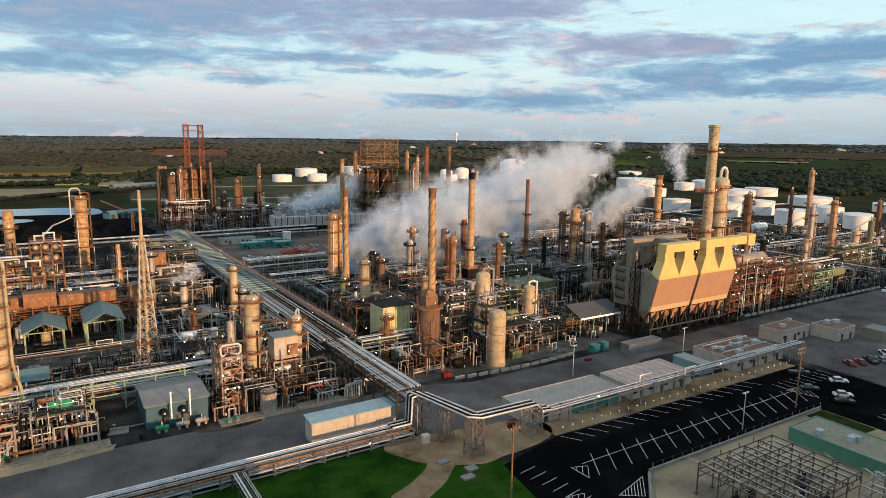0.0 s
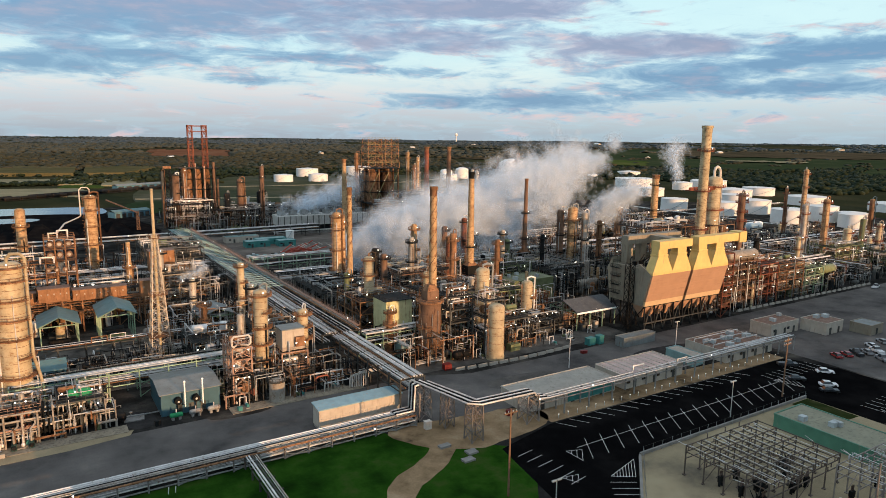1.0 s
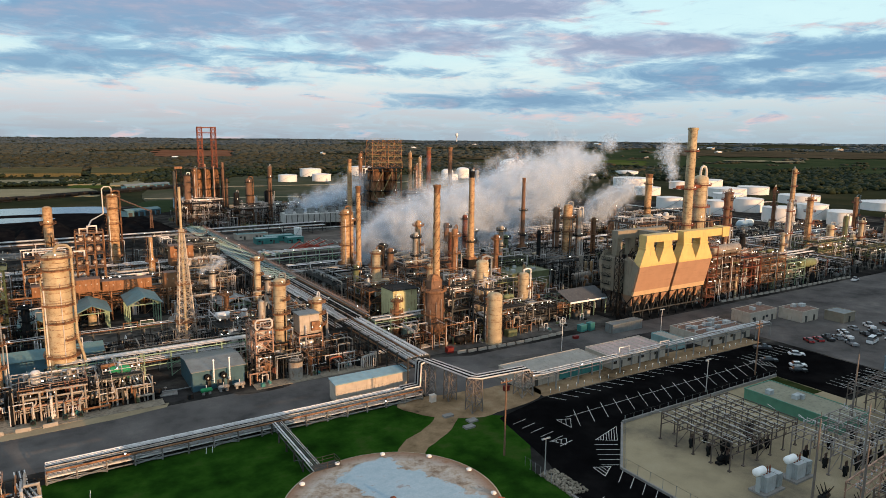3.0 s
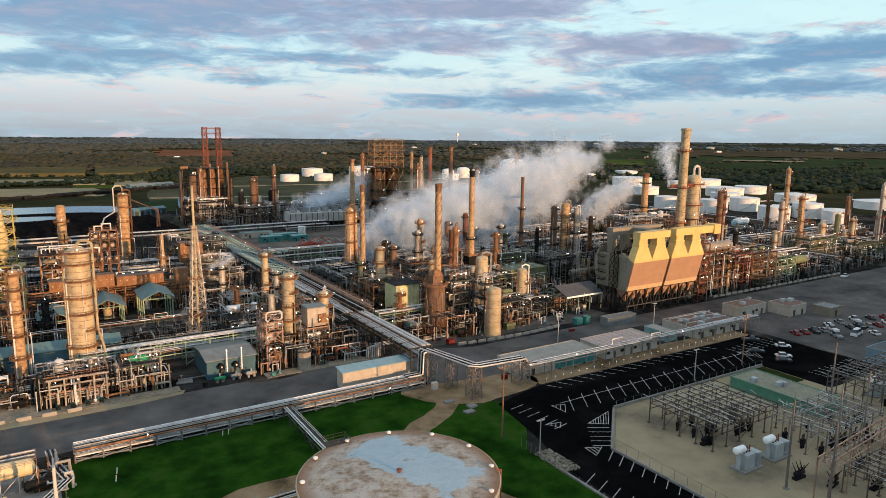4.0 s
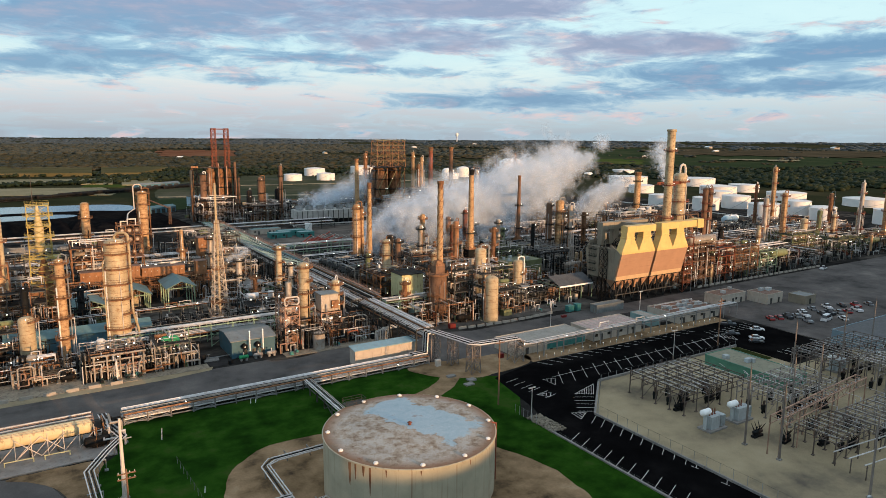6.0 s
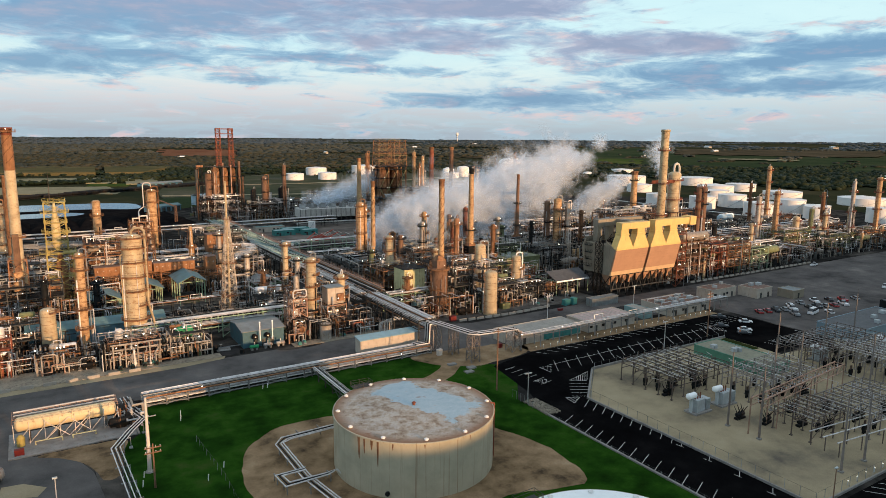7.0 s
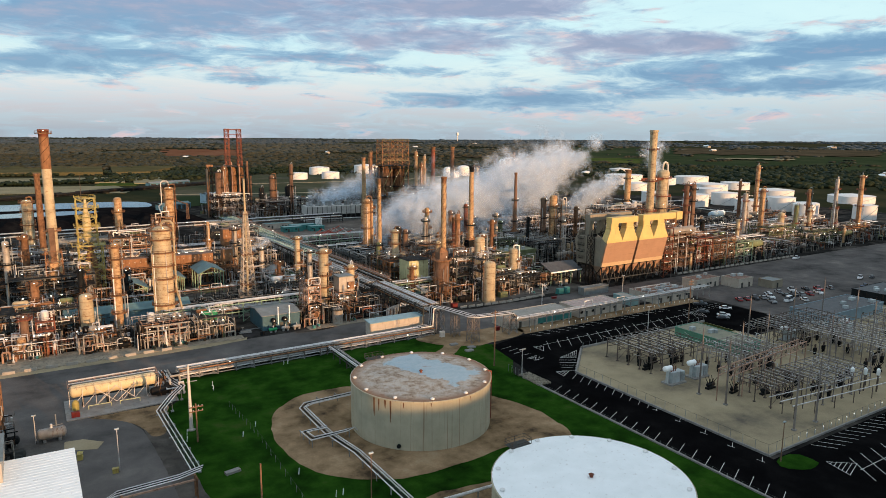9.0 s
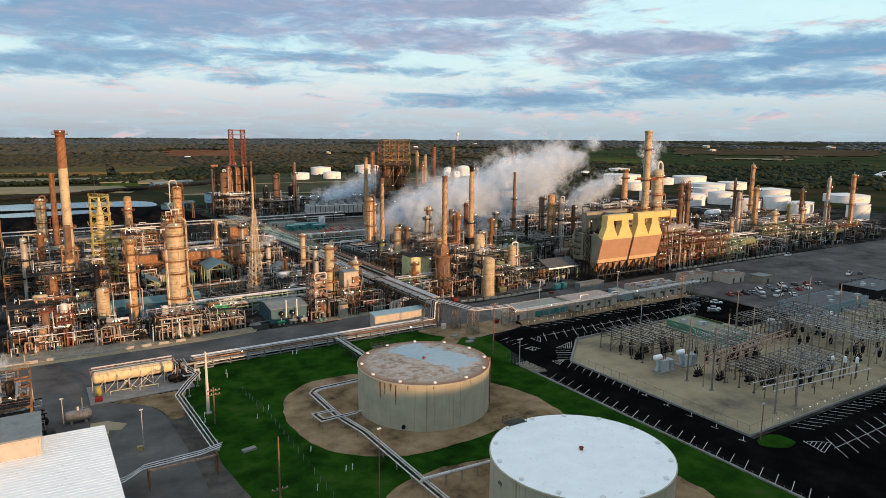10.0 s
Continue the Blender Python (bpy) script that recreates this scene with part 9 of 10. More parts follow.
utility_pole(69.7, 86, 17, (16.2,), "tall bare wooden pole", r=0.22)
utility_pole(160, 88, 16, (15.0, 14.0), "dark wooden power pole with crossarms")
utility_pole(-16, 79.5, 9, (8.2, 7.2), "wooden power pole with double crossarms")
utility_pole(-15.2, 34.3, 15, (5.0,), "wooden power pole with a crossarm")
e = thing("steel_mast", -15.9, 86.6, 0, 0, "stout tapered white steel mast", "mast")
part("pole", Shape().cyl((0, 0, 0), (0, 0, 15.6), 0.44, 0.22, n=14), M["subwhite"], e)
part("crossarm", Shape().box((0.6, 0, 11.6), (2.4, 0.16, 0.16)), M["dullpipe"], e, smooth=False)
part("base_plate", Shape().cyl((0, 0, 0), (0, 0, 0.12), 0.9, n=12), M["concrete"], e)

# ---- stall lines, wheel stops, kerbs ----
e = tagged(new("stall_lines"), "white painted parking stall lines", "road marking", "", "structure")
lm = Shape().box((0, 0, 0), (5.6, 0.11, 0.012)).mesh("line", M["line"], False)


def put_line(x, y, ang, k=1.0):
    part("line", lm, None, e, at=Matrix.Translation((x, y, 0.043)) @ Matrix.Rotation(radians(ang), 4, "Z") @ Matrix.Diagonal((k, 1, 1, 1)))


for i in range(17):
    put_line(96.2 + 4.55 * i, 92.4, 57, 1.62)
put_line(131.5, 94.2, 0.6, 13.4)
for i in range(17):
    put_line(100 + 4.1 * i, 103.6, -57, 0.85)
for i in range(6):
    put_line(83.0 + 0.35 * i, 97.5 - 2.8 * i, 10, 0.8)
for i in range(25):
    put_line(73.7, 62.4 - 3.35 * i, 24, 0.85)
for i in range(10):
    put_line(84.3 + 0.25 * i, 67.2 - 2.75 * i, 33, 0.95)
for i in range(5):
    put_line(86.4 + 5.4 * i / 4, 71.2 + 7.3 * i / 4, -31, 0.92)
# hatched corners of the lot
def hatch(a, b, c, n):
    """Stripes across a painted triangle, and its outline."""
    for p, q in ((a, b), (b, c), (c, a)):
        put_line((p[0] + q[0]) / 2, (p[1] + q[1]) / 2, math.degrees(math.atan2(q[1] - p[1], q[0] - p[0])), math.dist(p, q) / 5.6)
    for i in range(1, n):
        k = i / n
        p, q = (a[0] + (b[0] - a[0]) * k, a[1] + (b[1] - a[1]) * k), (a[0] + (c[0] - a[0]) * k, a[1] + (c[1] - a[1]) * k)
        put_line((p[0] + q[0]) / 2, (p[1] + q[1]) / 2, math.degrees(math.atan2(q[1] - p[1], q[0] - p[0])), math.dist(p, q) / 5.6)


hatch((91.4, 81.4), (100.6, 84.0), (95.4, 78.7), 8)
hatch((85.4, 71.0), (82.0, 72.6), (81.6, 68.8), 4)
hatch((91.0, 93.8), (94.4, 92.6), (91.2, 88.9), 3)
hatch((169.0, 95.8), (175.8, 95.2), (171.5, 88.6), 6)
hatch((82.6, 86.0), (86.4, 85.2), (84.2, 83.0), 3)
hatch((94.8, 2.2), (99.6, -1.6), (93.2, -3.4), 6)
for i in range(26):
    put_line(101.5 + 2.85 * i, 6.2, -52, 0.95)
for i in range(14):
    put_line(98 + 4.4 * i, -3.4, 55, 1.7)
put_line(128, -3.4, 0, 11.0)
for i in range(5):
    put_line(86.0 - 0.45 * i, 39.5 - 7.4 * i, 33, 0.42), put_line(85.0 - 0.45 * i, 39.2 - 7.4 * i, 100, 0.3)
for i in range(9):
    put_line(170 + 2.75 * i, 97.5, 96), put_line(172 + 2.75 * i, 72, 96)
# concrete barrier blocks and kerbs
bl = thing("barrier_block", 99, 146.2, 0, 0, "concrete barrier block along the plot edge", "barrier", "barrier blocks")
part("block", Shape().loft([(-1.5, -0.35, 0), (1.5, -0.35, 0), (1.5, 0.35, 0), (-1.5, 0.35, 0)], [(-1.5, -0.15, 0.85), (1.5, -0.15, 0.85), (1.5, 0.15, 0.85), (-1.5, 0.15, 0.85)]), M["palecrete"], bl, smooth=False)
for i in range(1, 12):
    copy_thing(bl, pose(99 + 3.6 * i, 146.0 - 1.2 * math.sin(i / 11 * 3.1), 0, 0, 0, R.uniform(-5, 5)))
for i in range(24):
    copy_thing(bl, pose(228 + 4.2 * i, 146.4, 0, 0, 0, R.uniform(-3, 3)))
for i in range(9):
    copy_thing(bl, pose(-52 + 5.2 * i, 149.6, 0, 0, 0, R.uniform(-4, 4)))
k = Shape().slab(70.6, -40, 71.1, 68, 0, 0.35).slab(86.2, 10, 86.5, 69, 0, 0.55).slab(102.7, 84.0, 164, 84.35, 0, 0.9)
k.slab(86.4, 9.7, 250, 10.0, 0, 0.5)
setting("kerb", k, M["concrete"], "pale concrete kerbs and low retaining walls", "kerb")
k = Shape()
k.beam((86.35, 69, 0.3), (102.6, 84.1, 0.3), 0.5)
setting("kerb_2", k, M["concrete"], "pale concrete retaining kerb", "kerb")
pave = Shape().slab(-60, 149.8, -18, 163, 0.0, 0.15).slab(-18, 149.8, 14, 154, 0.0, 0.15).slab(36, 147.6, 70, 152, 0.0, 0.15)
setting("pavement", pave, M["buffcrete"], "concrete apron along the western units", "pavement")
apron = Shape().slab(-40, 106, -15, 119.5, 0.0, 0.25)
setting("pavement_2", apron, M["concrete"], "concrete slab below the yellow drum", "pavement")


# ---- fences ----
def fence(x0, y0, x1, y1, h=2.4, step=3.0, label="chain-link fence with slim steel posts"):
    L = math.hypot(x1 - x0, y1 - y0)
    e = thing("fence", x0, y0, 0, math.degrees(math.atan2(y1 - y0, x1 - x0)), label, "fence", "fences")
    n = max(1, round(L / step))
    pm = Shape().cyl((0, 0, 0), (0, 0, h), 0.045, n=6).mesh("post", M["dullpipe"])
    for i in range(n + 1):
        part("post", pm, None, e, at=Matrix.Translation((L * i / n, 0, 0)))
    for z in (h - 0.05,):
        part("rail", Shape().cyl((0, 0, z), (L, 0, z), 0.02, n=5), M["steel"], e)
    return e


fence(87, 10.4, 87, 68.5), fence(87.2, 69, 103, 83.6), fence(103, 83.7, 163, 83.7), fence(87, 10.4, 200, 10.4)
fence(-5.1, 95.4, -3.9, 75.3, 1.5, 2.6, "low wire fence across the grass")
fence(-3.9, 75.3, -5.0, 34.7, 1.5, 3.4, "low wire fence across the grass")
fence(70.4, 80, 70.4, 72, 2.2, 1.6), fence(70.9, 66, 70.9, -38, 0.9, 3.35, "row of short steel posts along the car park kerb")


def rubble(x0, y0, x1, y1, count, size, label):
    """A bed of loose broken stone."""
    rng = np.random.default_rng(21)
    c = np.stack([rng.uniform(x0, x1, count), rng.uniform(y0, y1, count), rng.uniform(0.05, 0.35, count)], -1)
    return clumps("rubble", c, size * rng.uniform(0.6, 1.3, count), M["buffrock"], label, "stones", rng, 0.7, 0.4)


rubble(70.6, 66.5, 74.8, 76.0, 420, 0.24, "bed of pale broken stones beside the lamp post")
for x, y in ((-5.4, 111.7), (-5.9, 108.6), (-6.8, 77.0), (-1.9, 54.5), (-6.5, 38.9), (1.1, 42.7), (2.5, 42.7), (16.6, 118.4), (17.8, 118.3), (-2.9, 80.8), (-17.3, 84.6), (-18, 81)):
    e = thing("marker_post", x, y, 0, 0, "short white marker post standing in the grass", "marker post", "marker posts")
    part("post", Shape().cyl((0, 0, 0), (0.12, 0, 1.3), 0.09, n=6), M["roofwhite"], e)

mk = thing("bollard_light", 101, 107.3, 0, 0, "short lit white bollard beside the car park", "bollard light", "bollard lights")
part("post", Shape().cyl((0, 0, 0), (0, 0, 0.9), 0.07, n=8), M["subgrey"], mk)
part("lamp_head", Shape().lathe([(0.05, 0.9), (0.11, 0.93), (0.11, 1.02), (0.03, 1.08)], 8), M["lowlamp"], mk)
for i in range(1, 30):
    copy_thing(mk, pose(101 + 3.0 * i, 107.3, 0))

for i in range(20):
    copy_thing(mk, pose(99 + 3.4 * i, 10.8, 0.22))

for x, y, w, d, h, m, lab in ((-33, 74, 1.1, 0.8, 0.9, "yellow", "small yellow bollard frame on the yard"), (-38.6, 84, 1.0, 1.6, 1.3, "yellow", "yellow skip beside the white building"), (-13, 62, 3.0, 1.2, 0.5, "concrete", "concrete slab lying on the grass"), (71.5, 118, 1.5, 1.2, 1.8, "subwhite", "small white equipment cabin"), (70, 108.5, 2.6, 1.4, 0.5, "concrete", "flat concrete cover on the grass"), (73.5, 103.5, 2.4, 1.8, 0.4, "concrete", "flat concrete cover on the grass"), (71, 101, 2.6, 1.6, 0.4, "concrete", "flat concrete cover on the grass"), (92, 114.5, 1.5, 1.0, 1.3, "redpaint", "red fire equipment cabinet"), (96, 148.5, 2.2, 1.8, 1.6, "redpaint", "red fire hose reel box"), (140, 139.5, 2.0, 1.0, 0.8, "redpaint", "red valve cluster beside the road"), (148, 145, 3.0, 2.0, 2.2, "teal", "teal pump cabinet"), (151.5, 144.5, 2.4, 2.0, 2.6, "teal", "teal pump cabinet"), (16, 157, 4.2, 3.6, 0.25, "concrete", "pale spill tray on the ground"), (20, 150.2, 1.2, 0.9, 1.2, "dark", "black bin beside the shed"), (38, 149, 1.0, 0.8, 1.0, "teal", "blue drum beside the frame"), (-18, 38, 2.6, 0.3, 0.9, "concrete", "pale barrier on the grass")):
    e = thing("equipment_box", x, y, 0, R.uniform(-12, 12), lab, "equipment box", "")
    part("body", Shape().slab(-w / 2, -d / 2, w / 2, d / 2, 0, h), M[m], e, smooth=False)
    if h > 0.6:
        part("lid", Shape().slab(-w / 2 - 0.06, -d / 2 - 0.06, w / 2 + 0.06, d / 2 + 0.06, h, h + 0.08), M[m], e, smooth=False)

# ---- yellow drum skid ----
e = thing("drum_skid", -28.5, 114.5, 0, 0, "pale yellow drum in a railed steel cradle on concrete", "drum")
part("drum", Shape().drum((-9.5, 0, 4.2), (9.0, 0, 4.2), 1.55, 22), M["paleyellowdrum"], e)
for q in (-7.5, -2, 3, 7.5):
    part("saddle", Shape().box((q, 0, 1.5), (0.4, 2.2, 2.6)), M["steel"], e, smooth=False)
s = Shape().slab(-10.5, 1.6, 10, 3.2, 4.9, 5.0)
rails(s, -10.5, -1.8, 10, 3.2, 5.0)
part("walkway", s, M["pinksteel"], e, smooth=False)
s = Shape()
for q in range(8):
    s.beam((-10.4 + 2.9 * q, -1.9, 0.2), (-10.4 + 2.9 * q, -1.9, 5.0), 0.12)
    s.beam((-10.4 + 2.9 * q, -1.9, 0.4), (-7.5 + 2.9 * q, -1.9, 3.6), 0.1)
part("frame", s, M["subwhite"], e, smooth=False)
part("cross_brace", Shape().beam((-4.5, -1.9, 0.4), (0, -1.9, 4.6), 0.14).beam((0, -1.9, 0.4), (-4.5, -1.9, 4.6), 0.14).beam((0, -1.9, 0.4), (4.5, -1.9, 4.6), 0.14).beam((4.5, -1.9, 0.4), (0, -1.9, 4.6), 0.14), M["subwhite"], e, smooth=False)
part("end_vessel", Shape().lathe([(0.5, 0.25), (0.8, 0.4), (0.8, 2.2), (0.3, 2.8)], 14, -9.2, -2.6), M["yellow"], e)
part("kerb_rail", Shape().pipe([(-6.5, -3.6, 0.25), (-6.5, -3.6, 1.1), (-1.5, -3.8, 1.1), (-1.5, -3.8, 0.25)], 0.12, 6).pipe([(0.5, -3.9, 0.25), (0.5, -3.9, 1.1), (5.0, -4.1, 1.1), (5.0, -4.1, 0.25)], 0.12, 6), M["paleyellow"], e)
part("upper_rail", Shape().pipe([(-10.2, 2.6, 6.1), (9.8, 2.6, 6.1)], 0.18, 7).pipe([(-10.2, 2.2, 5.4), (9.8, 2.2, 5.4)], 0.22, 7), M["silver"], e)
piping(-19, 110, -13, 119, 10, 4.5)
e = thing("red_hose_box", -38.0, 107.6, 0.25, 0, "bright red fire hose cabinet", "cabinet")
part("body", Shape().slab(-0.9, -0.5, 0.9, 0.5, 0, 1.2), M["redpaint"], e, smooth=False)

# ---- white-roofed building and steel deck in the west ----
e = thing("white_roofed_building", -54, 45, 0, 0, "large building with a ribbed white sheet roof", "building")
part("wall", Shape().slab(-24, -40, 13.6, 19.2, 0, 10.9), M["stucco"], e, smooth=False)
part("roof", Shape().loft([(-24.3, -40, 11.6), (14, -40, 10.9), (14, 19.6, 10.9), (-24.3, 19.6, 11.6)], [(-24.3, -40, 11.9), (14, -40, 11.2), (14, 19.6, 11.2), (-24.3, 19.6, 11.9)]), M["roofwhite"], e, smooth=False)
rm = Shape().box((0, 0, 0), (38, 0.05, 0.02)).mesh("roof_rib", M["roofwhite"], False)
for i in range(40):
    part("roof_rib", rm, None, e, at=Matrix.Translation((-5.1, 19 - 1.0 * i, 11.62)) @ Matrix.Rotation(radians(1.05), 4, "Y"))
part("penthouse", Shape().slab(-20, 11.2, 3.4, 22.6, 11.0, 14.9), M["stucco"], e, smooth=False)
part("penthouse_roof", Shape().slab(-20.4, 10.8, 3.7, 23.0, 14.9, 15.2), M["greyroof"], e, smooth=False)
steel_frame(-66, 78, 14, 26, (4.5, 9, 13), "rust", "orange-lit steel deck with pipes", lit=3)
piping(-66, 76, -50, 106, 20, 8)
column(-62, 86, 30, 2.0, "scorched", (), "orange-lit column at the road edge", over=False)
lying_drum(-43.2, 97.0, 1.7, 4.6, 1.25, "x", "dullpipe", "grey tank on a skid beside the road")
e = thing("skid_vent", -42.2, 97.6, 0, 0, "thin vent mast beside the grey tank", "vent pipe")
part("pipe", Shape().pipe([(0, 0, 0), (0, 0, 5.6)], 0.12, 7).pipe([(-1.2, 0, 3.1), (1.2, 0, 3.1)], 0.08, 6), M["dullpipe"], e)


# ---- substation ----
def gantry(x, y, nx, ny, sx, sy, h, mat="galv", group="substation gantries"):
    """A switchyard portal frame: posts, three tiers of beams, insulator strings, switches and buses."""
    h = h * 0.82
    e = thing("substation_gantry", x, y, 0.22, 0, "steel switchyard gantry crowded with busbars and insulators", "gantry", group)
    pm = Shape().box((0, 0, h / 2), (0.2, 0.2, h)).box((0, 0, 0.1), (0.6, 0.6, 0.2)).mesh("post", M[mat], False)
    for i in range(nx + 1):
        for j in range(ny + 1):
            part("post", pm, None, e, at=Matrix.Translation((sx * i, sy * j, 0)))
    s, strings, arms = Shape(), Shape(), Shape()
    for z in (h - 0.15, h * 0.78, h * 0.55):
        for j in range(ny + 1):
            s.box((sx * nx / 2, sy * j, z), (sx * nx, 0.14, 0.17))
        if z > h * 0.7:
            for i in range(nx + 1):
                s.box((sx * i, sy * ny / 2, z), (0.14, sy * ny, 0.17))
    for i in range(nx):
        for j in range(ny + 1):
            if R.random() < 0.35:
                s.beam((sx * i, sy * j, 0.3), (sx * (i + 1), sy * j, h * 0.55), 0.09)
            for k in range(4):
                px, py = sx * (i + 0.14 + 0.24 * k), sy * j
                if R.random() < 0.62:
                    z = h * R.choice((0.55, 0.78, 0.78, 1.0))
                    d = R.choice((1, 1, -1))
                    strings.lathe([(0.05, min(z, z + 0.9 * d)), (0.15, min(z, z + 0.9 * d) + 0.15), (0.06, min(z, z + 0.9 * d) + 0.3), (0.15, min(z, z + 0.9 * d) + 0.45), (0.06, min(z, z + 0.9 * d) + 0.6), (0.14, min(z, z + 0.9 * d) + 0.75), (0.04, min(z, z + 0.9 * d) + 0.9)], 6, px, py)
                    if R.random() < 0.4:
                        arms.beam((px, py, z + 0.9 * d), (px, py + R.uniform(1.2, sy), z + 0.9 * d + R.uniform(-0.5, 0.7)), 0.08)
    tagged(part("crossbeam", s, M[mat], e, smooth=False), kind="stuff")
    tagged(part("insulator_string", strings, M["brownglaze" if mat == "galv" else "porcelain"], e), kind="stuff")
    bars = arms
    for k in range(2 * nx):
        px = min(sx * (0.25 + k / 2), sx * nx)
        bars.cyl((px, -0.5, h * 0.78 + 0.95), (px, sy * ny + 0.5, h * 0.78 + 0.95), 0.06, n=6)
    tagged(part("busbar", bars, M["silver"], e), kind="stuff")
    im2 = Shape().box((0, 0, 1.5), (1.1, 0.7, 1.2)).box((-0.4, 0, 0.45), (0.1, 0.5, 0.9)).box((0.4, 0, 0.45), (0.1, 0.5, 0.9)).mesh("switch", M["dark"], False)
    stub = Shape()
    for q in (-0.36, 0, 0.36):
        stub.lathe([(0.05, 2.1), (0.14, 2.3), (0.06, 2.45), (0.14, 2.6), (0.06, 2.75), (0.13, 2.9), (0.04, 3.3)], 6, q, 0)
    sm = stub.mesh("bushing", M["brownglaze"])
    for i in range(nx):
        for j in range(ny):
            if R.random() < 0.45:
                sw = part("switch", im2, None, e, at=Matrix.Translation((sx * (i + 0.5), sy * (j + 0.5), 0)))
                tagged(part("bushing", sm, None, sw), "brown glazed bushings")
    return e


gantry(104, 57, 5, 4, 4.6, 4.3, 7.6)
gantry(120, 42, 5, 3, 4.6, 4.0, 8.6, "palegalv")
gantry(124, 19, 5, 3, 4.6, 4.4, 7.4, "palegalv")
gantry(111, 25, 3, 2, 4.6, 4.4, 6.8)
gantry(160, 20, 5, 5, 4.8, 5.0, 11.0, "palegalv")
gantry(156, 48, 7, 3, 4.8, 4.4, 9.0)
gantry(190, 18, 5, 5, 5.2, 5.0, 11.0, "palegalv")
# the long orange-lit gantry through the yard
e = thing("bus_gantry", 103.2, 32.4, 0.22, 5, "long rusty steel bus gantry on tall posts", "gantry", "substation gantries")
for q in (0, 8, 16, 24, 33, 42):
    part("post", Shape().box((q, 0, 4.4), (0.22, 0.22, 8.8)).box((q, 2.4, 4.4), (0.22, 0.22, 8.8)), M["pinksteel"], e, smooth=False)
s = Shape()
for y in (0, 2.4):
    s.box((21, y, 8.7), (42.4, 0.2, 0.24)).box((21, y, 6.9), (42.4, 0.14, 0.16))
for k in range(22):
    s.box((k * 2, 1.2, 8.66), (0.12, 2.4, 0.12))
    s.beam((k * 2 if k % 2 else k * 2 + 2, 0, 6.9), (k * 2 + 2 if k % 2 else k * 2, 0, 8.6), 0.09) if k < 21 else None
tagged(part("truss_beam", s, M["pinksteel"], e, smooth=False), kind="stuff")
im = Shape().lathe([(0.04, 0), (0.15, -0.12), (0.06, -0.22), (0.15, -0.34), (0.06, -0.45), (0.15, -0.56), (0.04, -0.8)], 8).mesh("insulator", M["porcelain"])
for k in range(20):
    part("insulator", im, None, e, at=Matrix.Translation((1 + 2.1 * k, 1.2, 8.58)))
# low tubular buses on short posts
e = thing("tubular_bus", 109, 24.4, 0.22, -6, "parallel silver bus pipes on short insulated posts", "busbar", "substation gantries")
for k in range(3):
    part("bus_pipe", Shape().cyl((0, -3.2 * k, 3.4), (40, -3.2 * k, 3.4), 0.13, n=8), M["silver"], e)
    for j in range(6):
        part("bus_post", Shape().box((1 + 7.6 * j, -3.2 * k, 1.2), (0.16, 0.16, 2.4)).lathe([(0.06, 2.4), (0.17, 2.55), (0.08, 2.7), (0.17, 2.85), (0.08, 3.0), (0.05, 3.3)], 8, 1 + 7.6 * j, -3.2 * k), M["galv"], e, smooth=False)
# oil breakers: dark tanks with splayed bushings
def breaker(x, y):
    e = thing("circuit_breaker", x, y, 0.22, R.uniform(-8, 8), "dark three-phase circuit breaker with splayed bushings", "circuit breaker", "circuit breakers")
    part("frame", Shape().slab(-1.6, -0.5, 1.6, 0.5, 0.0, 0.5), M["dark"], e, smooth=False)
    part("tank", Shape().drum((-1.3, 0, 1.2), (1.3, 0, 1.2), 0.5, 12), M["dark"], e)
    for q in (-1, 0, 1):
        part("bushing", Shape().cyl((q, 0.1, 1.6), (q * 1.3, 0.9, 3.2), 0.14, 0.05, n=8).cyl((q, -0.1, 1.6), (q * 1.3, -0.9, 3.2), 0.14, 0.05, n=8), M["dark"], e)


for x, y in ((106, 60), (112, 63), (118, 60), (124, 66), (109, 41), (112, 36), (118, 31), (124, 37), (132, 33), (122, 27), (130, 45), (138, 42), (147, 49), (152, 27), (162, 24), (172, 30), (168, 49), (180, 46), (142, 24), (134, 26)):
    breaker(x, y)
for x, y in ((140.5, 20.6), (143.2, 18.6), (145.6, 16.5)):
    e = thing("instrument_post", x, y, 0.22, 0, "pale instrument transformer on a steel post", "transformer", "instrument transformers")
    part("post", Shape().box((0, 0, 2.3), (0.3, 0.3, 4.6)), M["galv"], e, smooth=False)
    part("can", Shape().lathe([(0.3, 4.6), (0.45, 4.8), (0.45, 6.2), (0.2, 6.5)], 12), M["roofwhite"], e)
for x, y, h in ((102.9, 40, 18), (102.7, 31.9, 17), (103.2, 14.3, 15.5), (112.3, 14.3, 15), (149.9, 31.7, 17), (120, 40, 17), (135, 42, 17), (146, 55, 18), (165, 52, 19), (180, 40, 19), (170, 30, 19), (190, 56, 18)):
    e = thing("switchyard_mast", x, y, 0.22, 0, "tall grey steel switchyard mast", "mast", "switchyard masts")
    part("pole", Shape().cyl((0, 0, 0), (0, 0, h), 0.27, 0.14, n=10), M["palegalv"], e)
    part("spike", Shape().cyl((0, 0, h), (0, 0, h + 1.5), 0.05, 0.02, n=6), M["galv"], e)
    part("footing", Shape().box((0, 0, 0.15), (0.9, 0.9, 0.3)), M["concrete"], e, smooth=False)


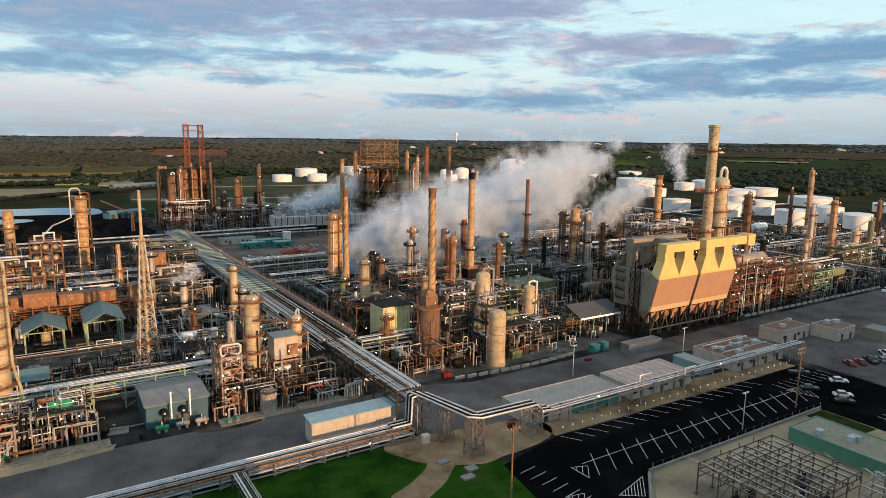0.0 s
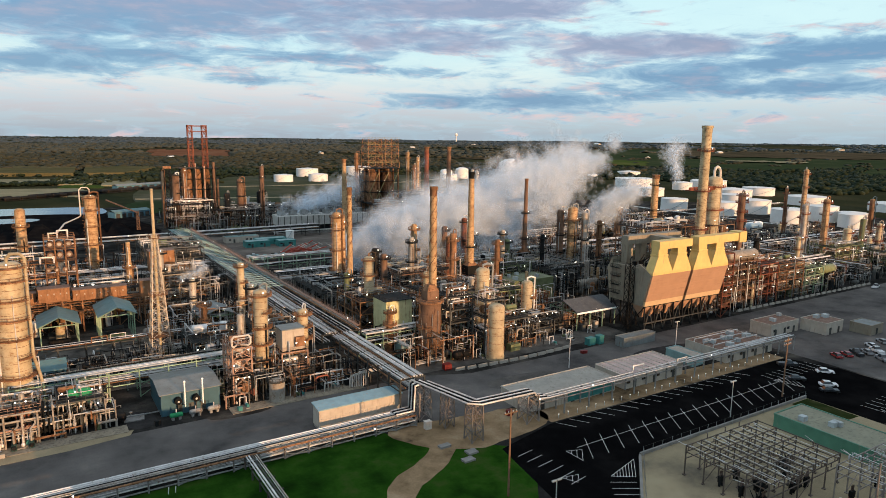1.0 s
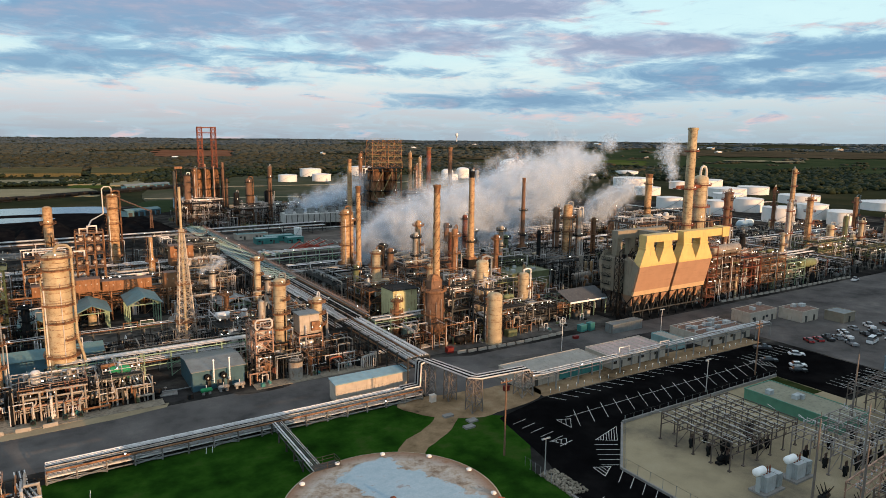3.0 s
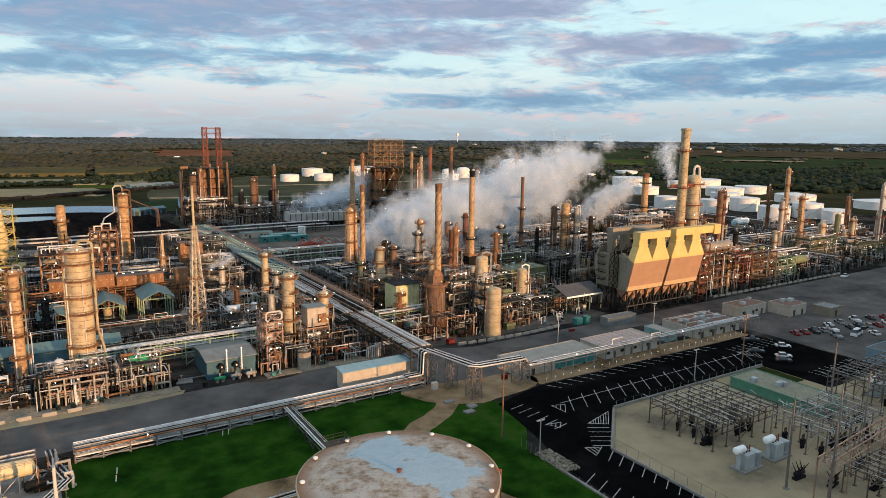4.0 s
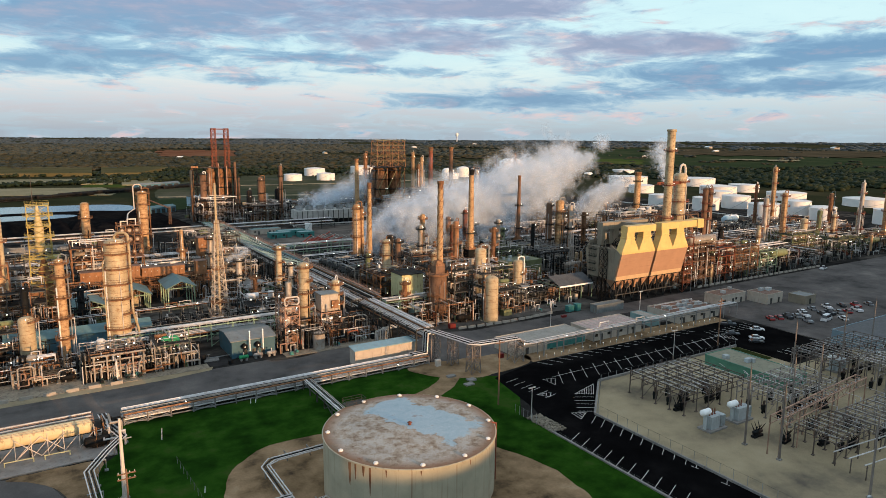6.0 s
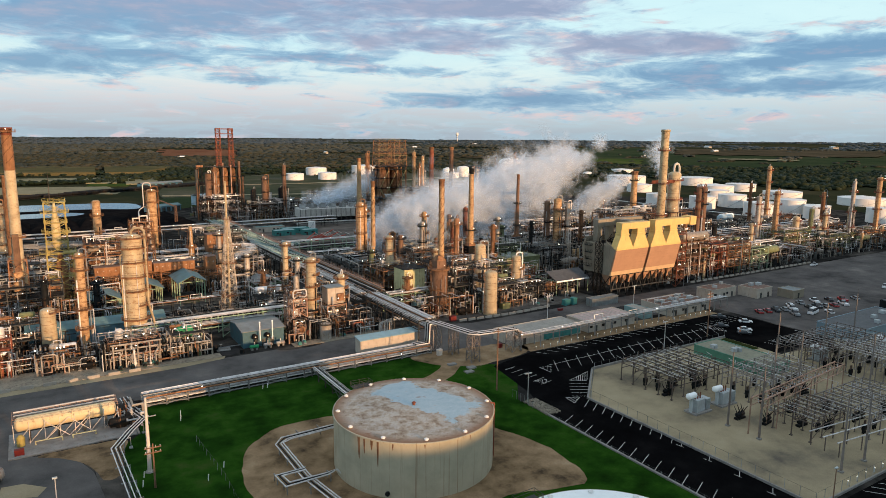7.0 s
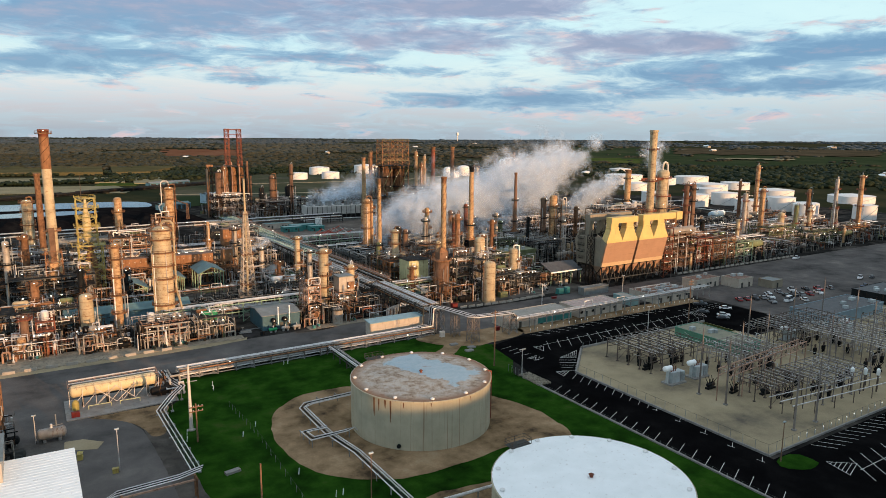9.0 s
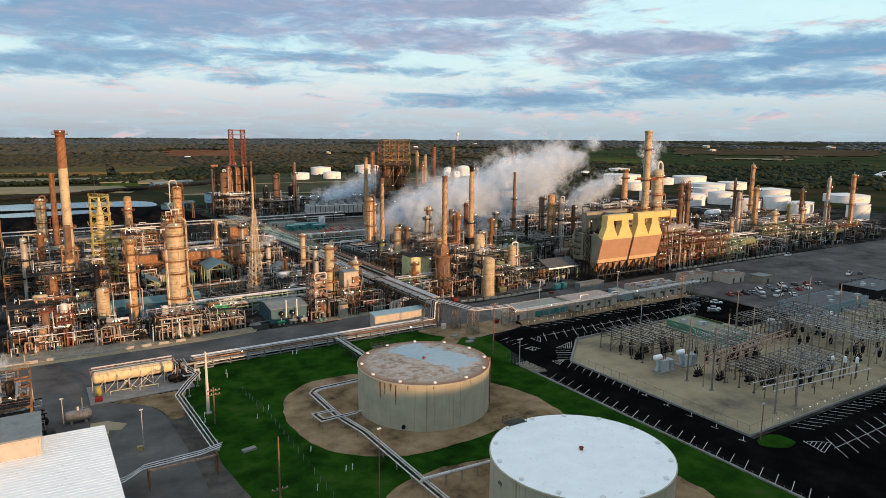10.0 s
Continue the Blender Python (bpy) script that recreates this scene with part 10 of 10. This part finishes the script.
def transformer(x, y, rz=0):
    e = thing("transformer", x, y, 0.22, rz, "pale grey power transformer with conservator drum", "transformer", "transformers")
    part("tank", Shape().slab(-1.5, -1.1, 1.5, 1.1, 0.4, 3.4), M["subgrey"], e, smooth=False)
    part("plinth", Shape().slab(-2.6, -1.8, 3.6, 1.8, 0, 0.4), M["concrete"], e, smooth=False)
    part("conservator", Shape().drum((-3.6, 0, 4.6), (-1.2, 0, 4.6), 0.75, 14), M["roofwhite"], e)
    part("conservator_stand", Shape().box((-2.4, 0, 2.1), (0.3, 0.8, 3.5)), M["subgrey"], e, smooth=False)
    s = Shape()
    for i in range(8):
        tagged(part("radiator_fin", Shape().box((2.0 + 0.2 * i, 0, 1.9), (0.08, 2.4, 2.5)), M["subgrey"], e, smooth=False))
    part("radiator", s.box((2.7, 0, 0.6), (1.5, 2.2, 0.1)).box((2.7, 0, 3.2), (1.5, 2.2, 0.1)), M["subgrey"], e, smooth=False)
    for i in range(3):
        part("bushing", Shape().lathe([(0.14, 3.4), (0.24, 3.6), (0.1, 3.8), (0.22, 4.0), (0.1, 4.2), (0.18, 4.4), (0.05, 5.0)], 10, -0.9 + 0.9 * i, 0), M["redsteel"], e)
    return e


transformer(103.5, 49.0), transformer(113.2, 48.8), transformer(169.2, 55.5), transformer(196, 50)


# ---- steam ----
scene.cycles.transparent_max_bounces = 72
steam_mat = bpy.data.materials.new("white_steam")
steam_mat.use_nodes = True
st_ = steam_mat.node_tree
st_.nodes.clear()
df, tr = shade(st_, "ShaderNodeBsdfDiffuse", Color=(0.83, 0.92, 1.0, 1)), shade(st_, "ShaderNodeBsdfTranslucent", Color=(0.83, 0.92, 1.0, 1))
mx, so = shade(st_, "ShaderNodeMixShader", Fac=0.5), st_.nodes.new("ShaderNodeOutputMaterial")
st_.links.new(df.outputs[0], mx.inputs[1]), st_.links.new(tr.outputs[0], mx.inputs[2])
clr, mx2, soft_ = st_.nodes.new("ShaderNodeBsdfTransparent"), st_.nodes.new("ShaderNodeMixShader"), st_.nodes.new("ShaderNodeAttribute")
soft_.attribute_name = "thickness"
st_.links.new(soft_.outputs["Fac"], mx2.inputs[0]), st_.links.new(clr.outputs[0], mx2.inputs[1]), st_.links.new(mx.outputs[0], mx2.inputs[2])
st_.links.new(mx2.outputs[0], so.inputs[0])


def steam(label, line, widths, weights, count, size, seed):
    """A drifting plume of fine droplets: billows along a line, each a cloud of tiny flakes that thins outwards."""
    rng = np.random.default_rng(seed)
    line, widths = np.array(line, float), np.array(widths, float)
    n = len(line)
    seg = np.linspace(0, n - 1, 400)
    path = np.stack([np.interp(seg, range(n), line[:, k]) for k in range(3)], -1)
    wid = np.interp(seg, range(n), widths)
    wt = np.interp(seg, range(n), weights)
    puffs = 240
    pick = rng.choice(400, puffs, p=wt / wt.sum())
    pc = path[pick] + rng.normal(0, 0.5, (puffs, 3)) * wid[pick][:, None] * np.array((1.0, 1.0, 0.75))
    pr = wid[pick] * rng.uniform(0.4, 1.0, puffs)
    which = rng.integers(0, puffs, count)
    c = pc[which] + rng.normal(0, 0.66, (count, 3)) * pr[which][:, None]
    c[:, 2] = np.maximum(c[:, 2], 1.0)
    # each flake is a little disc, thick in the middle and thin at the rim
    u = rng.normal(0, 1, (count, 3))
    u /= np.linalg.norm(u, axis=1, keepdims=True)
    w = np.cross(u, rng.normal(0, 1, (count, 3)))
    w /= np.linalg.norm(w, axis=1, keepdims=True)
    r = size * rng.uniform(0.6, 1.3, (count, 1))
    v = np.zeros((count, 6, 3))
    v[:, 0] = c
    for k in range(5):
        v[:, k + 1] = c + r * (u * math.cos(k * math.pi / 2.5) + w * math.sin(k * math.pi / 2.5))
    f = np.array([(0, 1 + k, 1 + (k + 1) % 5) for k in range(5)])
    f = (f[None] + 6 * np.arange(count)[:, None, None]).reshape(-1)
    me = bpy.data.meshes.new("steam_plume")
    me.vertices.add(count * 6)
    me.vertices.foreach_set("co", v.reshape(-1))
    me.loops.add(len(f))
    me.loops.foreach_set("vertex_index", f)
    me.polygons.add(len(f) // 3)
    me.polygons.foreach_set("loop_start", np.arange(len(f) // 3) * 3)
    me.update()
    thick = me.attributes.new("thickness", "FLOAT", "POINT")
    a = np.zeros((count, 6), np.float32)
    a[:, 0] = 0.15
    thick.data.foreach_set("value", a.reshape(-1))
    me.materials.append(steam_mat)
    return tagged(new("steam_plume", me), label, "steam", "", "stuff")


steam("long drifting bank of white steam over the plant", [(119, 250, 16), (134, 250, 19), (163, 258, 22), (197, 270, 26), (234, 285, 34), (274, 302, 43), (318, 322, 53), (366, 345, 60)], (6.5, 9, 11.5, 13, 14, 13, 9, 6), (1.3, 1.6, 1.6, 1.4, 1.0, 0.55, 0.24, 0.08), 33000, 4.2, 3)
steam("thin steam rising from the cooling tower", [(148, 430, 16), (172, 440, 19), (195, 450, 24), (216, 460, 31)], (4.5, 6, 8, 7), (0.7, 1.0, 0.8, 0.3), 1500, 3.6, 4)
steam("white steam puff near the tank farm", [(294, 291, 16), (304, 291, 22), (317, 291, 28), (331, 291, 35)], (4.5, 6, 5.5, 4.5), (1.2, 1.3, 0.8, 0.35), 7000, 2.2, 5)
steam("thin curling steam beyond the tall stack", [(531, 420, 28), (525, 420, 41), (516, 420, 52), (532, 420, 59)], (4, 5, 7, 6), (0.7, 0.8, 1.0, 0.7), 1500, 2.6, 12)
steam("small white steam leak", [(43.5, 247, 13.0), (47, 246, 13.8), (52, 244, 16.5)], (0.8, 1.3, 1.8), (1, 1, 0.7), 900, 0.8, 6)
steam("small steam leak at the road edge", [(-62, 100, 14.0), (-60, 101, 15.5), (-57, 103, 15.0)], (0.8, 1.2, 1.5), (1, 1, 0.7), 700, 0.7, 7)
